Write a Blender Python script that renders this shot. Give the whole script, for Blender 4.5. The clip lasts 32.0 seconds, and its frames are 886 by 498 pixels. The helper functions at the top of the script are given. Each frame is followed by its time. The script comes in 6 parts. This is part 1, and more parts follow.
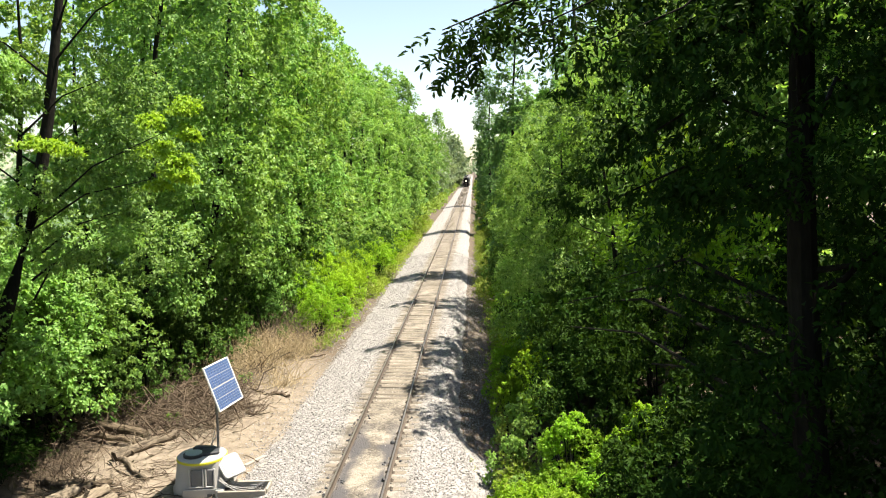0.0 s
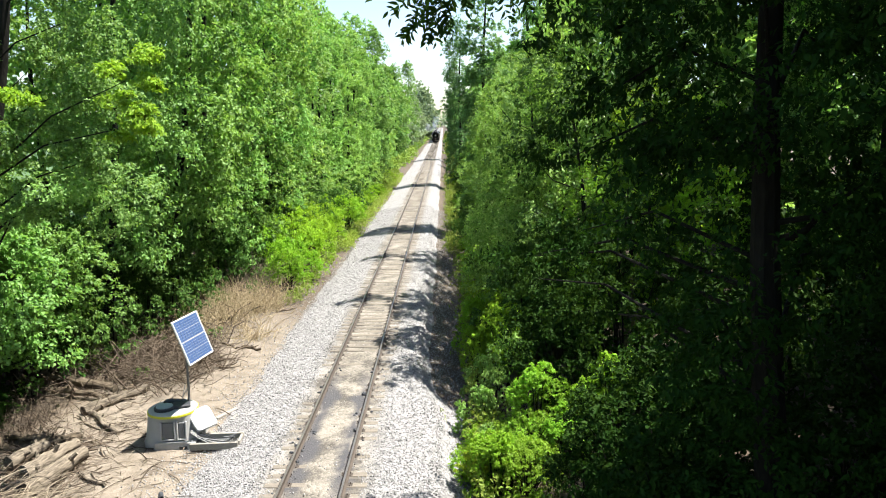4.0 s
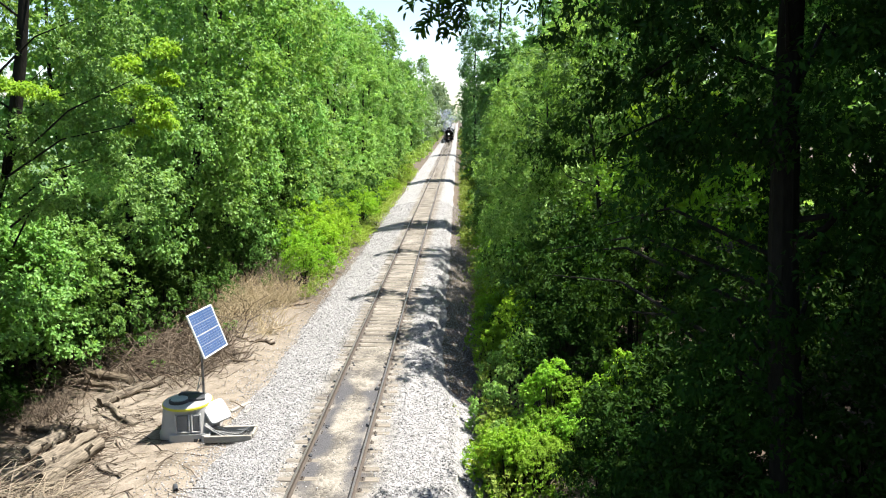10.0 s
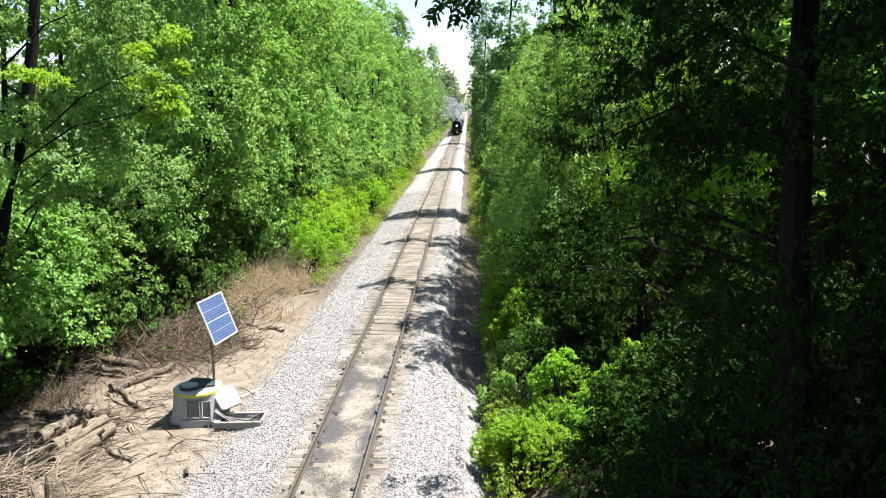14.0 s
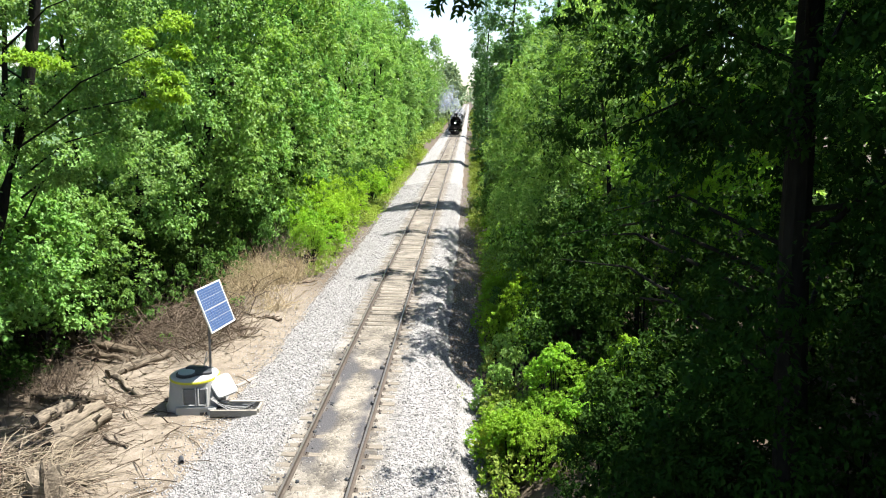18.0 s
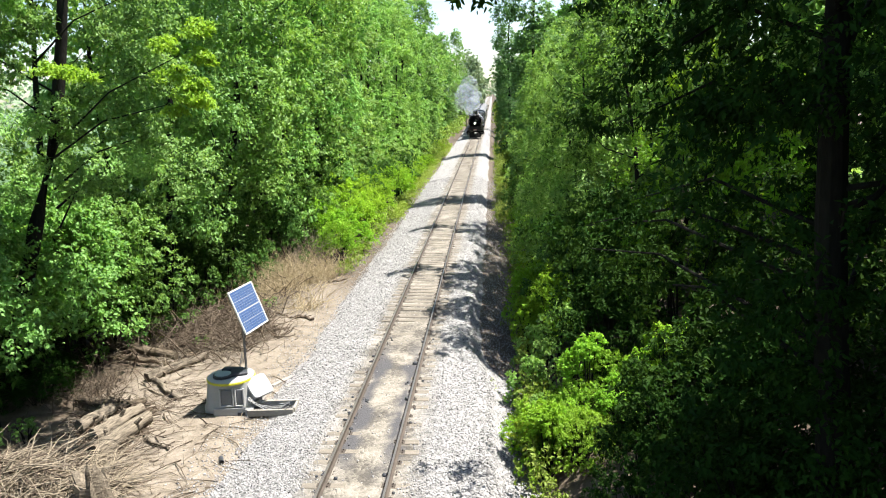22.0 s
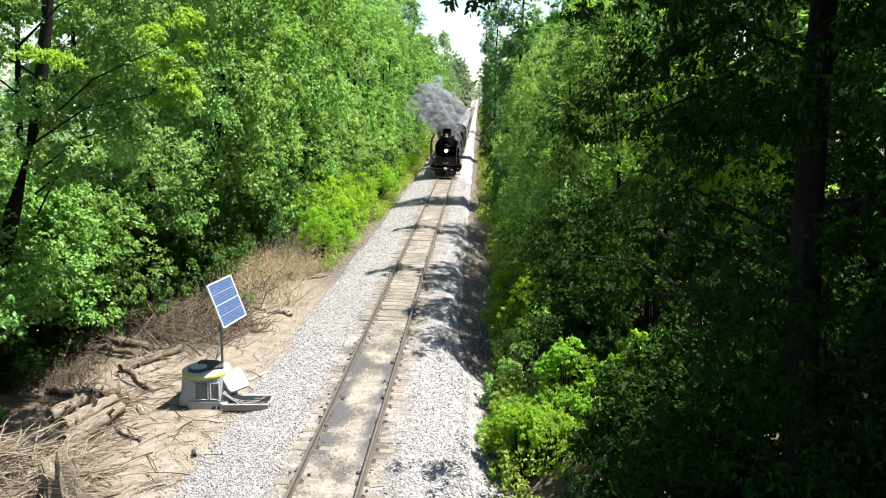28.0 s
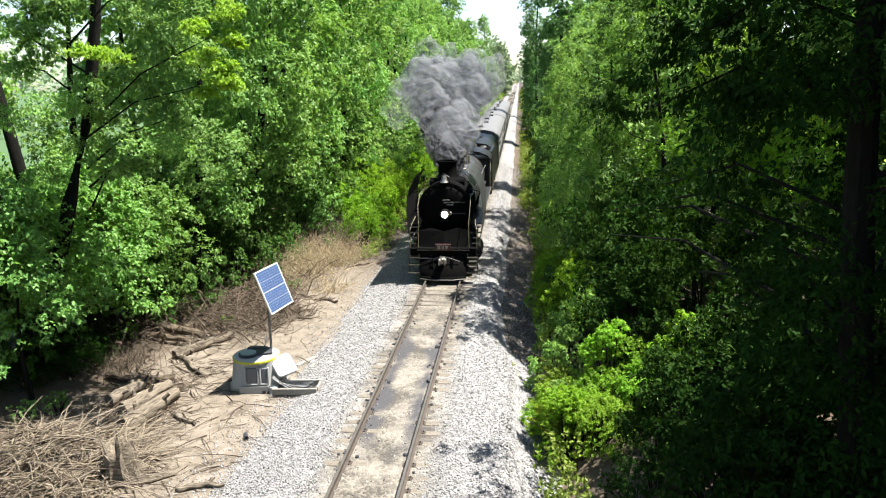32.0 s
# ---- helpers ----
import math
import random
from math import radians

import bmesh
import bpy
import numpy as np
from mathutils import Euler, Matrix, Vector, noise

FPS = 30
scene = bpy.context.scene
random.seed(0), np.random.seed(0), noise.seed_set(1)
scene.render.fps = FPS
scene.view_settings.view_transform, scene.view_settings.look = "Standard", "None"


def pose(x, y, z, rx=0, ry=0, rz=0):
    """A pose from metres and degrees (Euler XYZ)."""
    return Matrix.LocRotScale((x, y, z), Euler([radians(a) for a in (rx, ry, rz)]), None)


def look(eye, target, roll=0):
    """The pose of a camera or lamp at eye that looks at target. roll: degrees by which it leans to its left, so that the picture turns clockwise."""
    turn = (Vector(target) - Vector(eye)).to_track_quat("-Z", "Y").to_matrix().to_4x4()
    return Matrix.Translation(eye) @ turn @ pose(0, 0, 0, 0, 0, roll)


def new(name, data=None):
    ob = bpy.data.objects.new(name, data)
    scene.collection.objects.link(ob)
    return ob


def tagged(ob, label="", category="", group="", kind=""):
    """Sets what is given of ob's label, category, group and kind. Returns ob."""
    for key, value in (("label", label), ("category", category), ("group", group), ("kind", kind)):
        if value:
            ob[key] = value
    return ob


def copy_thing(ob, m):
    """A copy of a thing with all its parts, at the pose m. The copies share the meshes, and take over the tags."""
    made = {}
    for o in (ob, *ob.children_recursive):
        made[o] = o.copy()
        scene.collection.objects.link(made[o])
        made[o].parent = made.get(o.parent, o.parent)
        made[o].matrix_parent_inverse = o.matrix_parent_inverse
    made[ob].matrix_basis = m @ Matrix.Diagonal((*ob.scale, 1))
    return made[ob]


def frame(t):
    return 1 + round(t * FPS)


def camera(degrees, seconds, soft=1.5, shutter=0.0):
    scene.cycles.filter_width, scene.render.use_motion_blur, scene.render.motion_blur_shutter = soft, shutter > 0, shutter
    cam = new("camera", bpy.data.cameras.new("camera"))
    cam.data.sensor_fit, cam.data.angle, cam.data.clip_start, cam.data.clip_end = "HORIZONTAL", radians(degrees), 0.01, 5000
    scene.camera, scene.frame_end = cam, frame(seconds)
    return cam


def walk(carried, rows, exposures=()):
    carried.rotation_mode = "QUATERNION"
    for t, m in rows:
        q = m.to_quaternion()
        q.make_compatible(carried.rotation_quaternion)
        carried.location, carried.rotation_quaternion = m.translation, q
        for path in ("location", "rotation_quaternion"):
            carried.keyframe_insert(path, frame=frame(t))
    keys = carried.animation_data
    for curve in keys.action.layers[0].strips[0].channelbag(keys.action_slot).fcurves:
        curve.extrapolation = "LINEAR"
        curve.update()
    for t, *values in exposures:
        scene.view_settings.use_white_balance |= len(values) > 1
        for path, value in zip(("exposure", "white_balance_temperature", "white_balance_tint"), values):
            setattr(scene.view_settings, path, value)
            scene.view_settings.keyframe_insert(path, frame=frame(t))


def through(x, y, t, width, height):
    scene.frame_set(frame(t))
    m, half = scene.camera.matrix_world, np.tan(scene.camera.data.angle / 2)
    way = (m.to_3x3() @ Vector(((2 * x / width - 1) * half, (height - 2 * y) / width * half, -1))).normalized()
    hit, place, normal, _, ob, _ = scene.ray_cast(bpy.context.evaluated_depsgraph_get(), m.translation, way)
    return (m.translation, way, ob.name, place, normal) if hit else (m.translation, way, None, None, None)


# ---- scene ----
# ---- camera and its path ----
EXPOSURE = 1.9
cam = camera(64.6, 32.0, 1.1)
# seconds, place, heading, tilt, lean to the right (track centre is x = 0, rail top is z = 0)
ROWS = [
    (0.0, 3.149, -0.012, 8.634, 2.56, -6.56, 1.03),
    (0.5, 3.158, -0.004, 8.627, 3.06, -7.46, 1.14),
    (1.0, 3.150, -0.001, 8.622, 2.62, -8.12, 1.20),
    (1.5, 3.130, -0.017, 8.628, 1.77, -8.45, 1.38),
    (2.0, 3.142, -0.015, 8.626, 1.51, -8.83, 1.08),
    (2.5, 3.158, -0.008, 8.616, 1.21, -9.15, 0.57),
    (3.0, 3.161, -0.013, 8.612, 0.88, -9.30, 0.42),
    (3.5, 3.158, -0.019, 8.612, 0.37, -9.83, 0.56),
    (4.0, 3.154, -0.018, 8.612, 0.17, -10.36, 0.78),
    (4.5, 3.158, -0.018, 8.611, 0.47, -10.30, 0.80),
    (6.5, 3.164, -0.007, 8.603, 1.40, -10.73, 0.84),
    (7.0, 3.174, 0.003, 8.606, 1.53, -10.57, 0.56),
    (7.5, 3.174, -0.000, 8.604, 1.58, -10.54, 0.52),
    (8.0, 3.158, -0.008, 8.611, 1.37, -10.28, 0.73),
    (8.5, 3.152, -0.019, 8.616, 1.20, -10.14, 0.95),
    (9.0, 3.165, -0.015, 8.616, 1.30, -10.07, 0.49),
    (9.5, 3.169, 0.002, 8.610, 1.56, -10.36, 0.48),
    (10.0, 3.157, 0.015, 8.609, 1.34, -10.71, 0.58),
    (10.5, 3.141, -0.001, 8.616, 1.45, -10.67, 0.83),
    (11.0, 3.136, -0.005, 8.613, 2.75, -10.79, 1.05),
    (11.5, 3.147, 0.012, 8.602, 3.18, -10.99, 0.78),
    (12.0, 3.138, 0.001, 8.605, 2.82, -10.99, 0.56),
    (12.5, 3.133, -0.012, 8.606, 2.03, -10.89, 0.65),
    (13.0, 3.144, -0.013, 8.606, 2.26, -10.92, 0.65),
    (13.5, 3.154, 0.005, 8.604, 2.51, -11.30, 0.34),
    (14.0, 3.146, 0.005, 8.603, 2.08, -11.60, 0.40),
    (14.5, 3.129, 0.006, 8.603, 1.40, -11.99, 0.83),
    (16.5, 3.131, 0.003, 8.606, 2.09, -11.84, 0.26),
    (17.0, 3.128, -0.006, 8.604, 1.51, -11.82, -0.03),
    (17.5, 3.136, 0.014, 8.600, 1.81, -11.93, -0.51),
    (18.0, 3.146, 0.025, 8.600, 1.99, -12.23, -0.72),
    (18.5, 3.132, 0.028, 8.588, 1.75, -12.21, -0.64),
    (19.0, 3.128, 0.016, 8.617, 2.63, -12.14, 0.50),
    (19.5, 3.131, 0.027, 8.612, 3.11, -11.80, 1.45),
    (20.0, 3.128, 0.039, 8.600, 4.20, -12.08, 1.81),
    (20.5, 3.135, 0.050, 8.595, 4.78, -12.26, 1.63),
    (21.0, 3.140, 0.043, 8.601, 5.06, -12.65, 1.60),
    (21.5, 3.128, 0.042, 8.597, 4.70, -12.86, 1.80),
    (22.0, 3.138, 0.041, 8.596, 4.35, -12.67, 1.93),
    (22.5, 3.152, 0.044, 8.595, 4.72, -12.73, 1.70),
    (23.0, 3.135, 0.038, 8.593, 4.87, -12.86, 1.19),
    (23.5, 3.130, 0.030, 8.589, 4.32, -12.84, 1.13),
    (24.0, 3.129, 0.016, 8.603, 3.92, -12.45, 1.54),
    (24.5, 3.138, 0.016, 8.601, 3.67, -12.42, 1.26),
    (25.0, 3.157, 0.034, 8.594, 4.39, -12.68, 0.77),
    (25.5, 3.170, 0.041, 8.606, 4.03, -12.75, 0.59),
    (27.5, 3.161, 0.020, 8.610, 3.98, -12.72, -0.36),
    (28.0, 3.110, -0.026, 8.594, 2.72, -12.59, -0.51),
    (28.5, 3.128, -0.041, 8.596, 2.48, -12.42, -0.15),
    (29.0, 3.146, -0.042, 8.586, 3.53, -12.65, 0.49),
    (29.5, 3.167, -0.028, 8.580, 4.44, -12.79, 1.04),
    (30.0, 3.196, -0.029, 8.577, 4.99, -12.83, 1.48),
    (30.5, 3.200, -0.029, 8.561, 5.40, -13.05, 1.79),
    (31.0, 3.180, -0.032, 8.552, 5.70, -13.40, 1.85),
    (31.5, 3.164, -0.071, 8.543, 5.75, -13.63, 1.78),
    (32.0, 3.148, -0.076, 8.535, 6.38, -13.66, 1.42),
]
walk(cam, [(t, pose(x, y, z, 90 + tilt, 0, yaw) @ pose(0, 0, 0, 0, 0, -lean)) for t, x, y, z, yaw, tilt, lean in ROWS],
     [(0.0, EXPOSURE, 7400, 11), (1.5, EXPOSURE, 6900, 10.5), (3.0, EXPOSURE, 6600, 10), (5.0, EXPOSURE, 6500, 10), (32.0, EXPOSURE, 6500, 10)])

# ---- sky and sun ----
SUN = Vector((0.40, 0.08, 0.90)).normalized()      # direction towards the sun
world = bpy.data.worlds.new("sky")
scene.world = world
world.use_nodes = True
wn = world.node_tree.nodes
sky = wn.new("ShaderNodeTexSky")
sky.sky_type = "NISHITA"
sky.sun_disc = False
sky.sun_elevation = math.asin(SUN.z)
sky.sun_rotation = math.atan2(SUN.x, SUN.y)
sky.dust_density = 0.8
wn["Background"].inputs["Strength"].default_value = 0.070
world.node_tree.links.new(sky.outputs["Color"], wn["Background"].inputs["Color"])
sun_data = bpy.data.lights.new("sun", "SUN")
sun_data.energy, sun_data.angle, sun_data.color = 4.6, radians(0.53), (1.0, 0.95, 0.86)
sun = new("sun", sun_data)
sun.matrix_basis = look((30, -20, 60), Vector((30, -20, 60)) - SUN)

# ---- materials ----
def nodes_of(name):
    m = bpy.data.materials.new(name)
    m.use_nodes = True
    nt = m.node_tree
    return m, nt.nodes, nt.links, nt.nodes["Principled BSDF"]


def ramp(nodes, stops):
    r = nodes.new("ShaderNodeValToRGB")
    while len(r.color_ramp.elements) < len(stops):
        r.color_ramp.elements.new(0.5)
    for e, (p, c) in zip(r.color_ramp.elements, stops):
        e.position, e.color = p, (*c, 1)
    return r


def surface(name, dark, light, rough=0.8, scale=6.0, fine=60.0, bump=0.3, metal=0.0, depth=0.01, spread=0.25, stretch=(1, 1, 1), gloss=0.5):
    """A grained, stained surface: large stains by one noise, fine grain by another, relief by both."""
    m, n, l, b = nodes_of(name)
    tc, mp = n.new("ShaderNodeTexCoord"), n.new("ShaderNodeMapping")
    mp.inputs["Scale"].default_value = stretch
    l.new(tc.outputs["Object"], mp.inputs["Vector"])
    big, small = n.new("ShaderNodeTexNoise"), n.new("ShaderNodeTexNoise")
    for t, s, d in ((big, scale, 4), (small, fine, 3)):
        t.inputs["Scale"].default_value, t.inputs["Detail"].default_value = s, d
        l.new(mp.outputs["Vector"], t.inputs["Vector"])
    mix = n.new("ShaderNodeMath")
    mix.operation = "MULTIPLY_ADD"
    mix.inputs[1].default_value = 0.55
    l.new(small.outputs["Fac"], mix.inputs[0])
    half = n.new("ShaderNodeMath")
    half.operation = "MULTIPLY"
    half.inputs[1].default_value = 0.45
    l.new(big.outputs["Fac"], half.inputs[0])
    l.new(half.outputs[0], mix.inputs[2])
    info = n.new("ShaderNodeObjectInfo")
    rnd = n.new("ShaderNodeMath")
    rnd.operation = "MULTIPLY_ADD"
    rnd.inputs[1].default_value, rnd.inputs[2].default_value = 0.12, -0.06
    l.new(info.outputs["Random"], rnd.inputs[0])
    add = n.new("ShaderNodeMath")
    l.new(mix.outputs[0], add.inputs[0])
    l.new(rnd.outputs[0], add.inputs[1])
    r = ramp(n, [(0.5 - spread, dark), (0.5 + spread, light)])
    l.new(add.outputs[0], r.inputs["Fac"])
    l.new(r.outputs["Color"], b.inputs["Base Color"])
    bp = n.new("ShaderNodeBump")
    bp.inputs["Strength"].default_value, bp.inputs["Distance"].default_value = bump, depth
    l.new(mix.outputs[0], bp.inputs["Height"])
    l.new(bp.outputs["Normal"], b.inputs["Normal"])
    b.inputs["Roughness"].default_value, b.inputs["Metallic"].default_value = rough, metal
    b.inputs["Specular IOR Level"].default_value = gloss
    return m


def leaf_material(name, dark, mid, light, through=0.42, rough=0.5, gloss=0.22):
    """Leaves: each its own shade, light passing through."""
    m, n, l, b = nodes_of(name)
    geo, info = n.new("ShaderNodeNewGeometry"), n.new("ShaderNodeObjectInfo")
    dark, light = ([c + 0.5 * (e - c) for c, e in zip(mid, end)] for end in (dark, light))
    r = ramp(n, [(0.0, dark), (0.5, mid), (1.0, light)])
    l.new(geo.outputs["Random Per Island"], r.inputs["Fac"])
    hs = n.new("ShaderNodeHueSaturation")
    v = n.new("ShaderNodeMath")
    v.operation = "MULTIPLY_ADD"
    v.inputs[1].default_value, v.inputs[2].default_value = 0.40, 0.82
    l.new(info.outputs["Random"], v.inputs[0])
    l.new(v.outputs[0], hs.inputs["Value"])
    hue, turn = n.new("ShaderNodeMath"), n.new("ShaderNodeMath")
    turn.operation, hue.operation = "FRACT", "MULTIPLY_ADD"
    k = n.new("ShaderNodeMath")
    k.operation = "MULTIPLY"
    k.inputs[1].default_value = 7.31
    l.new(info.outputs["Random"], k.inputs[0])
    l.new(k.outputs[0], turn.inputs[0])
    hue.inputs[1].default_value, hue.inputs[2].default_value = 0.020, 0.488
    l.new(turn.outputs[0], hue.inputs[0])
    l.new(hue.outputs[0], hs.inputs["Hue"])
    l.new(r.outputs["Color"], hs.inputs["Color"])
    l.new(hs.outputs["Color"], b.inputs["Base Color"])
    b.inputs["Roughness"].default_value = rough
    b.inputs["Specular IOR Level"].default_value = gloss
    tr = n.new("ShaderNodeBsdfTranslucent")
    warm = n.new("ShaderNodeMix")
    warm.data_type, warm.blend_type = "RGBA", "MULTIPLY"
    warm.inputs["Factor"].default_value = 1.0
    warm.inputs["B"].default_value = (1.18, 1.10, 0.6, 1)
    l.new(hs.outputs["Color"], warm.inputs["A"])
    l.new(warm.outputs["Result"], tr.inputs["Color"])
    mx = n.new("ShaderNodeMixShader")
    mx.inputs["Fac"].default_value = through
    l.new(b.outputs[0], mx.inputs[1])
    l.new(tr.outputs[0], mx.inputs[2])
    l.new(mx.outputs[0], n["Material Output"].inputs["Surface"])
    return m


def plain(name, colour, rough=0.5, metal=0.0, glow=0.0):
    m, n, l, b = nodes_of(name)
    b.inputs["Base Color"].default_value = (*colour, 1)
    b.inputs["Roughness"].default_value, b.inputs["Metallic"].default_value = rough, metal
    if glow:
        b.inputs["Emission Color"].default_value, b.inputs["Emission Strength"].default_value = (*colour, 1), glow
    return m


LEAF_MAPLE = leaf_material("leaf maple", (0.075, 0.160, 0.028), (0.190, 0.365, 0.078), (0.38, 0.57, 0.20), 0.47, 0.5, 0.3)
LEAF_ASH = leaf_material("leaf ash", (0.058, 0.135, 0.030), (0.150, 0.318, 0.078), (0.30, 0.49, 0.165), 0.47, 0.5, 0.3)
LEAF_POPLAR = leaf_material("leaf poplar", (0.075, 0.158, 0.034), (0.184, 0.358, 0.088), (0.37, 0.56, 0.20), 0.47, 0.5, 0.3)
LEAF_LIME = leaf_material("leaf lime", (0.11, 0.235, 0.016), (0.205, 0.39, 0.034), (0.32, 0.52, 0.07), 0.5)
LEAF_GOLD = leaf_material("leaf yellowing", (0.16, 0.26, 0.02), (0.27, 0.38, 0.03), (0.38, 0.48, 0.05), 0.4)
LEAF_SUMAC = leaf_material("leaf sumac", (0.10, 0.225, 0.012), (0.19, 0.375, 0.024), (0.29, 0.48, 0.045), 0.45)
# Near-black leaves: deep shade painted into the colour, not a species tone.
LEAF_SHADE_DEEP = leaf_material("leaf deep painted shade", (0.009, 0.028, 0.005), (0.017, 0.046, 0.007), (0.032, 0.078, 0.012), 0.3, 0.6, 0.05)
LEAF_WEED = leaf_material("leaf weed", (0.11, 0.175, 0.025), (0.18, 0.28, 0.04), (0.29, 0.36, 0.08), 0.3)
# Dim leaves: the shade of leafy hollows is painted into the colour.
LEAF_SHADE_MID = leaf_material("leaf mild painted shade", (0.026, 0.068, 0.013), (0.060, 0.138, 0.030), (0.135, 0.245, 0.062), 0.42, 0.5, 0.12)
LEAF_BLUE = leaf_material("leaf cottonwood", (0.055, 0.135, 0.050), (0.115, 0.245, 0.09), (0.20, 0.36, 0.14), 0.5, 0.48, 0.35)
# Distance haze is painted into this pale, bluish leaf colour.
LEAF_FAR = leaf_material("leaf far painted haze", (0.14, 0.21, 0.13), (0.21, 0.30, 0.19), (0.28, 0.38, 0.25))
STRAW = leaf_material("dry grass", (0.22, 0.18, 0.105), (0.42, 0.355, 0.225), (0.62, 0.54, 0.36), 0.2, 0.8)
BARK = surface("bark", (0.005, 0.0051, 0.0047), (0.022, 0.021, 0.018), 0.95, 2.0, 18.0, 0.9, depth=0.04, stretch=(1, 1, 0.25), gloss=0.08)
DEADWOOD = surface("grey dead wood", (0.034, 0.028, 0.022), (0.215, 0.182, 0.142), 0.95, 2.5, 12.0, 0.9, depth=0.05, spread=0.15, stretch=(0.3, 2, 2), gloss=0.15)
OLDBARK = surface("peeling brown log bark", (0.022, 0.017, 0.013), (0.155, 0.125, 0.092), 0.95, 2.5, 14.0, 0.9, depth=0.05, spread=0.16, stretch=(0.3, 2, 2), gloss=0.1)
TWIG = surface("dry twig", (0.085, 0.068, 0.05), (0.27, 0.225, 0.165), 0.9, 1.2, 20.0, 0.2)
DARKTWIG = surface("old bramble", (0.032, 0.023, 0.016), (0.122, 0.090, 0.062), 0.9, 1.2, 20.0, 0.2)
RAIL_SIDE = surface("rusty rail side", (0.030, 0.024, 0.020), (0.095, 0.077, 0.064), 0.8, 4.0, 50.0, 0.4, 0.3)
RAIL_TOP = surface("polished rail head", (0.16, 0.145, 0.135), (0.30, 0.28, 0.265), 0.42, 3.0, 40.0, 0.05, 0.8)
TIE = surface("weathered tie wood", (0.070, 0.061, 0.051), (0.205, 0.180, 0.148), 0.92, 3.0, 26.0, 0.9, depth=0.02, stretch=(0.3, 3, 1))


# ---- mesh tools ----
class Shape:
    """Collects rings, boxes and tubes into one mesh."""

    def __init__(self):
        self.v, self.f = [], []

    def box(self, c, s, m=None, cut=0.0):
        """A box, its edges cut back by cut."""
        x, y, z = s[0] / 2, s[1] / 2, s[2] / 2
        k = min(cut, 0.45 * min(s))
        bm = bmesh.new()
        bmesh.ops.create_cube(bm, size=1.0, matrix=Matrix.Diagonal((*s, 1)))
        if k > 0:
            bmesh.ops.bevel(bm, geom=bm.edges[:], offset=k, segments=1, affect="EDGES", clamp_overlap=True)
        self.bm(bm, Matrix.Translation(c) @ (m or Matrix()))
        return self

    def bm(self, bm, m=Matrix()):
        base = len(self.v)
        bm.verts.index_update()
        self.v += [tuple(m @ v.co) for v in bm.verts]
        self.f += [tuple(base + v.index for v in f.verts) for f in bm.faces]
        bm.free()

    def tube(self, path, radii, n=8, caps=True, flat=1.0):
        path = [Vector(p) for p in path]
        base = len(self.v)
        up = Vector((0.13, 0.21, 1)).normalized()
        for i, p in enumerate(path):
            d = (path[min(i + 1, len(path) - 1)] - path[max(i - 1, 0)]).normalized()
            a = d.cross(up if abs(d.dot(up)) < 0.95 else Vector((1, 0, 0))).normalized()
            b = d.cross(a)
            r = radii[i] if isinstance(radii, (list, tuple)) else radii
            for k in range(n):
                w = 2 * math.pi * k / n
                self.v.append(tuple(p + a * (r * math.cos(w)) + b * (r * flat * math.sin(w))))
        for i in range(len(path) - 1):
            for k in range(n):
                q = base + i * n
                self.f.append((q + k, q + (k + 1) % n, q + n + (k + 1) % n, q + n + k))
        if caps:
            self.f.append(tuple(base + k for k in reversed(range(n))))
            self.f.append(tuple(base + (len(path) - 1) * n + k for k in range(n)))
        return self

    def lathe(self, profile, m=Matrix(), n=24):
        """profile: (radius, height) pairs turned about z; m places it."""
        base = len(self.v)
        for r, z in profile:
            for k in range(n):
                w = 2 * math.pi * k / n
                self.v.append(tuple(m @ Vector((r * math.cos(w), r * math.sin(w), z))))
        for i in range(len(profile) - 1):
            for k in range(n):
                q = base + i * n
                self.f.append((q + k, q + (k + 1) % n, q + n + (k + 1) % n, q + n + k))
        self.f.append(tuple(base + k for k in reversed(range(n))))
        self.f.append(tuple(base + (len(profile) - 1) * n + k for k in range(n)))
        return self

    def sweep(self, outline, path):
        """outline: closed (x, z) ring carried along y positions."""
        base, n = len(self.v), len(outline)
        for y in path:
            self.v += [(x, y, z) for x, z in outline]
        for i in range(len(path) - 1):
            for k in range(n):
                q = base + i * n
                self.f.append((q + k, q + n + k, q + n + (k + 1) % n, q + (k + 1) % n))
        self.f.append(tuple(base + k for k in range(n)))
        self.f.append(tuple(base + (len(path) - 1) * n + k for k in reversed(range(n))))
        return self

    def mesh(self, name, material, smooth=False):
        me = bpy.data.meshes.new(name)
        me.from_pydata(self.v, [], self.f)
        bm = bmesh.new()
        bm.from_mesh(me)
        bmesh.ops.recalc_face_normals(bm, faces=bm.faces)
        bm.to_mesh(me)
        bm.free()
        me.materials.append(material)
        if smooth:
            me.shade_smooth()
            me.set_sharp_from_angle(angle=radians(38))
        return me


def part(name, shape, material, parent, label="", smooth=False, at=None):
    me = shape.mesh(name, material, smooth) if isinstance(shape, Shape) else shape
    ob = new(name, me)
    ob.parent = parent
    if at is not None:
        ob.matrix_basis = at
    return tagged(ob, label)


def thing(name, m, label, category, group="", kind=""):
    ob = new(name)
    ob.matrix_basis = m
    return tagged(ob, label, category, group, kind)


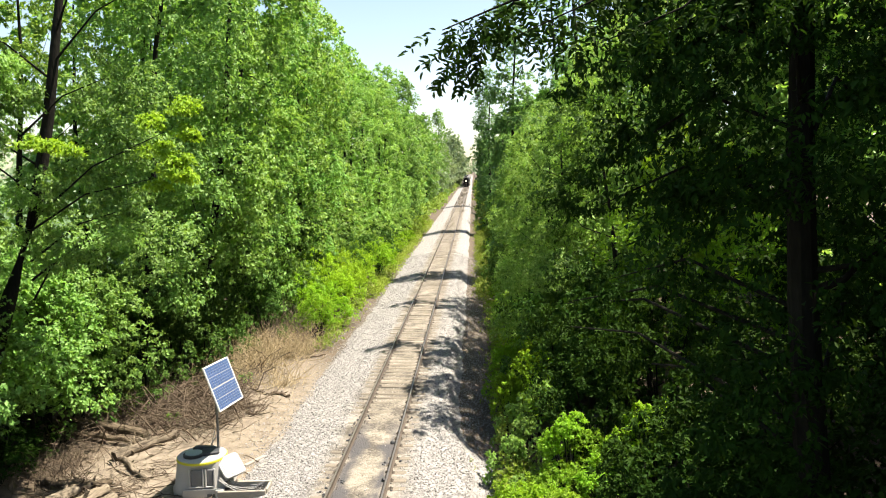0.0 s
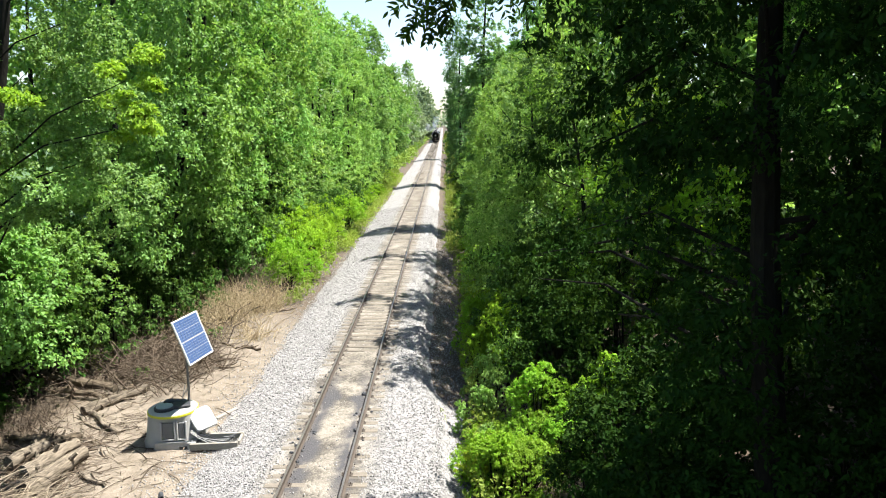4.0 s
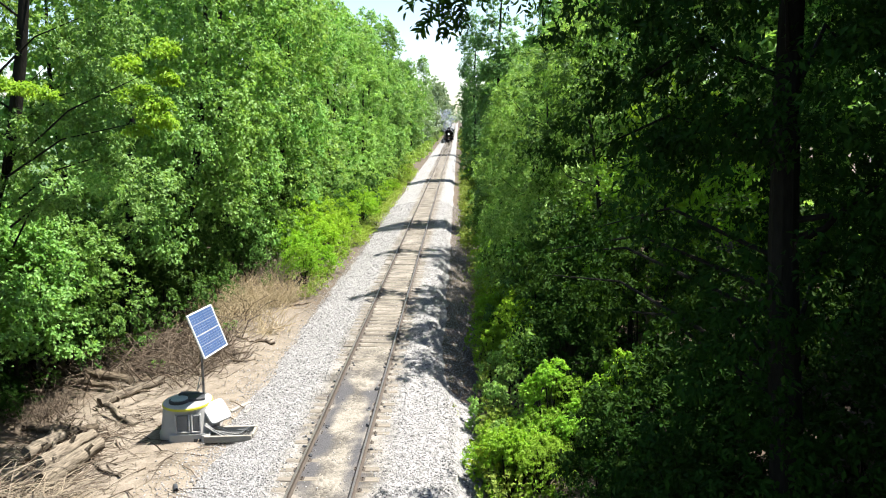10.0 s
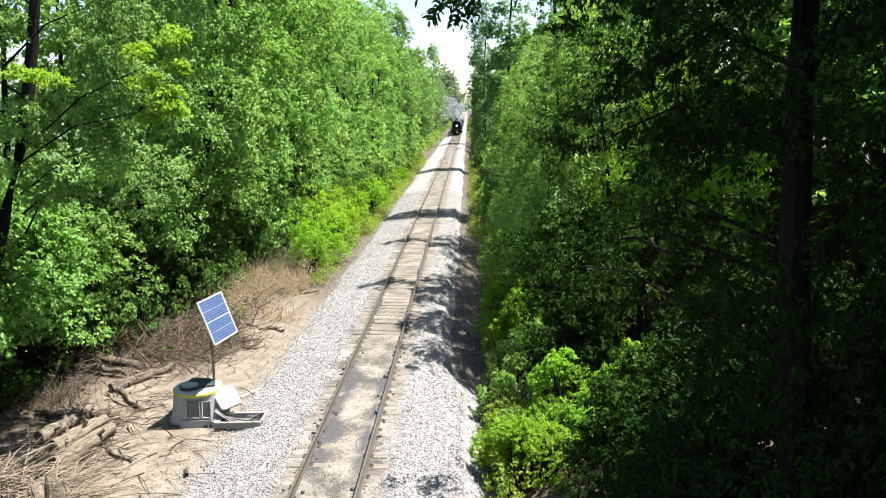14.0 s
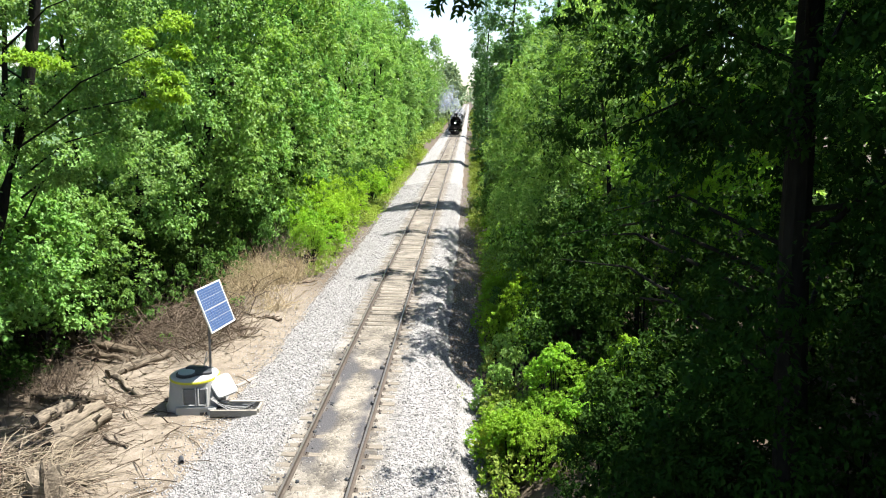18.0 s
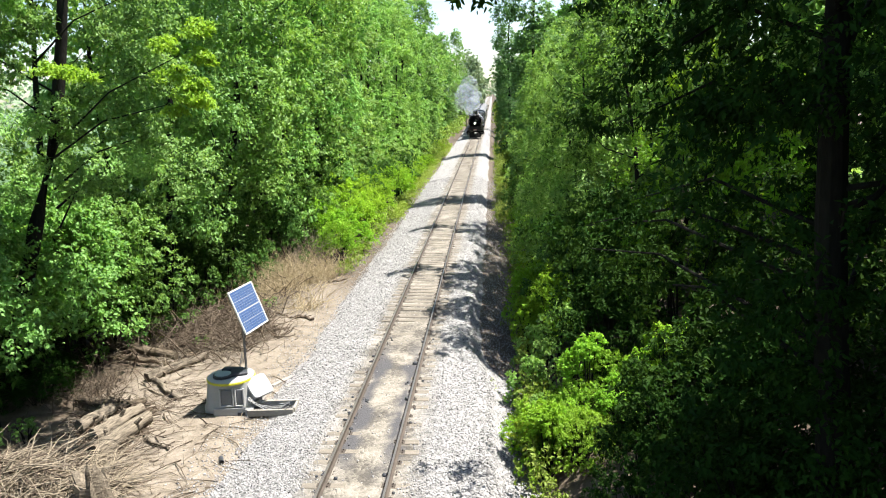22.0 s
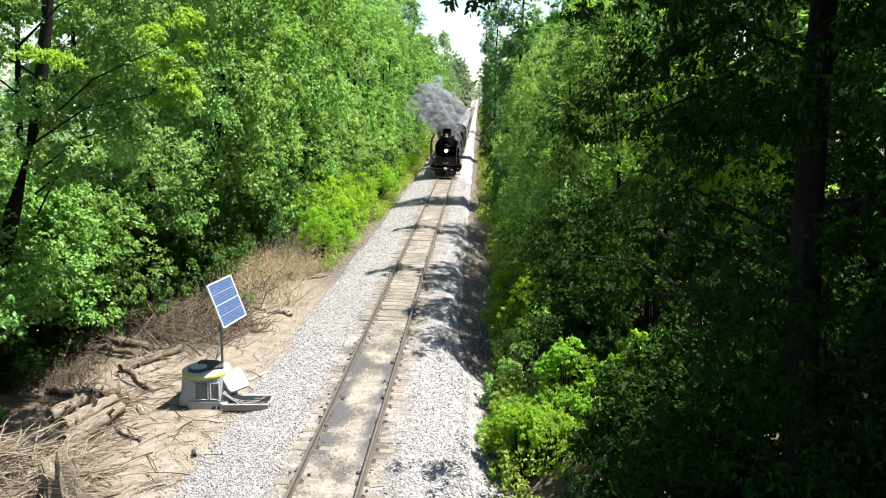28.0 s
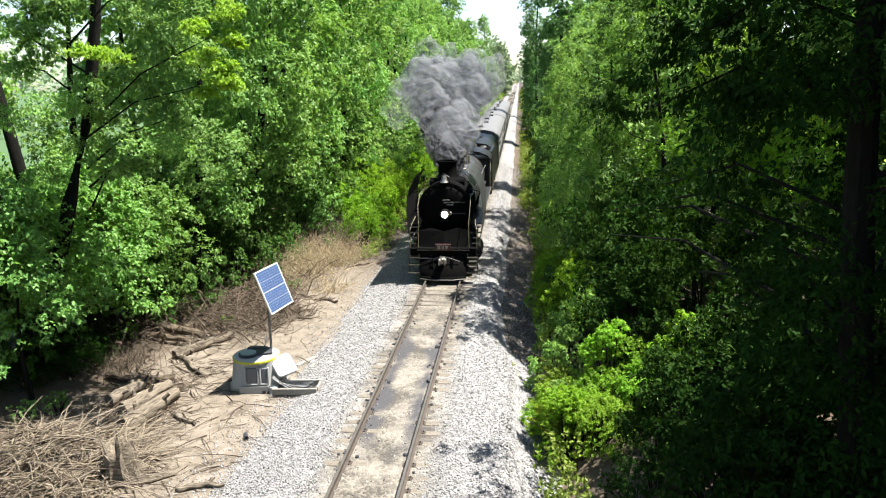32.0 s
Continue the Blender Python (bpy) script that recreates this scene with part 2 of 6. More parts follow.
def triangles(name, verts, faces, material):
    """A mesh from arrays of vertices and triangles."""
    me = bpy.data.meshes.new(name)
    verts, faces = np.asarray(verts, np.float32), np.asarray(faces, np.int32)
    me.vertices.add(len(verts))
    me.vertices.foreach_set("co", verts.ravel())
    me.loops.add(faces.size)
    me.loops.foreach_set("vertex_index", faces.ravel())
    me.polygons.add(len(faces))
    me.polygons.foreach_set("loop_start", np.arange(0, faces.size, 3, dtype=np.int32))
    me.polygons.foreach_set("loop_total", np.full(len(faces), 3, np.int32))
    me.update(calc_edges=True)
    me.materials.append(material)
    return me


def unit(a):
    return a / np.maximum(np.linalg.norm(a, axis=1, keepdims=True), 1e-9)


def leaf_arrays(rng, centres, outward, length, width, droop=0.35, up=0.9):
    """Folded leaves (two triangles each) at the centres, tips outward and drooping, faces mostly up."""
    n = len(centres)
    d = unit(outward * 0.7 + rng.normal(0, 0.7, (n, 3)) + np.array([0, 0, -droop]))
    nrm = unit(outward * 0.62 + rng.normal(0, 0.42, (n, 3)) + np.array([0, 0, up]))
    side = unit(np.cross(d, nrm))
    nrm = np.cross(side, d)
    s = rng.uniform(0.65, 1.25, (n, 1))
    ln, wd = length * s, width * s
    base = centres - d * ln * 0.5
    tip = centres + d * ln * 0.5 - nrm * ln * 0.12
    mid = centres - d * ln * 0.06
    v = np.stack([base, mid + side * wd * 0.5 + nrm * wd * 0.16, tip, mid - side * wd * 0.5 + nrm * wd * 0.16], 1).reshape(-1, 3)
    q = np.arange(n)[:, None] * 4
    f = np.concatenate([q + np.array([[0, 1, 2]]), q + np.array([[0, 2, 3]])], 0)
    return v, f


# ---- ground, ballast and track ----
TRACK_X = -0.15


def bed(x, y):
    """Height of the ground beside the track."""
    n = noise.noise(Vector((x * 0.35, y * 0.35, 0.3))) * 0.10 + noise.noise(Vector((x * 1.3, y * 1.3, 4.0))) * 0.035
    side = max(0.0, abs(x) - 9.5)
    rise = min(1.6, 0.10 * side) if x < 0 else min(2.4, 0.16 * max(0.0, x - 5.5))
    ditch = -0.75 * math.exp(-((x - 4.1) / 0.9) ** 2)
    return -0.62 + ditch + n * min(1.0, max(0.0, (abs(x) - 2.5) / 2)) + rise


def stations(fine_from, fine_to, step, far, growth=1.16):
    out = [fine_from + i * step for i in range(int((fine_to - fine_from) / step) + 1)]
    d = step
    while out[-1] < far:
        d *= growth
        out.append(out[-1] + d)
    return out


def build_ground():
    pos = stations(0, 14, 0.35, 1500)
    xs = sorted({-p for p in pos} | set(pos))
    ys = [-p for p in reversed(stations(0.0, 2.0, 1.0, 1200, 1.3)[1:])] + stations(0, 46, 0.4, 3000, 1.08)
    v = [(x, y, bed(x, y)) for y in ys for x in xs]
    w = len(xs)
    f = [(j * w + i, j * w + i + 1, (j + 1) * w + i + 1, (j + 1) * w + i) for j in range(len(ys) - 1) for i in range(w - 1)]
    m, n, l, b = nodes_of("sandy soil and leaf litter")
    tc = n.new("ShaderNodeTexCoord")
    sep = n.new("ShaderNodeSeparateXYZ")
    l.new(tc.outputs["Object"], sep.inputs[0])
    big, mid, fine = (n.new("ShaderNodeTexNoise") for _ in range(3))
    for t, s in ((big, 0.28), (mid, 2.2), (fine, 24.0)):
        t.inputs["Scale"].default_value, t.inputs["Detail"].default_value = s, 5
        l.new(tc.outputs["Object"], t.inputs["Vector"])

    def math_node(op, a, b2):
        k = n.new("ShaderNodeMath")
        k.operation = op
        for i, q in enumerate((a, b2)):
            if isinstance(q, (int, float)):
                k.inputs[i].default_value = q
            else:
                l.new(q, k.inputs[i])
        return k.outputs[0]

    # bare sand: an oval clearing beside the track, with a ragged rim
    dx = math_node("DIVIDE", math_node("ADD", sep.outputs["X"], 5.6), 3.8)
    dy = math_node("DIVIDE", math_node("ADD", sep.outputs["Y"], -19.5), 14.0)
    rr = math_node("ADD", math_node("MULTIPLY", dx, dx), math_node("MULTIPLY", dy, dy))
    rr = math_node("ADD", rr, math_node("MULTIPLY", math_node("ADD", mid.outputs["Fac"], -0.5), 1.6))
    clear = n.new("ShaderNodeMapRange")
    clear.inputs["From Min"].default_value, clear.inputs["From Max"].default_value = 1.25, 0.75
    l.new(rr, clear.inputs["Value"])
    grain = math_node("ADD", math_node("MULTIPLY", mid.outputs["Fac"], 0.55), math_node("MULTIPLY", fine.outputs["Fac"], 0.45))
    sand = ramp(n, [(0.3, (0.07, 0.056, 0.043)), (0.48, (0.152, 0.127, 0.10)), (0.66, (0.225, 0.193, 0.157))])
    litter = ramp(n, [(0.3, (0.028, 0.022, 0.015)), (0.5, (0.072, 0.054, 0.038)), (0.68, (0.115, 0.088, 0.062))])
    for r in (sand, litter):
        l.new(grain, r.inputs["Fac"])
    mx = n.new("ShaderNodeMix")
    mx.data_type = "RGBA"
    l.new(clear.outputs["Result"], mx.inputs["Factor"])
    l.new(litter.outputs["Color"], mx.inputs["A"])
    l.new(sand.outputs["Color"], mx.inputs["B"])
    crop = ramp(n, [(0.3, (0.026, 0.058, 0.017)), (0.5, (0.048, 0.098, 0.032)), (0.7, (0.070, 0.125, 0.048))])
    l.new(grain, crop.inputs["Fac"])
    edge = n.new("ShaderNodeMapRange")
    edge.inputs["From Min"].default_value, edge.inputs["From Max"].default_value = -23.0, -25.0
    l.new(sep.outputs["X"], edge.inputs["Value"])
    fld = n.new("ShaderNodeMix")
    fld.data_type = "RGBA"
    l.new(edge.outputs["Result"], fld.inputs["Factor"])
    l.new(mx.outputs["Result"], fld.inputs["A"])
    l.new(crop.outputs["Color"], fld.inputs["B"])
    l.new(fld.outputs["Result"], b.inputs["Base Color"])
    b.inputs["Roughness"].default_value = 0.95
    bp = n.new("ShaderNodeBump")
    bp.inputs["Strength"].default_value, bp.inputs["Distance"].default_value = 0.7, 0.05
    l.new(grain, bp.inputs["Height"])
    l.new(bp.outputs["Normal"], b.inputs["Normal"])
    me = bpy.data.meshes.new("ground")
    me.from_pydata(v, [], f)
    me.materials.append(m)
    me.shade_smooth()
    tagged(new("ground", me), "sandy bare soil and shaded leaf litter beside the railway", "ground", kind="structure")


def ballast_height(x, y):
    """Crown of the ballast bed: flat under the ties, sloping shoulders."""
    a = abs(x - TRACK_X)
    rag = 0.25 * noise.noise(Vector((x * 0.1, y * 0.45, 2.0))) + 0.12 * noise.noise(Vector((x, y * 1.7, 5.0)))
    if a < 1.35:
        h = -0.196 + 0.022 * noise.noise(Vector((x * 0.9, y * 0.6, 8.0)))
        if a < 0.7:
            h += 0.026 * min(1.0, max(0.0, (27.0 - y) / 6))
    elif x < TRACK_X:
        h = -0.19 - 0.515 * ((a - 1.35) / (2.55 + rag)) ** 1.15
    else:
        d = max(0.0, a - 2.05 - 0.75 * min(1.0, max(0.0, (24.5 - y) / 4)) - 0.5 * rag)
        h = -0.19 - 0.06 * (a - 1.35) - 0.62 * min(d, 0.5) * d * 2 if d < 0.5 else -0.19 - 0.06 * (a - 1.35) - 0.31 - 0.62 * (d - 0.5)
    return h + 0.018 * noise.noise(Vector((x * 2.2, y * 2.2, 1.0)))


def build_ballast():
    xs = [-4.4 + 0.2 * i for i in range(45)]
    ys = [-30.0, -15.0, -5.0] + stations(0, 60, 0.3, 900, 1.07)
    v = [(x, y, ballast_height(x, y)) for y in ys for x in xs]
    w = len(xs)
    f = [(j * w + i, j * w + i + 1, (j + 1) * w + i + 1, (j + 1) * w + i) for j in range(len(ys) - 1) for i in range(w - 1)]
    m, n, l, b = nodes_of("crushed limestone bed")
    tc = n.new("ShaderNodeTexCoord")
    sep = n.new("ShaderNodeSeparateXYZ")
    l.new(tc.outputs["Object"], sep.inputs[0])
    vor = n.new("ShaderNodeTexVoronoi")
    vor.inputs["Scale"].default_value = 15.0
    vor2 = n.new("ShaderNodeTexVoronoi")
    vor2.feature = "DISTANCE_TO_EDGE"
    vor2.inputs["Scale"].default_value = 15.0
    big = n.new("ShaderNodeTexNoise")
    big.inputs["Scale"].default_value, big.inputs["Detail"].default_value = 1.1, 6
    for t in (vor, vor2, big):
        l.new(tc.outputs["Object"], t.inputs["Vector"])
    bw = n.new("ShaderNodeSeparateColor")
    l.new(vor.outputs["Color"], bw.inputs[0])
    st = ramp(n, [(0.0, (0.09, 0.088, 0.088)), (0.35, (0.175, 0.172, 0.172)), (1.0, (0.275, 0.271, 0.271))])
    l.new(bw.outputs[0], st.inputs["Fac"])
    # fines and sand fouling the stone between the rails
    ab = n.new("ShaderNodeMath")
    ab.operation = "ABSOLUTE"
    mid_x = n.new("ShaderNodeMath")
    mid_x.inputs[1].default_value = -TRACK_X
    l.new(sep.outputs["X"], mid_x.inputs[0])
    l.new(mid_x.outputs[0], ab.inputs[0])
    jit = n.new("ShaderNodeMath")
    jit.operation = "MULTIPLY_ADD"
    jit.inputs[1].default_value = 1.3
    l.new(big.outputs["Fac"], jit.inputs[0])
    l.new(ab.outputs[0], jit.inputs[2])
    foul = n.new("ShaderNodeMapRange")
    foul.inputs["From Min"].default_value, foul.inputs["From Max"].default_value = 2.25, 1.55
    l.new(jit.outputs[0], foul.inputs["Value"])
    tan = ramp(n, [(0.34, (0.06, 0.053, 0.045)), (0.5, (0.142, 0.128, 0.108)), (0.66, (0.22, 0.20, 0.172))])
    grit = n.new("ShaderNodeMath")
    grit.operation = "MULTIPLY_ADD"
    grit.inputs[1].default_value = 0.22
    l.new(bw.outputs[1], grit.inputs[0])
    shift = n.new("ShaderNodeMath")
    shift.operation = "SUBTRACT"
    shift.inputs[1].default_value = 0.13
    l.new(big.outputs["Fac"], shift.inputs[0])
    l.new(shift.outputs[0], grit.inputs[2])
    l.new(grit.outputs[0], tan.inputs["Fac"])
    mx = n.new("ShaderNodeMix")
    mx.data_type = "RGBA"
    l.new(foul.outputs["Result"], mx.inputs["Factor"])
    l.new(st.outputs["Color"], mx.inputs["A"])
    l.new(tan.outputs["Color"], mx.inputs["B"])
    # lubricant stain thrown along the rails past the applicator
    sy = n.new("ShaderNodeMapRange")
    sy.interpolation_type = "SMOOTHERSTEP"
    sy.inputs["From Min"].default_value, sy.inputs["From Max"].default_value = 25.0, 21.0
    l.new(sep.outputs["Y"], sy.inputs["Value"])
    off = n.new("ShaderNodeMath")
    off.operation = "SUBTRACT"
    off.inputs[1].default_value = 0.55
    l.new(ab.outputs[0], off.inputs[0])
    ao = n.new("ShaderNodeMath")
    ao.operation = "ABSOLUTE"
    l.new(off.outputs[0], ao.inputs[0])
    jo = n.new("ShaderNodeMath")
    jo.operation = "MULTIPLY_ADD"
    jo.inputs[1].default_value = 1.1
    l.new(big.outputs["Fac"], jo.inputs[0])
    l.new(ao.outputs[0], jo.inputs[2])
    near = n.new("ShaderNodeMapRange")
    near.inputs["From Min"].default_value, near.inputs["From Max"].default_value = 0.90, 0.62
    l.new(jo.outputs[0], near.inputs["Value"])
    sy2 = n.new("ShaderNodeMapRange")
    sy2.interpolation_type = "SMOOTHERSTEP"
    sy2.inputs["From Min"].default_value, sy2.inputs["From Max"].default_value = 13.5, 17.0
    l.new(sep.outputs["Y"], sy2.inputs["Value"])
    both = n.new("ShaderNodeMath")
    both.operation = "MULTIPLY"
    l.new(sy.outputs["Result"], both.inputs[0])
    l.new(sy2.outputs["Result"], both.inputs[1])
    stain = n.new("ShaderNodeMath")
    stain.operation = "MULTIPLY"
    l.new(near.outputs["Result"], stain.inputs[0])
    l.new(both.outputs[0], stain.inputs[1])
    dim = n.new("ShaderNodeMath")
    dim.operation = "MULTIPLY"
    dim.inputs[1].default_value = 1.0
    l.new(stain.outputs[0], dim.inputs[0])
    mx2 = n.new("ShaderNodeMix")
    mx2.data_type = "RGBA"
    mx2.inputs["B"].default_value = (0.050, 0.049, 0.054, 1)
    l.new(dim.outputs[0], mx2.inputs["Factor"])
    l.new(mx.outputs["Result"], mx2.inputs["A"])
    l.new(mx2.outputs["Result"], b.inputs["Base Color"])
    b.inputs["Roughness"].default_value = 0.9
    bp = n.new("ShaderNodeBump")
    bp.inputs["Strength"].default_value, bp.inputs["Distance"].default_value = 0.8, 0.03
    l.new(vor2.outputs["Distance"], bp.inputs["Height"])
    l.new(bp.outputs["Normal"], b.inputs["Normal"])
    me = bpy.data.meshes.new("ballast")
    me.from_pydata(v, [], f)
    me.materials.append(m)
    me.shade_smooth()
    tagged(new("ballast", me), "pale crushed limestone ballast bed under the track", "ballast", kind="structure")
    # loose stones lying on the bed near the bridge
    rng = np.random.default_rng(5)
    n_st = 95000
    y = 11.5 + 62 * rng.random(n_st) ** 2.0
    x = np.where(rng.random(n_st) < 0.93, rng.uniform(-3.9, 3.8, n_st), rng.normal(-4.0, 0.5, n_st))
    keep = (np.abs(x - TRACK_X) > rng.normal(1.24, 0.17, n_st)) | (rng.random(n_st) < 0.025)
    x, y = x[keep], y[keep]
    z = np.array([max(ballast_height(a, c), bed(a, c)) for a, c in zip(x, y)])
    s = rng.uniform(0.013, 0.034, len(x))
    octa = np.array([[1, 0, 0], [0, 1, 0], [-1, 0, 0], [0, -1, 0], [0, 0, 0.8], [0, 0, -0.8]], float)
    face = np.array([[0, 1, 4], [1, 2, 4], [2, 3, 4], [3, 0, 4], [1, 0, 5], [2, 1, 5], [3, 2, 5], [0, 3, 5]])
    pts = octa[None] * rng.uniform(0.6, 1.35, (len(x), 6, 1)) + rng.normal(0, 0.16, (len(x), 6, 3))
    w2 = rng.uniform(0, 6.28, len(x))
    c, sn = np.cos(w2)[:, None], np.sin(w2)[:, None]
    pts = np.stack([pts[..., 0] * c - pts[..., 1] * sn, pts[..., 0] * sn + pts[..., 1] * c, pts[..., 2]], -1)
    pts = pts * s[:, None, None] + np.stack([x, y, z + s * 0.25], 1)[:, None, :]
    fa = face[None] + (np.arange(len(x)) * 6)[:, None, None]
    gm, gn, gl, gb = nodes_of("loose limestone")
    g = gn.new("ShaderNodeNewGeometry")
    r = ramp(gn, [(0.0, (0.03, 0.03, 0.033)), (0.22, (0.17, 0.168, 0.172)), (1.0, (0.33, 0.325, 0.325))])
    gl.new(g.outputs["Random Per Island"], r.inputs["Fac"])
    gl.new(r.outputs["Color"], gb.inputs["Base Color"])
    gb.inputs["Roughness"].default_value = 0.9
    tagged(new("ballast_stones", triangles("ballast_stones", pts.reshape(-1, 3), fa.reshape(-1, 3), gm)),
           "loose grey and white crushed stones on the shoulder", "gravel", kind="stuff")


def build_track():
    track = thing("track", pose(TRACK_X, 0, 0), "single railway track of rusty rails on weathered ties", "track", kind="structure")
    ys = [-40, 0, 20, 40, 80, 160, 320, 800]
    for x in (-0.755, 0.755):
        s = Shape()
        o = [(-0.07, -0.172), (0.07, -0.172), (0.07, -0.16), (0.012, -0.14), (0.010, -0.045), (0.035, -0.034), (0.035, -0.008), (0.027, -0.003),
             (-0.027, -0.003), (-0.035, -0.008), (-0.035, -0.034), (-0.010, -0.045), (-0.012, -0.14), (-0.07, -0.16)]
        s.sweep([(x + a, c) for a, c in o], ys)
        rail = part("rail", s, RAIL_SIDE, track, "rusty steel rail")
        h = Shape().sweep([(x - 0.026, -0.004), (x + 0.026, -0.004), (x + 0.022, 0.0), (x - 0.022, 0.0)], ys)
        part("running_surface", h, RAIL_TOP, rail, "worn bright rail head")
    rng = random.Random(3)
    shapes = []
    for i in range(5):
        s = Shape().box((0, 0, 0), (2.55, 0.215, 0.17), cut=0.018)
        s.v = [(x + 0.015 * noise.noise(Vector((x * 3, y * 9, i))), y + 0.012 * noise.noise(Vector((x * 2, y * 7, i + 9.0))), z) for x, y, z in s.v]
        shapes.append(s.mesh("tie", TIE))
    plate = Shape().box((0, 0, 0), (0.33, 0.18, 0.022), cut=0.004)
    for sx in (-0.1, 0.1):
        for sy in (-0.06, 0.06):
            plate.box((sx, sy, 0.025), (0.03, 0.03, 0.035), cut=0.006)
    plate = plate.mesh("tie_plate", RAIL_SIDE)
    rest = Shape()
    y, i = 10.2, 0
    while y < 420:
        m = pose(rng.uniform(-0.05, 0.05), y, -0.258 + rng.uniform(-0.026, 0.006), rng.uniform(-1, 1), rng.uniform(-0.5, 0.5), rng.uniform(-1.6, 1.6))
        if i < 290:
            tie = part("tie", shapes[i % 5], TIE, track, at=m)
            if y < 48:
                for x in (-0.755, 0.755):
                    part("tie_plate", plate, RAIL_SIDE, tie, at=pose(x, 0, 0.076))
        else:
            rest.box(m.translation, (2.55, 0.215, 0.17), m.to_3x3().to_4x4())
        y += 0.515 + rng.uniform(-0.03, 0.03)
        i += 1
    tagged(part("far_ties", rest, TIE, track), kind="stuff")


build_ground()
build_ballast()
build_track()

# ---- trees ----
FACE = np.array([0.72, -0.69, 0.0])     # the side of a tree that looks at the line


def spray_cloud(rng, centres, outs, size, per_bough, leaves, flat=0.45, tuft=13, spread=0.27):
    """Each bough ends in many leafy twig tips, each tip carries a rosette of leaves: dark gaps stay between boughs and tips."""
    k = len(centres)
    per_bough = max(per_bough, leaves // (k * tuft))
    idx = np.repeat(np.arange(k), per_bough)
    p = unit(rng.normal(0, 1, (len(idx), 3)) + outs[idx] * 0.55 + np.array([0, 0, 0.25]))
    p *= rng.uniform(0.35, 1.08, (len(idx), 1)) ** 0.6
    p[:, 2] = p[:, 2] * (0.45 + flat) - 0.38 * (p[:, 0] ** 2 + p[:, 1] ** 2)
    sp = centres[idx] + p * size[idx][:, None]
    so = unit(outs[idx] * 0.7 + p * 0.8)
    each = max(1, leaves // len(idx))
    j = np.repeat(np.arange(len(idx)), each)
    q = unit(rng.normal(0, 1, (len(j), 3)) + so[j] * 0.5) * rng.uniform(0.25, 1.1, (len(j), 1))
    q[:, 2] = q[:, 2] * 0.7 - 0.35 * (q[:, 0] ** 2 + q[:, 1] ** 2)
    grow = rng.uniform(0.6, 1.35, len(idx))
    return sp[j] + q * (size[idx] * grow)[j][:, None] * spread, unit(so[j] * 0.5 + q)


def tree_meshes(seed, height, radius, low, leaves, leaf, material, boughs=85, droop=0.35, top=0.80, per=8, up=0.75, wide=0.56, hollow=2.2, face=True, recede=0.0, clump=0.27, girth=1.0):
    """Trunk, limbs and crown of one tree, as meshes. low: height of the lowest foliage; top: how far up the crown stays full;
    recede: how far the crown leans back from the line for each metre of height."""
    rng = np.random.default_rng(seed)
    pts, outs = [], []
    while len(pts) < boughs:
        z = rng.uniform(0, 1)
        prof = (0.70 + 0.30 * math.sin(min(1, z * 1.9) * math.pi / 2)) * (1 - max(0, (z - top) / (1 - top)) ** 2.0) ** 0.5
        a = rng.uniform(0, 2 * math.pi)
        d = np.array([math.cos(a), math.sin(a), 0])
        if face and d @ FACE < rng.uniform(-1.3, 0.5):
            continue
        lump = 0.80 + 0.95 * noise.noise(Vector((d[0] * 2.2, d[1] * 2.2, z * height * 0.13 + seed)))
        lump = lump if lump < 1.05 else 1.05 - 0.9 * (lump - 1.05)
        if lump < rng.uniform(0.45, 0.8):
            continue
        r = radius * prof * lump * (1 - 0.8 * rng.random() ** hollow)
        pts.append((r * d[0], r * d[1] + recede * (height - low) * z, low + (height - low) * z))
        outs.append((d[0], d[1], 0.15 + 0.9 * max(0, z - top)))
    pts, outs = np.array(pts), unit(np.array(outs))
    size = rng.uniform(0.55, 1.3, boughs) * radius * clump
    c, o = spray_cloud(rng, pts, outs, size, per, leaves)
    v, f = leaf_arrays(rng, c, o, leaf, leaf * wide, droop, up)
    crown = triangles("crown", v, f, material)
    trunk = Shape()
    h = height * 0.86
    path = [(0.25 * math.sin(seed + k * 0.8) * k / 9, (0.25 * math.cos(seed * 2 + k * 0.7) + recede * h) * k / 9, -0.4 + (h + 0.4) * k / 9) for k in range(10)]
    r0 = (0.0095 * height + 0.03) * girth
    trunk.tube(path, [r0 * (1.35 if k == 0 else 1 - 0.088 * k) for k in range(10)], 9)
    limbs = []
    for k in range(10):
        p = pts[rng.integers(0, boughs)]
        z0 = max(low * 0.6, p[2] - np.hypot(p[0], p[1]) * rng.uniform(0.5, 0.9))
        q = np.interp(z0, [t[2] for t in path], [t[0] for t in path]), np.interp(z0, [t[2] for t in path], [t[1] for t in path])
        a, e = Vector((*q, z0)), Vector(p)
        mid = a.lerp(e, 0.5) + Vector((0, 0, -0.15 * (e - a).length))
        rl = r0 * rng.uniform(0.22, 0.42) * max(0.35, 1 - z0 / height)
        limbs.append(Shape().tube([a, a.lerp(mid, 0.6), mid, mid.lerp(e, 0.55), e], [rl, rl * 0.85, rl * 0.65, rl * 0.4, rl * 0.15], 6).mesh("limb", BARK, True))
    return trunk.mesh("trunk", BARK, True), limbs, crown


def tree(kind, m, label, group, name="tree"):
    trunk, limbs, crown = kind
    t = thing(name, m, label, "tree", group)
    part("trunk", trunk, BARK, t, "dark rough bark")
    for q in limbs:
        part("limb", q, BARK, t)
    part("crown", crown, crown.materials[0], t, "green leafy crown")
    return t


def upright(x, y, turn, size=1.0, lean=0.0):
    return pose(x, y, bed(x, y) - 0.05, 0, lean, turn) @ Matrix.Diagonal((size, size, size, 1))


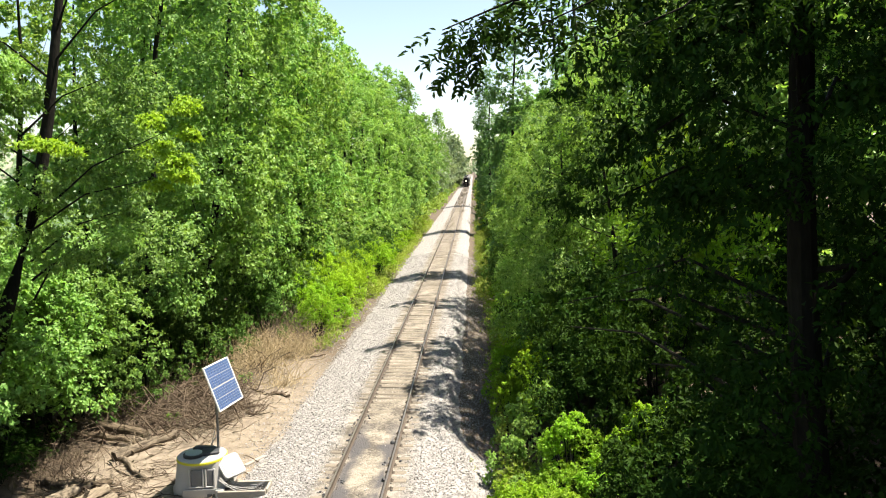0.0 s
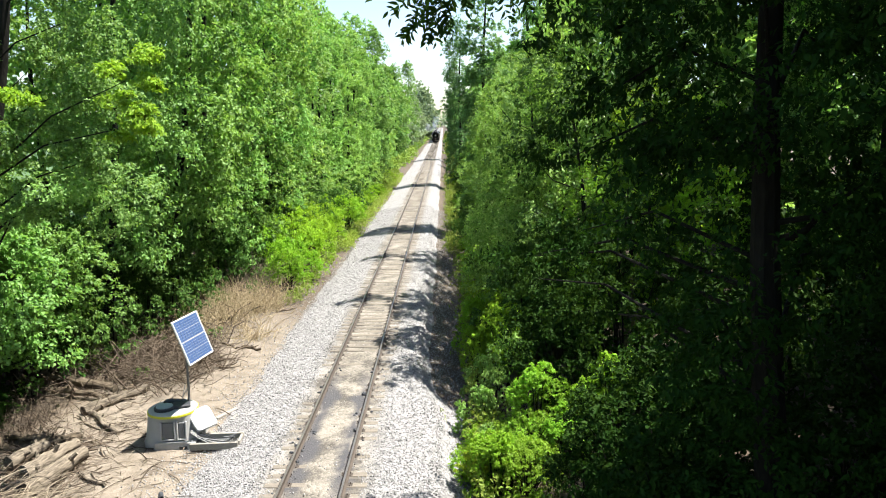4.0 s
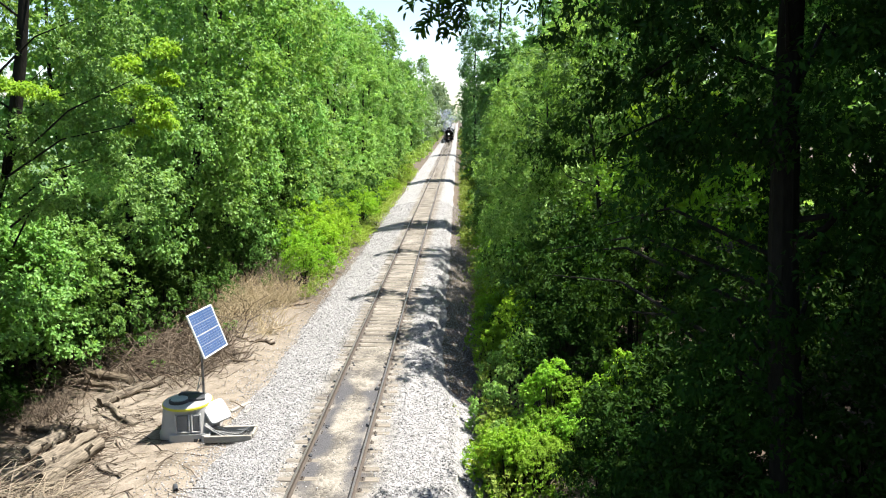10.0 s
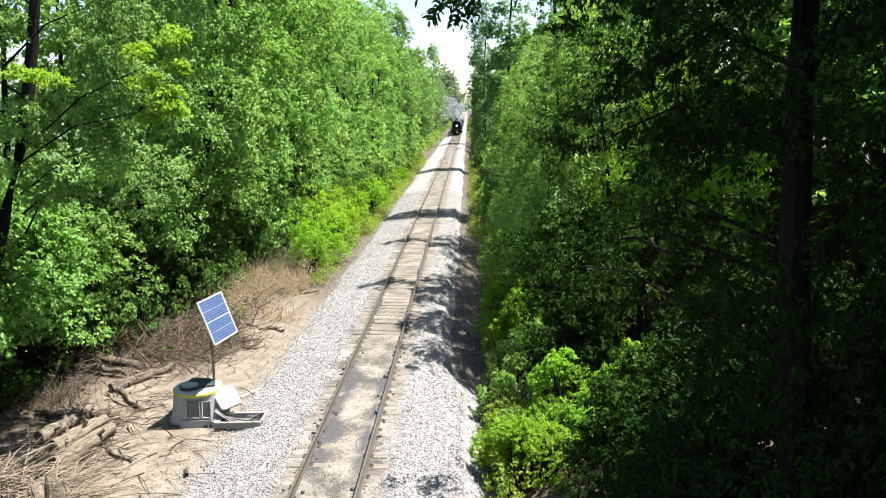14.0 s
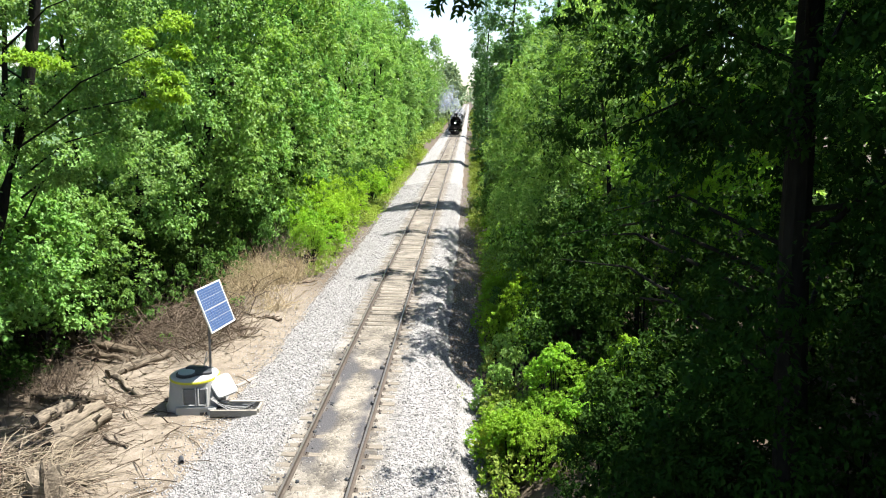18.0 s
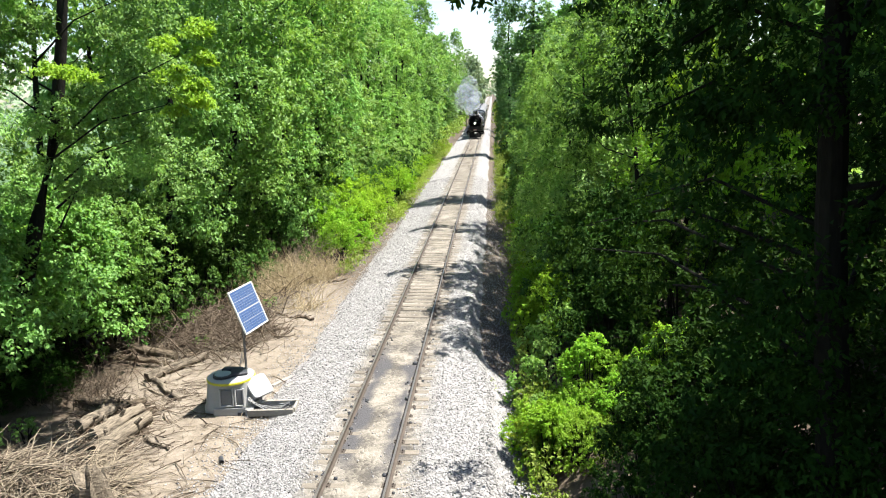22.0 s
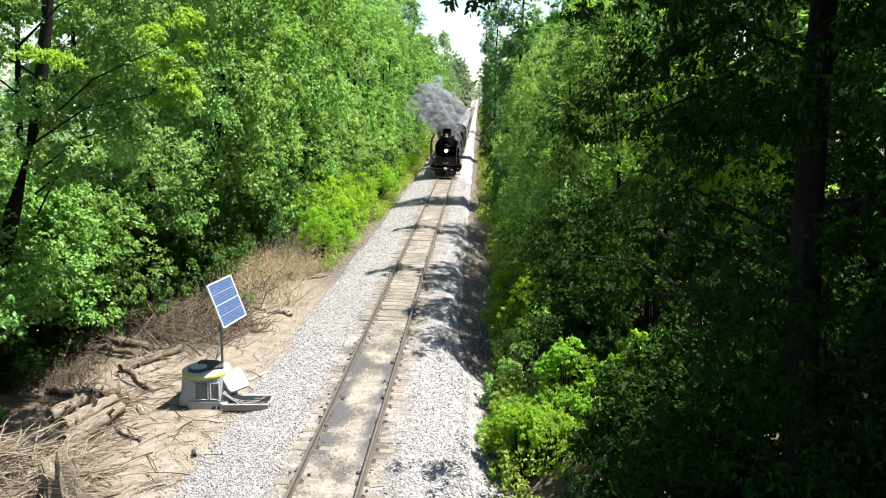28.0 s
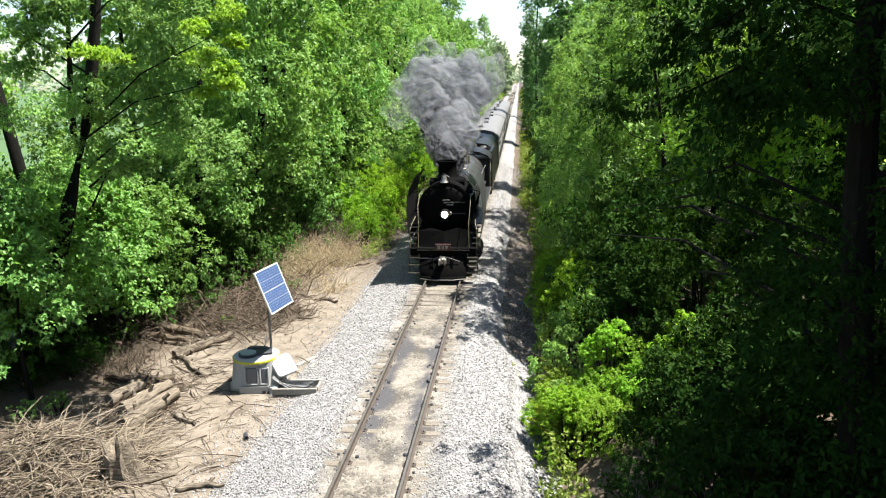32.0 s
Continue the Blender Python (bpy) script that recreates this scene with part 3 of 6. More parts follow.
def shrub_meshes(seed, radius, height, leaves, leaf, material, boughs=26, wide=0.5, up=0.8, low=0.12):
    """A bush: a fan of stems and its leaves."""
    rng = np.random.default_rng(seed)
    a = rng.uniform(0, 2 * math.pi, boughs)
    z = rng.random(boughs) ** 0.75
    r = radius * np.sqrt(rng.random(boughs)) * (1 - 0.55 * z ** 2)
    pts = np.stack([r * np.cos(a), r * np.sin(a), height * (low + (0.92 - low) * z)], 1)
    outs = unit(np.stack([np.cos(a), np.sin(a), 0.5 + z], 1))
    size = rng.uniform(0.6, 1.3, boughs) * radius * 0.31
    c, o = spray_cloud(rng, pts, outs, size, 6, leaves, 0.55)
    v, f = leaf_arrays(rng, c, o, leaf, leaf * wide, 0.3, up)
    stems = Shape()
    for p in pts[::2]:
        stems.tube([(p[0] * 0.15, p[1] * 0.15, -0.25), (p[0] * 0.5, p[1] * 0.5, p[2] * 0.6), tuple(p)], [0.03, 0.02, 0.008], 5)
    return stems.mesh("woody_base", BARK), triangles("foliage", v, f, material)


def shrub(kind, x, y, turn, size, label, group, z=None, tall=1.0):
    stems, leaves = kind
    t = thing("bush", pose(x, y, bed(x, y) - 0.03 if z is None else z, 0, 0, turn) @ Matrix.Diagonal((size, size, size * tall, 1)), label, "bush", group)
    part("woody_base", stems, BARK, t, "thin brown stems")
    part("foliage", leaves, leaves.materials[0], t)
    return t


def build_trees():
    near = [tree_meshes(11, 23, 3.5, 4.6, 31000, 0.185, LEAF_MAPLE, 118, per=9), tree_meshes(12, 22, 3.4, 4.2, 31000, 0.18, LEAF_ASH, 118, droop=0.6, per=9),
            tree_meshes(13, 24, 3.3, 2.2, 32000, 0.185, LEAF_POPLAR, 118, droop=0.5, per=9), tree_meshes(14, 22, 3.6, 0.8, 32000, 0.19, LEAF_MAPLE, 118, per=9)]
    mid = [tree_meshes(21, 23, 3.5, 1.0, 18000, 0.25, LEAF_MAPLE, 105), tree_meshes(22, 24, 3.2, 1.5, 18000, 0.25, LEAF_ASH, 105),
           tree_meshes(23, 22, 3.6, 1.0, 18000, 0.26, LEAF_POPLAR, 105)]
    far = [tree_meshes(31, 22, 4.8, 0.5, 6000, 0.52, LEAF_MAPLE, 90), tree_meshes(32, 21, 4.8, 0.5, 6000, 0.52, LEAF_ASH, 90)]
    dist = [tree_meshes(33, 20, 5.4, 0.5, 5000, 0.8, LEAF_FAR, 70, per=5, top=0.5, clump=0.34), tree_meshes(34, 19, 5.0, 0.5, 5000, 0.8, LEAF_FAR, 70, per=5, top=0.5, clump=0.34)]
    tall = "tall broadleaf tree in full summer leaf at the line's edge"
    rng = random.Random(8)
    left, right = "trees left of the line", "trees right of the line"
    for x, y, k, s in ((-17.2, 20.0, 0, 0.9), (-13.9, 25.0, 3, 0.8), (-11.3, 28.6, 1, 0.98), (-10.6, 33.2, 0, 1.05), (-9.8, 37.6, 2, 0.95), (-9.9, 42.6, 3, 1.08), (-9.2, 47.6, 1, 0.92), (-15.0, 38, 1, 1.05)):
        tree(near[k], upright(x, y, rng.uniform(-18, 18), s, 9.0 if 27 < y < 35 and x > -13 else 3.0), tall, left)
    y, i = 53.0, 0
    while y < 118:
        tree(mid[i % 3], upright(-9.6 + rng.uniform(-0.9, 0.9), y, rng.uniform(-25, 25), rng.uniform(0.80, 1.12)), tall, left)
        y += rng.uniform(5.2, 6.6)
        i += 1
    while y < 420:
        tree((far if y < 190 else dist)[i % 2], upright(-10.0 + rng.uniform(-0.9, 0.9) + (1.0 if y > 190 else 0), y, rng.uniform(-25, 25), rng.uniform(0.84, 1.0) if y < 190 else rng.uniform(0.66, 0.86)), tall, left)
        y += rng.uniform(8, 11)
        i += 1
    spire = tree_meshes(35, 24, 3.2, 1.0, 30000, 0.25, LEAF_ASH, 170, top=0.2, clump=0.30, face=False)
    for x, y, s in ((-8.2, 116.0, 1.0), (-6.9, 205.0, 1.08), (-7.6, 160.0, 0.9)):
        tree(spire, upright(x, y, rng.uniform(0, 360), s), "tall narrow dark green tree above the others", left)
    for y in range(50, 120, 7):
        tree(mid[i % 3], upright(-13.4 + rng.uniform(-0.6, 0.6), y + 2.0, rng.uniform(-25, 25), rng.uniform(0.9, 1.05)), tall, left)
        i += 1
    for y in (17, 38, 45, 53, 61, 70, 82):
        tree(far[i % 2], upright(-19.5 + rng.uniform(-1.2, 1.2), y, rng.uniform(-25, 25), rng.uniform(0.95, 1.1)), tall, left)
        i += 1
    # First kind has deep shade painted into its leaves, second a milder shade.
    shaded = [tree_meshes(44, 22, 4.2, 1.5, 42000, 0.14, LEAF_SHADE_DEEP, 120, top=0.3, per=9), tree_meshes(45, 22, 4.4, 1.5, 36000, 0.14, LEAF_SHADE_MID, 110, top=0.3, per=9)]
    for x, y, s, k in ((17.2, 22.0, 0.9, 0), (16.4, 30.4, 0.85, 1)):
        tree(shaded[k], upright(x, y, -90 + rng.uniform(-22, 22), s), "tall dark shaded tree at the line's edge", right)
    slope = [tree_meshes(15, 20, 3.8, 3.0, 17000, 0.17, LEAF_MAPLE, 90, top=0.3, per=9, recede=0.26), tree_meshes(16, 19, 3.7, 3.0, 17000, 0.17, LEAF_POPLAR, 90, top=0.3, per=9, recede=0.26)]
    for x, y, k, s in ((11.6, 33.0, 1, 1.0), (11.8, 38.4, 0, 1.0), (11.6, 43.4, 1, 1.05), (11.4, 48.4, 0, 1.0), (11.2, 53.6, 1, 1.0), (11.2, 58.6, 0, 1.05)):
        tree(slope[k], upright(x, y, -90 + rng.uniform(-15, 15), s), tall, right)
    # Slim trees added to throw the shadow bands that cross the track.
    slim = tree_meshes(80, 21, 1.9, 3.0, 17000, 0.15, LEAF_ASH, 72, top=0.6, face=False)
    for x, y, s, a in ((8.3, 34.3, 1.05, -4.0), (8.6, 45.6, 1.08, -4.0)):
        tree(slim, upright(x, y, -90, s, a), "slim leafy tree added to throw a shadow band", right)
    column = tree_meshes(75, 23.5, 2.1, 1.0, 34000, 0.21, LEAF_BLUE, 170, top=0.85, hollow=2.4, clump=0.36)
    for x, y, s in ((6.6, 58.8, 0.98), (5.5, 99.0, 0.98), (6.0, 165.0, 1.0)):
        tree(column, upright(x, y, -90 + rng.uniform(-25, 25), s), "tall narrow blue-green tree close to the line", right)
    young = [tree_meshes(71, 9.5, 2.5, 0.5, 17000, 0.095, LEAF_MAPLE, 56, top=0.5, per=9, clump=0.26), tree_meshes(72, 8.5, 2.4, 0.4, 17000, 0.095, LEAF_POPLAR, 56, top=0.45, per=9, clump=0.26)]
    small = [tree_meshes(73, 9.5, 2.6, 0.5, 8000, 0.16, LEAF_ASH, 46, top=0.5, per=6), tree_meshes(74, 8.5, 2.5, 0.4, 8000, 0.16, LEAF_POPLAR, 46, top=0.45, per=6)]
    # Like the young trees above, with shade painted into dimmer leaves.
    shady = [tree_meshes(76, 9.5, 2.5, 0.5, 15000, 0.11, LEAF_SHADE_MID, 60, top=0.55, per=9), tree_meshes(77, 8.5, 2.4, 0.4, 15000, 0.105, LEAF_SHADE_MID, 60, top=0.5, per=9)]
    tree(young[0], upright(9.4, 29.2, -90, 1.45), "young leafy tree in front of the tall trees", right)
    tree(young[1], upright(8.6, 31.4, -70, 1.3), "young leafy tree in front of the tall trees", right)
    # Patches of sun inside the woods are painted as yellow-green leaves.
    bright_young = [tree_meshes(81, 9.5, 2.1, 2.0, 15000, 0.105, LEAF_SUMAC, 46, top=0.6, per=9), tree_meshes(82, 8.6, 2.0, 2.0, 15000, 0.105, LEAF_LIME, 46, top=0.6, per=9)]
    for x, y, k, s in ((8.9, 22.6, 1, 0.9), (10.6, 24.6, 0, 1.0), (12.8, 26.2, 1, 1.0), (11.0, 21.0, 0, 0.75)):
        tree(bright_young[k], upright(x, y, -90 + rng.uniform(-20, 20), s), "young tree inside the woods, sunlight painted into its yellow-green leaves", right)
    y = 24.8
    while y < 118:
        kind = (shady if y < 25 else young if y < 50 else small)[rng.randrange(2)]
        tree(kind, upright((7.4 if y < 50 else 8.8) + rng.uniform(-0.7, 0.7), y, -90 + rng.uniform(-25, 25), rng.uniform(1.05, 1.5) if y < 50 else rng.uniform(0.7, 1.0)), "young leafy tree in front of the tall trees", right)
        y += rng.uniform(3.4, 5.2) if y < 46 else rng.uniform(2.4, 4.4)
    thin = [tree_meshes(24, 21, 4.0, 1.0, 17000, 0.19, LEAF_ASH, 90, top=0.3, recede=0.26), tree_meshes(25, 20, 3.9, 1.0, 17000, 0.19, LEAF_POPLAR, 90, top=0.3, recede=0.26)]
    y = 62.0
    while y < 118:
        tree(thin[i % 2], upright(10.0 + rng.uniform(-0.4, 0.5), y, -90 + rng.uniform(-15, 15), rng.uniform(0.84, 1.0)), tall, right)
        y += rng.uniform(5.2, 6.6)
        i += 1
    while y < 420:
        tree((far if y < 200 else dist)[i % 2], upright(14.2 + rng.uniform(-0.4, 0.6), y, -90 + rng.uniform(-25, 25), rng.uniform(0.8, 1.0)), tall, right)
        y += rng.uniform(8, 11)
        i += 1
    # Mostly unseen trees, added to keep sun and sky light off the thicket.
    for x, y in ((13.2, 8.4), (13.2, 2.2), (16.5, 1), (17, 8), (21.8, 14.5), (23, 5), (25, 13), (22, 21), (13.5, -6), (19, -8)):
        tree((mid[i % 3] if x < 16 and 20 < y else shaded[0] if x < 20 and y < 12 else far[i % 2]), upright(x + rng.uniform(-0.4, 0.4), y, -90 + rng.uniform(-25, 25), rng.uniform(0.95, 1.1)), tall, right)
        i += 1
    # Trees added mostly out of view to block sun from the near thicket.
    blockers = [tree_meshes(91, 21, 3.6, 9.0, 17000, 0.24, LEAF_SHADE_MID, 95, top=0.6, face=False), tree_meshes(92, 20, 3.4, 8.0, 17000, 0.24, LEAF_SHADE_MID, 95, top=0.6, face=False)]
    for x, y, s in ((12.6, 7.0, 1.0), (13.4, 11.2, 1.0), (16.8, 10.2, 1.05), (14.4, 3.6, 1.0), (18.6, 6.4, 1.0), (18.8, 12.8, 1.0), (18.4, 22.4, 1.0), (10.6, 1.4, 0.95), (16.8, -1.6, 1.0), (12.0, -3.4, 1.0)):
        tree(blockers[i % 2], upright(x, y, rng.uniform(0, 360), s), "tall tree added mostly out of view to shade the thicket", right)
        i += 1
    for x, y in ((29, 0), (28, 9), (30, 18), (26, 22), (31, 27), (33, 13), (20, 27), (35, 22), (25, 16.5), (27, 27), (24, 33), (22, 37), (21, 44), (20.5, 51), (20.5, 58), (20, 66), (20, 75), (20, 85), (20, 97), (32, 48), (28, 55), (30, 62), (27, 40), (26, 47)):
        tree(far[i % 2], upright(x, y, -90 + rng.uniform(-25, 25), rng.uniform(0.95, 1.15)), tall, right)
        i += 1
    for x, y in ((-16.0, 42), (-16.5, 48), (-15.8, 54), (-16, 61), (-16, 68), (-16, 76), (-16.4, 85), (-22, 92), (-22, 104)):
        tree(far[i % 2], upright(x, y, rng.uniform(-25, 25), rng.uniform(0.75, 0.95)), tall, left)
        i += 1
    # Far trees whose haze is painted into the leaves.
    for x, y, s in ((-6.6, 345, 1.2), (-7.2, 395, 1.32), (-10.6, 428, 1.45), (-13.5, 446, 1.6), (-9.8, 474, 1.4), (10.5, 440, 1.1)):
        tree(dist[i % 2], upright(x, y, rng.uniform(-25, 25), s), "far tree down the line, haze painted into its pale leaves", left)
        i += 1
    # unseen trees added behind the bridge to block sky light from the right thicket
    for x, y in ((8.5, -7), (9.5, -14), (9, -22), (15, -16), (24, -12), (31, -8), (-9.5, -12), (-10, -20), (-15, -9), (-16, -17), (-22, -6), (-23, -15)):
        tree(far[i % 2], upright(x, y, 180 + rng.uniform(-25, 25), rng.uniform(0.9, 1.05)), tall, right if x > 0 else left)
        i += 1
    # dark trees close to the bridge; shade is painted into their near-black leaves
    big = tree_meshes(41, 19, 2.7, 2.5, 60000, 0.12, LEAF_SHADE_DEEP, 190, 0.5, 0.8, 9, 1.1, 0.46, 1.1, girth=1.4)
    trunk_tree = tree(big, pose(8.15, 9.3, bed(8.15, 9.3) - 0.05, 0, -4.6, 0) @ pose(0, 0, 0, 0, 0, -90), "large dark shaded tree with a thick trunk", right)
    close = tree(tree_meshes(42, 17, 4.3, 5.0, 38000, 0.12, LEAF_SHADE_DEEP, 150, 0.5, 0.8, 9, 1.1, 0.46, 1.0), upright(10.9, 5.6, -70), "dark shaded tree reaching towards the bridge", right)
    tree(tree_meshes(43, 21, 3.9, 2.0, 36000, 0.14, LEAF_SHADE_DEEP, 130, 0.5, 0.85, 8, 1.1, 0.46, 1.2), upright(12.4, 10.4, -80), "dark shaded tree in the thicket", right)
    overhang(close)
    reaching_boughs(trunk_tree)
    # feathery leaning tree at the clearing's edge
    locust(left)


def low_trees():
    """Low spreading trees whose boughs shade the clearing's edge."""
    kind = tree_meshes(78, 6.4, 2.9, 1.9, 14000, 0.155, LEAF_ASH, 50, top=0.3, per=9, hollow=1.4)
    light = tree_meshes(79, 6.6, 2.9, 1.9, 14000, 0.155, LEAF_ASH, 50, top=0.3, per=9, hollow=1.4)
    for x, y, a, s in ((-11.2, 21.4, 0, 1.0), (-11.0, 17.4, 20, 0.95), (-13.6, 16.2, -30, 1.1), (-12.9, 23.0, 10, 1.0), (-10.9, 23.6, -40, 0.85), (-14.6, 19.6, 40, 1.1)):
        tree(light if 0 <= a < 15 else kind, upright(x, y, a, s), "low spreading leafy tree shading the clearing's edge", "trees left of the line")


def overhang(owner):
    """A low limb of the close tree with long hanging compound leaves, against the sky."""
    inv = owner.matrix_basis.inverted()
    rng = random.Random(12)
    limb_path = [(10.7, 5.7, 8.2), (8.2, 5.6, 9.6), (6.2, 5.4, 10.25), (4.6, 5.2, 10.15), (3.5, 5.0, 9.80), (2.95, 4.95, 9.58)]
    s = Shape().tube([inv @ Vector(p) for p in limb_path], [0.09, 0.07, 0.045, 0.022, 0.010, 0.004], 7)
    twigs = [((4.6, 5.2, 10.15), (4.0, 4.9, 9.75), (3.45, 4.8, 9.50)), ((5.2, 5.3, 10.2), (4.6, 5.0, 9.7), (4.0, 4.9, 9.45)), ((3.5, 5.0, 9.80), (3.15, 5.1, 9.56), (3.02, 5.1, 9.40)),
             ((6.2, 5.4, 10.35), (5.6, 5.1, 9.9), (5.0, 5.0, 9.75))]
    for t in twigs:
        s.tube([inv @ Vector(p) for p in t], [0.012, 0.008, 0.003], 5)
    limb = part("overhanging_limb", s, BARK, owner, "thin limb with hanging compound leaves", True)
    kinds = []
    for k in range(8):
        r2 = random.Random(30 + k)
        v, f = [], []
        n, ln = 8, r2.uniform(0.26, 0.38)
        for j in range(n + 1):
            u = (j + 1) / (n + 1)
            spine = Vector((0.05 * math.sin(u * 2 + k), 0.10 * u * u, -ln * u))
            sides = (-1, 1) if j < n else (0,)
            for sd in sides:
                if sd and r2.random() < 0.12:
                    continue
                d = Vector((sd * 0.8 + r2.uniform(-0.4, 0.4), 0.1 + r2.uniform(-0.5, 0.5), (-0.65 if sd else -1) + r2.uniform(-0.4, 0.4))).normalized()
                w = Vector((0.25 * sd + r2.uniform(-0.4, 0.4), 1, r2.uniform(-0.5, 0.5))).normalized().cross(d).normalized()
                l2 = r2.uniform(0.04, 0.088) * (0.75 + 0.25 * math.sin(u * 3))
                wd = l2 * 0.16
                nrm = d.cross(w)
                b0 = len(v)
                for a, b2, c in ((0, 0, 0), (0.3, 1, 0.10), (0.3, -1, 0.10), (0.3, 0, 0), (0.65, 0.85, 0.05), (0.65, -0.85, 0.05), (0.65, 0, -0.05), (1, 0, -0.16)):
                    v.append(tuple(spine + d * (a * l2) + w * (b2 * wd) + nrm * (c * l2)))
                for tri in ((0, 1, 3), (0, 3, 2), (1, 4, 6), (1, 6, 3), (3, 6, 5), (3, 5, 2), (4, 7, 6), (6, 7, 5)):
                    f.append([b0 + q for q in tri])
        # The dark outline against the sky is painted as near-black leaves.
        kinds.append(triangles("compound_leaf", v, f, LEAF_SHADE_DEEP))
    paths = [limb_path[3:]] + twigs
    for k in range(150):
        p = paths[0] if k < 50 else paths[1 + k % 4]
        u = rng.uniform(0.15, 1.0) * (len(p) - 1)
        i = min(int(u), len(p) - 2)
        at = Vector(p[i]).lerp(Vector(p[i + 1]), u - i)
        m = Matrix.Translation(at) @ pose(0, 0, 0, rng.uniform(-35, 35), rng.uniform(-45, 45), rng.uniform(0, 360))
        part("compound_leaf", kinds[k % 8], LEAF_SHADE_DEEP, limb, at=inv @ m)


def reaching_boughs(owner):
    """Long shaded limbs of the thick-trunked tree that hang out towards the line, with flat drooping sprays."""
    inv = owner.matrix_basis.inverted()
    rng = np.random.default_rng(61)
    tips = [(5.0, 9.6, 9.9), (5.6, 10.4, 9.0), (5.2, 11.4, 8.0), (5.6, 12.6, 6.6), (5.0, 13.6, 6.0), (5.0, 15.4, 5.6), (5.9, 14.4, 4.6), (5.1, 16.8, 4.8), (6.4, 10.4, 10.4), (6.9, 11.2, 8.3),
            (7.2, 12.2, 5.2), (8.8, 10.8, 9.6), (9.3, 11.4, 6.4)]
    for k, tip in enumerate(tips):
        e = Vector(tip)
        a = Vector((8.15, 9.3, min(12.0, tip[2] - 0.5 + 0.25 * (7.6 - tip[0]))))
        a.x -= 0.08 * a.z
        mid = a.lerp(e, 0.55) + Vector((0, 0, 0.55))
        limb = part("reaching_limb", Shape().tube([inv @ a, inv @ a.lerp(mid, 0.5), inv @ mid, inv @ mid.lerp(e, 0.6), inv @ e], [0.04, 0.032, 0.024, 0.016, 0.006], 6), BARK, owner, "", True)
        n = 7
        u = rng.uniform(0.3, 1.08, n)
        c = np.array([tuple(mid.lerp(e, min(1.0, q))) for q in u]) + rng.normal(0, 1, (n, 3)) * np.array([0.45, 0.45, 0.16])
        o = unit(np.tile([-0.7, 0.2, -0.3], (n, 1)) + rng.normal(0, 0.4, (n, 3)))
        p, q = spray_cloud(rng, c, o, rng.uniform(0.26, 0.46, n), 6, 800, 0.0, 11, 0.34)
        # These sprays get their shade from the near-black leaf colour.
        v, f = leaf_arrays(rng, p, q, 0.13, 0.05, 0.5, 0.9)
        v = np.array([tuple(inv @ Vector(t)) for t in v])
        tagged(part("leaf_spray", triangles("leaf_spray", v, f, LEAF_SHADE_DEEP), LEAF_SHADE_DEEP, limb, "dark drooping spray of leaves"), kind="stuff")


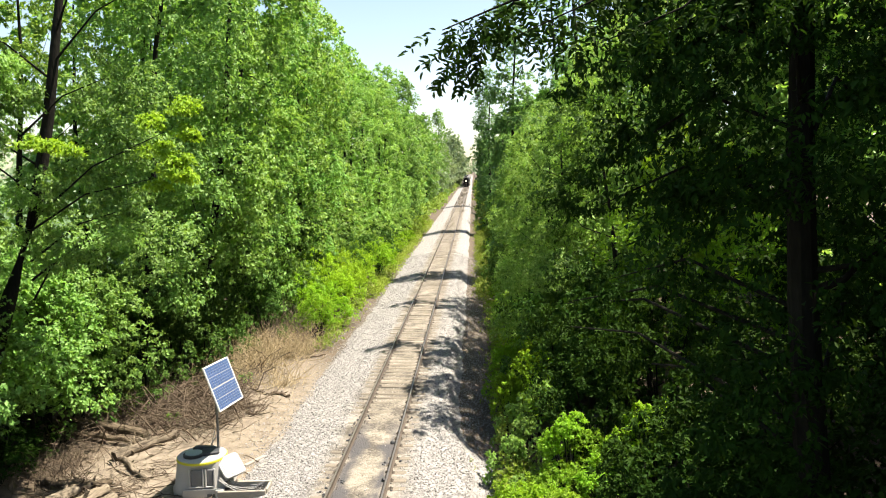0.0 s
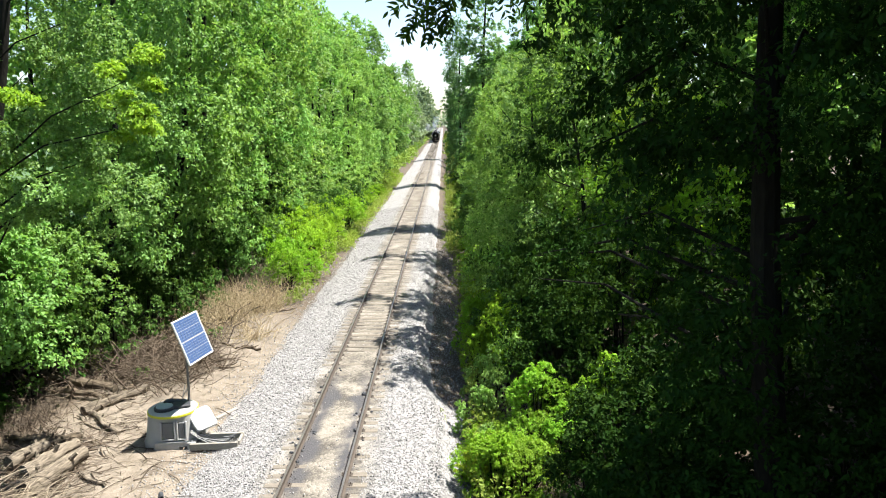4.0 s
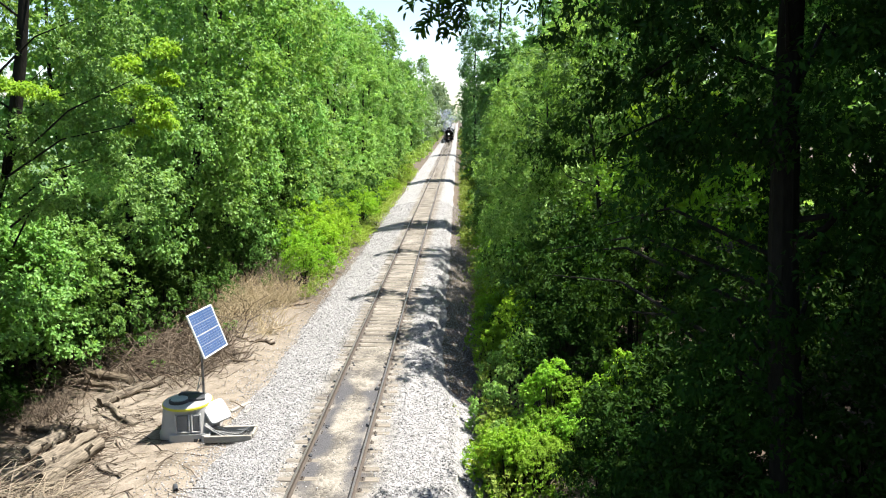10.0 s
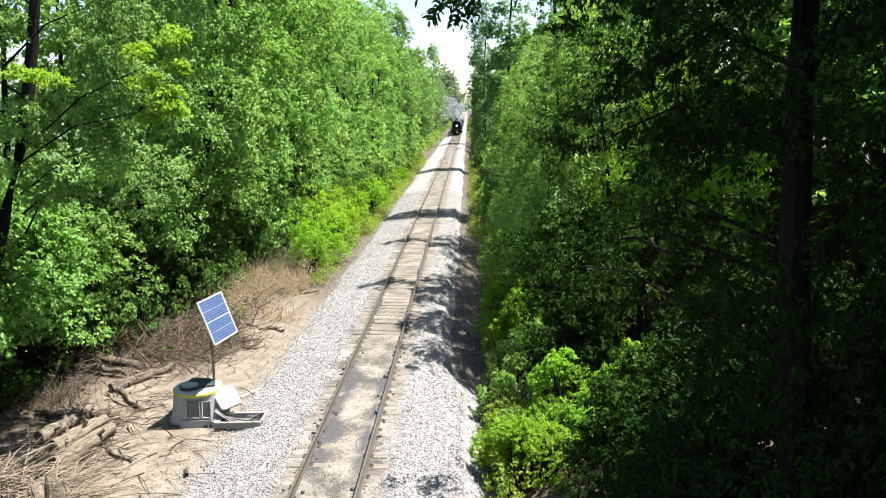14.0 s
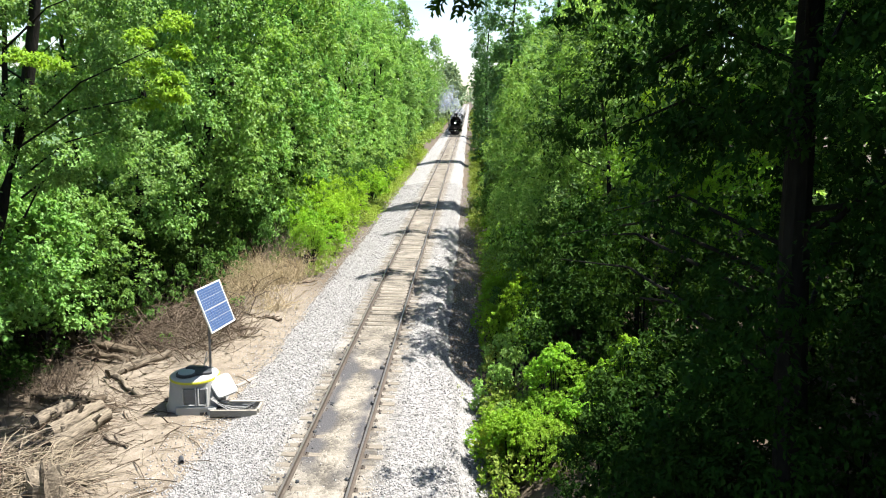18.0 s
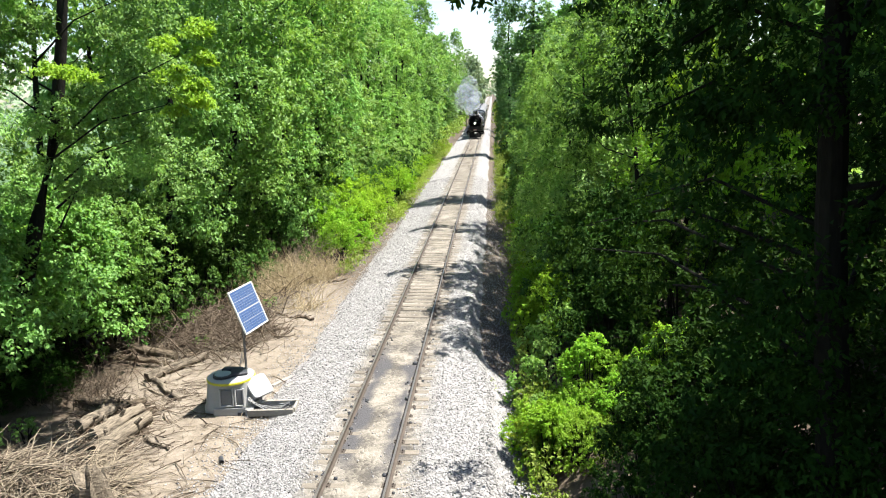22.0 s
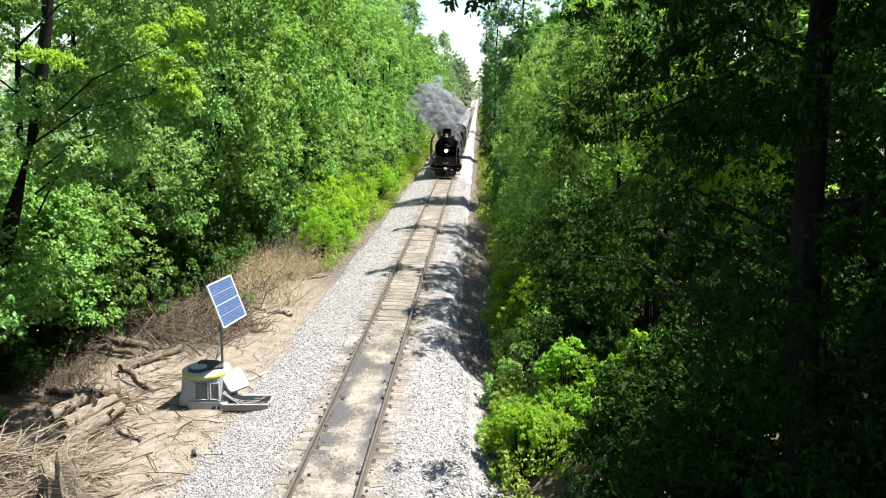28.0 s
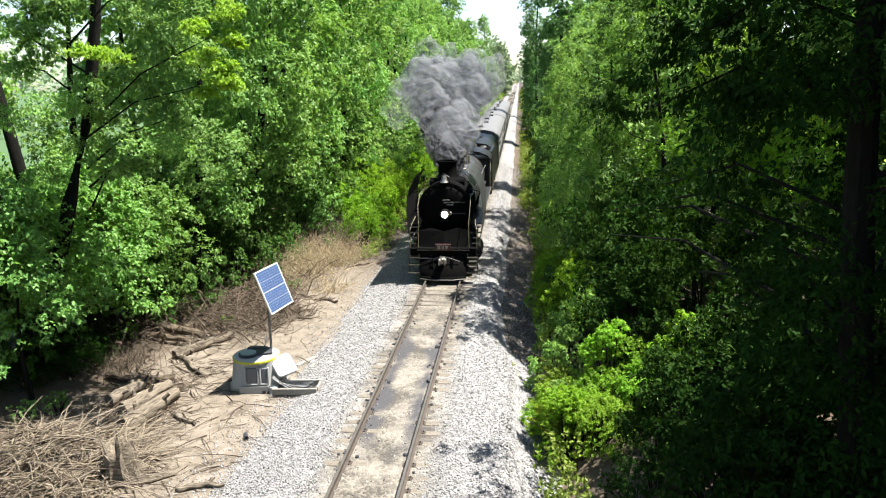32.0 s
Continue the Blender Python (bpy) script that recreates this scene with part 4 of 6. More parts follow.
def locust(group):
    """Leaning dark trunk with thin limbs and feathery yellow-green sprays."""
    t = thing("tree", pose(-12.6, 19.6, bed(-12.6, 19.6)), "leaning dark-trunked tree with feathery yellow-green sprays", "tree", group)
    path = [(0, 0, -0.4), (0.8, -0.1, 1.6), (1.8, -0.4, 3.7), (2.6, -0.6, 5.6), (3.6, -0.6, 8.2), (4.15, -0.6, 10.6), (4.7, -0.5, 14.0), (5.2, -0.3, 17.0)]
    part("trunk", Shape().tube(path, [0.30, 0.25, 0.225, 0.205, 0.18, 0.15, 0.10, 0.05], 10), BARK, t, "dark bare leaning trunk", True)
    second = [(-0.9, 1.0, -0.4), (-0.6, 1.1, 3.0), (-0.2, 1.3, 6.0), (-0.7, 1.4, 9.4), (-0.9, 1.4, 14)]
    part("second_trunk", Shape().tube(second, [0.28, 0.24, 0.2, 0.16, 0.08], 10), BARK, t, "dark bare trunk", True)
    rng = np.random.default_rng(77)
    tips = [(5.1, -2.4, 9.75), (5.75, -2.4, 9.65), (8.4, -2.4, 10.55), (8.15, -2.4, 10.0), (7.95, -2.4, 9.5), (8.15, -2.4, 9.1), (7.75, -2.4, 8.85), (8.75, -2.4, 10.35), (3.9, -2.0, 11.9),
            (7.0, -0.6, 14.0), (6.4, -2.4, 7.6), (3.6, -2.2, 8.6), (2.2, -2.0, 9.6), (3.4, -2.0, 11.5), (1.6, -1.6, 12.4), (6.0, -1.2, 14.5), (3.6, -1.2, 15.0), (8.2, -1.0, 14.6), (5.0, -1.0, 17.0), (2.2, -1.0, 6.6), (7.0, -0.8, 16.2),
            (1.4, -2.0, 10.6), (2.6, -2.2, 10.5), (0.8, -2.0, 9.2), (2.9, -2.2, 12.6), (1.8, -2.2, 8.3)]
    for i, p in enumerate(tips):
        if i % 3:
            continue
        z0 = min(16.0, max(7.4, p[2] - 1.0 - 0.25 * abs(p[0] - 3)))
        a = Vector((float(np.interp(z0, [q[2] for q in path], [q[0] for q in path])), -0.6, z0))
        e = Vector(p)
        m1 = a.lerp(e, 0.5) + Vector((0, 0, 0.35))
        part("limb", Shape().tube([a, m1, e], [0.035, 0.022, 0.008], 6), BARK, t, "", True)
    tips = np.array(tips)
    over = np.array([(2.6 + 4.6 * rng.random(), -1.7 + 2.4 * rng.random(), 6.2 + 5.6 * rng.random()) for _ in range(30)])
    c, q = spray_cloud(rng, over, unit(np.tile([0.6, -0.6, 0.1], (30, 1))), rng.uniform(0.5, 0.9, 30), 9, 20000, 0.4)
    v, f = leaf_arrays(rng, c, q, 0.12, 0.06, 0.3, 1.4)
    part("foliage", triangles("foliage", v, f, LEAF_ASH), LEAF_ASH, t, "darker green upper foliage")
    for p in over[::6]:
        part("limb", Shape().tube([(3.3, -0.6, p[2] - 1.5), tuple((np.array((3.3, -0.6, p[2] - 1.5)) + p) / 2 + np.array((0, 0, 0.3))), tuple(p)], [0.035, 0.02, 0.008], 6), BARK, t, "", True)
    lime = np.concatenate([tips[:2], tips[:2] + np.array([-0.5, 0.1, 0.12]), np.stack([rng.uniform(7.6, 8.8, 13), rng.uniform(-2.9, -1.9, 13), np.linspace(8.75, 10.75, 13)], 1)])
    for at, mat_, lab, much, size in ((lime, LEAF_LIME, "bright yellow-green feathery foliage", 6500, 0.36), (tips[8:], LEAF_MAPLE, "green feathery foliage", 17000, 0.8)):
        k = len(at)
        c, q = spray_cloud(rng, at, unit(np.tile([1.0, -0.5, 0.0], (k, 1))), rng.uniform(0.7, 1.25, k) * size, 11, much, -0.15, 12, 0.3)
        v, f = leaf_arrays(rng, c, q, 0.12, 0.048, 0.3, 1.2)
        part("foliage", triangles("foliage", v, f, mat_), mat_, t, lab)


def build_bushes():
    rng = random.Random(21)
    sumac = [shrub_meshes(51, 1.5, 2.6, 5600, 0.145, LEAF_SUMAC, wide=0.36), shrub_meshes(52, 1.7, 2.9, 5600, 0.13, LEAF_SUMAC, wide=0.36)]
    dark = [shrub_meshes(53, 1.8, 3.4, 5500, 0.14, LEAF_SHADE_MID), shrub_meshes(54, 1.9, 3.8, 5500, 0.145, LEAF_SHADE_MID)]
    shade = [shrub_meshes(55, 1.7, 3.0, 4500, 0.13, LEAF_SHADE_DEEP), shrub_meshes(56, 1.9, 3.4, 4500, 0.13, LEAF_SHADE_DEEP)]
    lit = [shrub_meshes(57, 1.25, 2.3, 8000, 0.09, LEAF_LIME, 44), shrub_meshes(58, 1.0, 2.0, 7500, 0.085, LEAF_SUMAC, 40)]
    weed = [shrub_meshes(59, 1.2, 1.6, 2200, 0.17, LEAF_WEED), shrub_meshes(60, 1.3, 1.8, 2200, 0.18, LEAF_SUMAC)]
    plain_bush = [shrub_meshes(61, 1.8, 3.4, 2400, 0.22, LEAF_SHADE_MID), shrub_meshes(62, 1.9, 3.8, 2400, 0.23, LEAF_MAPLE)]
    # bright thicket beside the ballast
    lab = "bright green leafy thicket bush beside the ballast"
    for x, y, s in ((-5.9, 39.2, 0.8), (-5.6, 38.0, 0.85), (-7.0, 40.6, 1.15), (-5.9, 41.0, 1.1), (-6.6, 43.6, 1.25), (-5.6, 45.5, 0.95), (-6.4, 48.2, 1.15), (-5.6, 50.5, 0.9), (-6.3, 53.2, 1.1)):
        shrub(sumac[rng.randrange(2)], x, y, rng.uniform(0, 360), s, lab, "bushes left of the line", tall=rng.uniform(0.9, 1.15))
    y = 56.0
    while y < 120:
        shrub((sumac + weed if y < 64 else weed + weed)[rng.randrange(4)], -5.3 + rng.uniform(-0.4, 0.3), y, rng.uniform(0, 360), rng.uniform(0.8, 1.15), "weedy green bush on the verge", "bushes left of the line")
        shrub((dark if y < 62 else plain_bush)[rng.randrange(2)], -6.9 + rng.uniform(-0.5, 0.4), y + 1.2, rng.uniform(0, 360), rng.uniform(0.8, 1.1), "dense green bush under the trees", "bushes left of the line")
        y += rng.uniform(2.6, 3.6)
    # undergrowth behind the clearing; its dark hollows are painted by the dim leaf colour
    for x, y, s in ((-13.2, 18.4, 1.2), (-13.0, 21.6, 1.25), (-13.4, 24.4, 1.3), (-12.4, 27.0, 1.25), (-12.0, 29.6, 1.3), (-11.0, 31.8, 1.2), (-10.3, 34.2, 1.25), (-9.2, 36.2, 1.2), (-8.4, 38.6, 1.2),
                    (-11.4, 25.4, 0.8), (-10.6, 27.4, 1.15), (-10.0, 29.4, 1.1), (-9.5, 31.2, 1.0), (-9.0, 33.2, 0.7), (-12.3, 23.6, 0.9), (-8.0, 36.0, 0.7), (-11.2, 30.6, 1.0), (-12.8, 20.2, 0.8),
                    (-15.0, 16.4, 1.4), (-11.8, 22.9, 1.1), (-8.6, 42.0, 1.2), (-8.4, 46.0, 1.2), (-8.4, 50.5, 1.2)):
        shrub(dark[rng.randrange(2)], x, y, rng.uniform(0, 360), s, "dense green bush behind the sandy clearing", "bushes left of the line", tall=rng.uniform(1.0, 1.5))
    # Near-black bushes added to paint the deep shade under the low trees.
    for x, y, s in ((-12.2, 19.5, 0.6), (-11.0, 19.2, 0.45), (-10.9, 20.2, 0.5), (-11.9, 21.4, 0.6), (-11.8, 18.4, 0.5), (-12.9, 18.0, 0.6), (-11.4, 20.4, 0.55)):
        shrub(shade[rng.randrange(2)], x, y, rng.uniform(0, 360), s, "low near-black growth standing in for shade under the low trees", "bushes left of the line", tall=0.6)
    # right side: bushes whose bright leaves add to the sun, then undergrowth with shade painted dark
    lab = "yellow-green bush in a sun gap, brightened by its leaf colour"
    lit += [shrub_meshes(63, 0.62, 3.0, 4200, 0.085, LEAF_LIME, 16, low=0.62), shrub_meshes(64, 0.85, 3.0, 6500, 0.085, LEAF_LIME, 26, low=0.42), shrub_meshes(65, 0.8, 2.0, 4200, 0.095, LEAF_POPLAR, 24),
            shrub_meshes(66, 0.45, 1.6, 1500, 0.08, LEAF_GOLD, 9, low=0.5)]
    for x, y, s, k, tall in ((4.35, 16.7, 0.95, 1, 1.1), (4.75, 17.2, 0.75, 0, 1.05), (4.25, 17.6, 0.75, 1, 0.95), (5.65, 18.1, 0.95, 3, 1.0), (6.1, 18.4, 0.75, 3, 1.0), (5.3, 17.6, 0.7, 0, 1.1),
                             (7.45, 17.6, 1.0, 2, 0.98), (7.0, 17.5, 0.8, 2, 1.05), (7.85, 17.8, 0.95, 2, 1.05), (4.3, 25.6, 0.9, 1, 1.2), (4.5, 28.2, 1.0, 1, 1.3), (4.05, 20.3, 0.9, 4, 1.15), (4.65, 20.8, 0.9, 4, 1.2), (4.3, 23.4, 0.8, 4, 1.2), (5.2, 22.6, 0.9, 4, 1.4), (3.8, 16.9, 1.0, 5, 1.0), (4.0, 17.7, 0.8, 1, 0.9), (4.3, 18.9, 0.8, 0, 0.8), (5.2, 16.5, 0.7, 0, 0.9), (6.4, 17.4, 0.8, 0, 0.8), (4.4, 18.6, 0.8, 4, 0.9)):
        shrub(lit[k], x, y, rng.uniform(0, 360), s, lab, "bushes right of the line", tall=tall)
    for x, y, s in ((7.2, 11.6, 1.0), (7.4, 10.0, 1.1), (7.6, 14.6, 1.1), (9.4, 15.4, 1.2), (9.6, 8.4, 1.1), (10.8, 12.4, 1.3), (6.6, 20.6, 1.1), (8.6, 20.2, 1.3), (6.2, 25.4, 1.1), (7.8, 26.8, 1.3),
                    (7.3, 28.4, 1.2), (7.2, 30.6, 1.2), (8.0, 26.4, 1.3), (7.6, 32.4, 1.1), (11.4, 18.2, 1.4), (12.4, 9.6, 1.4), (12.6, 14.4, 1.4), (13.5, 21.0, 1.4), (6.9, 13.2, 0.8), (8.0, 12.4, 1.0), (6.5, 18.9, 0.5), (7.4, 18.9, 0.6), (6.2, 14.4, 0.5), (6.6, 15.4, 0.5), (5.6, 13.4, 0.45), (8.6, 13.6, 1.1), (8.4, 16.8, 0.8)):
        shrub((shade if y < 25 else dark)[rng.randrange(2)], x, y, rng.uniform(0, 360), s, "undergrowth bush with shade painted into its dark leaves", "bushes right of the line", tall=rng.uniform(0.9, 1.3))
    y = 24.6
    while y < 120:
        # Nearer foot bushes take brighter leaves to look sunlit.
        shrub((sumac if y < 34 else dark[:1] + sumac[:1] if y < 50 else plain_bush if y < 64 else weed)[rng.randrange(2)], 5.0 + rng.uniform(-0.2, 0.3), y, rng.uniform(0, 360), rng.uniform(0.6, 0.85), "green bush at the foot of the trees", "bushes right of the line", tall=rng.uniform(0.9, 1.3))
        if y > 57:
            shrub(plain_bush[rng.randrange(2)], 7.2 + rng.uniform(-0.3, 0.4), y + 1.0, rng.uniform(0, 360), rng.uniform(0.9, 1.3), "green bush at the foot of the trees", "bushes right of the line", tall=rng.uniform(0.9, 1.3))
        y += rng.uniform(2.2, 3.2)
    # low weeds along both ballast edges
    g = np.random.default_rng(9)
    for x0, y0, name in ((-4.75, 35.0, "edge_weeds"), (4.15, 12.5, "edge_growth"), (-4.15, 50.0, "ballast_weeds"), (3.75, 50.0, "verge_weeds")):
        k = 900
        yy = y0 + (120 - y0) * g.random(k) ** 1.3
        c = np.stack([x0 + g.normal(0, 0.22, k), yy, -0.55 + 0.35 * g.random(k)], 1)
        cc, oo = spray_cloud(g, c, np.tile([0.0, -0.5, 0.8], (k, 1)), np.full(k, 0.42), 3, 16000, 0.7)
        v, f = leaf_arrays(g, cc, unit(oo), 0.14, 0.06, -0.2, 0.8)
        tagged(new(name, triangles(name, v, f, LEAF_WEED)), "low weeds along the ballast edge", "weeds", kind="stuff")
    # far verge growth, past counting
    for side, name in ((-5.6, "far_verge_growth"), (4.9, "far_verge_scrub")):
        k = 420
        yy = g.uniform(118, 420, k)
        c = np.stack([side + g.normal(0, 0.5, k), yy, g.uniform(-0.3, 1.6, k)], 1)
        cc, oo = spray_cloud(g, c, np.tile([0.0, -1.0, 0.2], (k, 1)), np.full(k, 0.9), 4, 12000, 0.6)
        v, f = leaf_arrays(g, cc, unit(oo), 0.45, 0.25)
        tagged(new(name, triangles(name, v, f, LEAF_WEED)), "weedy green growth along the far verge", "undergrowth", kind="stuff")
    # woods past the last single trees, closing the view; haze is in their leaf colour
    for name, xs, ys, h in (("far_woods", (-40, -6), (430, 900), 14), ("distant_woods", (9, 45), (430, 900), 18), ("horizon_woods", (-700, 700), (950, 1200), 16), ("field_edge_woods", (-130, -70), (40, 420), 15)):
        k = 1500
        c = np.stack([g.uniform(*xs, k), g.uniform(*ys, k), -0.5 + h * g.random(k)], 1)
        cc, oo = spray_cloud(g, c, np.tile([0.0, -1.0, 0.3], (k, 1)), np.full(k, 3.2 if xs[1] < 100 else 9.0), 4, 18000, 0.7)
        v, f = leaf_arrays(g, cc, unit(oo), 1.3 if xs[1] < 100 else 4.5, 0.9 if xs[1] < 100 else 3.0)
        tagged(new(name, triangles(name, v, f, LEAF_FAR)), "far woods with haze painted into their pale green leaves", "woods", kind="stuff")


build_trees()
low_trees()
build_bushes()

# ---- the train ----
BLACK = surface("sooty black enamel", (0.003, 0.003, 0.0035), (0.010, 0.010, 0.010), 0.42, 2.5, 30.0, 0.12, 0.0, gloss=0.35)
DULL = surface("dull graphite smokebox", (0.0012, 0.0012, 0.0013), (0.004, 0.004, 0.004), 0.75, 3.0, 40.0, 0.2, 0.0, gloss=0.05)
JACKET = surface("grey boiler jacket", (0.02, 0.021, 0.023), (0.07, 0.072, 0.075), 0.35, 2.0, 25.0, 0.15, 0.3)
STEEL = surface("worn steel", (0.16, 0.15, 0.14), (0.42, 0.40, 0.37), 0.4, 5.0, 40.0, 0.2, 0.8)
BRASS = surface("aged brass", (0.35, 0.22, 0.07), (0.62, 0.44, 0.18), 0.35, 5.0, 40.0, 0.1, 0.9)
CREAM = surface("cream step edge paint", (0.07, 0.062, 0.038), (0.16, 0.145, 0.095), 0.6, 6.0, 40.0, 0.1)
REDPAINT = surface("dull red plate paint", (0.035, 0.008, 0.007), (0.085, 0.018, 0.014), 0.6, 6.0, 40.0, 0.1)
PALE = surface("faded lettering paint", (0.10, 0.092, 0.088), (0.24, 0.225, 0.21), 0.7, 8.0, 40.0, 0.1)
LAMP = plain("lit headlight", (1.0, 0.90, 0.68), 0.3, 0, 4.0)
COACH = surface("dark coach paint", (0.010, 0.012, 0.014), (0.035, 0.038, 0.042), 0.4, 2.0, 20.0, 0.1)
ROOF = surface("grey coach roof", (0.075, 0.075, 0.078), (0.15, 0.15, 0.153), 0.6, 1.2, 20.0, 0.2)
GLASS = plain("dark window glass", (0.02, 0.025, 0.03), 0.08)
COAL = surface("coal", (0.006, 0.006, 0.006), (0.03, 0.03, 0.03), 0.5, 6.0, 12.0, 1.0, depth=0.08)
ALONG = Matrix.Rotation(radians(-90), 4, "X")      # turns a lathe's axis to +y
TRAIN_ROWS = [(0.0, 322.0), (4.0, 289.5), (9.0, 250.0), (13.0, 214.5), (19.0, 158.0), (23.0, 121.5), (28.0, 72.2), (30.0, 51.6), (32.0, 28.9)]


def ring(y, z, profile, n=32, x=0.0):
    return Shape().lathe(profile, Matrix.Translation((x, y, z)) @ ALONG, n)


def wheelset(radius, name, parent, y, spokes=14):
    s = Shape()
    for x in (-0.735, 0.735):
        m = Matrix.Translation((x, 0, 0)) @ Matrix.Rotation(radians(90), 4, "Y")
        out = 1 if x > 0 else -1
        s.lathe([(radius - 0.09, -0.06), (radius, -0.06), (radius, 0.06), (radius + (0.03 if out < 0 else 0), 0.062), (radius - 0.09, 0.065)], m, 36)
        s.lathe([(0.20, -0.08), (0.20, 0.08)], m, 16)
        if spokes:
            for k in range(spokes):
                w = 2 * math.pi * k / spokes
                s.tube([(x, 0.16 * math.cos(w), 0.16 * math.sin(w)), (x, (radius - 0.06) * math.cos(w), (radius - 0.06) * math.sin(w))], [0.045, 0.032], 6)
            w = 0.6 if x > 0 else 2.17
            s.box((x, -0.42 * math.cos(w), -0.42 * math.sin(w)), (0.09, 0.55, 0.55), Matrix.Rotation(w, 4, "X"), 0.08)
        else:
            s.lathe([(radius - 0.06, -0.02), (radius - 0.06, 0.02)], m, 24)
    s.tube([(-0.8, 0, 0), (0.8, 0, 0)], 0.10, 10)
    return part(name, s, DULL, parent, "black spoked driving wheels" if spokes else "", True, pose(0, y, radius))


def truck(parent, y, name="truck", gauge=0.42, axles=(-1.1, 1.1)):
    s = Shape()
    for x in (-1.02, 1.02):
        s.box((x, 0, 0.52), (0.12, axles[-1] - axles[0] + 0.9, 0.2), cut=0.04)
        for a in axles:
            s.box((x, a, 0.45), (0.2, 0.34, 0.36), cut=0.05)
        for k in (-0.2, 0.0, 0.2):
            s.tube([(x, k, 0.28), (x, k, 0.7)], 0.08, 8)
    s.box((0, 0, 0.6), (2.0, 0.4, 0.2), cut=0.04)
    t = part(name, s, DULL, parent, at=pose(0, y, 0))
    for a in axles:
        wheelset(gauge, "wheelset", t, a, 0)
    return t


def build_locomotive():
    e = thing("steam_locomotive", pose(TRACK_X, 322, 0), "large black steam locomotive with lit headlight hauling coaches", "locomotive")
    # pilot, beam and coupler
    s = Shape()
    n = 15
    for j, (z, y, w) in enumerate(((0.13, 0.06, 0.98), (0.35, 0.12, 1.03), (0.62, 0.30, 1.08), (0.95, 0.56, 1.10))):
        for k in range(n):
            u = -1 + 2 * k / (n - 1)
            s.v.append((u * w, y + 0.24 * u * u, z))
    s.f += [(j * n + k, j * n + k + 1, j * n + n + k + 1, j * n + n + k) for j in range(3) for k in range(n - 1)]
    s.tube([(-1.0, 0.30, 0.12), (-0.45, 0.08, 0.12), (0.45, 0.08, 0.12), (1.0, 0.30, 0.12)], 0.05, 8)
    s.box((0, 0.66, 0.60), (2.2, 0.06, 0.75), cut=0.02)
    part("pilot", s, DULL, e, "smooth black pilot plate", True)
    part("pilot_lip", Shape().tube([(-1.02, 0.24, 0.06), (-0.45, 0.02, 0.06), (0.45, 0.02, 0.06), (1.02, 0.24, 0.06)], 0.022, 8), STEEL, e, "worn steel edge")
    part("pilot_beam", Shape().box((0, 0.76, 1.12), (2.9, 0.26, 0.26), cut=0.03), DULL, e)
    part("beam_edge", Shape().box((0, 0.62, 1.255), (2.3, 0.012, 0.022), cut=0.003), STEEL, e, "worn pale beam edge")
    part("front_deck", Shape().box((0, 1.35, 1.30), (2.9, 1.5, 0.07), cut=0.02), DULL, e)
    s = Shape().box((0, 0.30, 0.88), (0.30, 0.5, 0.26), cut=0.06).box((-0.10, 0.0, 0.88), (0.12, 0.3, 0.3), cut=0.05).box((0.12, 0.03, 0.88), (0.14, 0.22, 0.3), cut=0.05)
    part("coupler", s, STEEL, e, "worn steel knuckle coupler", True)
    s = Shape()
    for x in (-0.42, 0.42):
        s.tube([(x, 0.5, 1.0), (x * 1.05, 0.34, 0.85), (x * 1.0, 0.28, 0.55), (x * 0.8, 0.22, 0.38), (x * 0.5, 0.2, 0.42)], 0.032, 8)
    part("air_hose", s, DULL, e, "", True)
    part("uncoupling_lever", Shape().tube([(-1.3, 0.5, 0.92), (-0.3, 0.45, 0.92), (-0.1, 0.40, 1.03), (0.25, 0.36, 0.98), (0.75, 0.42, 0.78)], 0.018, 6), JACKET, e)
    for x in (-1.28, 1.28):
        st = Shape()
        for z, y in ((0.30, 0.42), (0.62, 0.55), (0.94, 0.62)):
            st.box((x, y, z), (0.46, 0.26, 0.05), cut=0.012)
        for dx in (-0.21, 0.21):
            st.box((x + dx, 0.56, 0.66), (0.035, 0.10, 0.85), cut=0.01)
        steps = part("boarding_steps", st, BLACK, e)
        for z, y in ((0.30, 0.283), (0.62, 0.413), (0.94, 0.483)):
            part("step_edge", Shape().box((x, y, z), (0.46, 0.014, 0.045), cut=0.003), CREAM, steps, "cream-painted step edge")
    # plates
    plate = part("number_plate", Shape().box((0, 0.50, 1.40), (0.66, 0.05, 0.32), cut=0.02), REDPAINT, e, "dull red plate")
    for x, w in ((-0.17, 0.12), (0.0, 0.10), (0.17, 0.12)):
        part("plate_bar", Shape().box((x, 0.468, 1.40), (w, 0.012, 0.15), cut=0.003), PALE, plate, "faded lettering bar")
    # cylinders
    for x in (-1.22, 1.22):
        c = ring(1.55, 0.98, [(0.30, -0.10), (0.42, -0.05), (0.44, 0.0), (0.44, 1.25), (0.40, 1.30), (0.30, 1.36)], 24, x)
        cyl = part("cylinder", c, BLACK, e, "", True)
        part("valve_chest", ring(1.6, 1.62, [(0.20, -0.08), (0.27, 0.0), (0.27, 1.2), (0.2, 1.25)], 18, x * 0.94), BLACK, cyl, "", True)
    # smokebox and front
    part("smokebox", ring(1.95, 2.86, [(1.19, 0.0), (1.22, 0.03), (1.22, 0.10), (1.19, 0.12), (1.19, 2.7)], 48), DULL, e, "dull black smokebox", True)
    front = part("smokebox_front", ring(1.95, 2.86, [(0.05, -0.17), (0.45, -0.155), (0.84, -0.11), (0.98, -0.05), (1.0, -0.02), (1.16, -0.015), (1.18, 0.01)], 48), DULL, e, "round dished smokebox door", True)
    for k in range(20):
        w = 2 * math.pi * k / 20
        part("door_clamp", Shape().box((1.07 * math.cos(w), 1.90, 2.86 + 1.07 * math.sin(w)), (0.07, 0.07, 0.07), Matrix.Rotation(-w, 4, "Y"), 0.015), DULL, front)
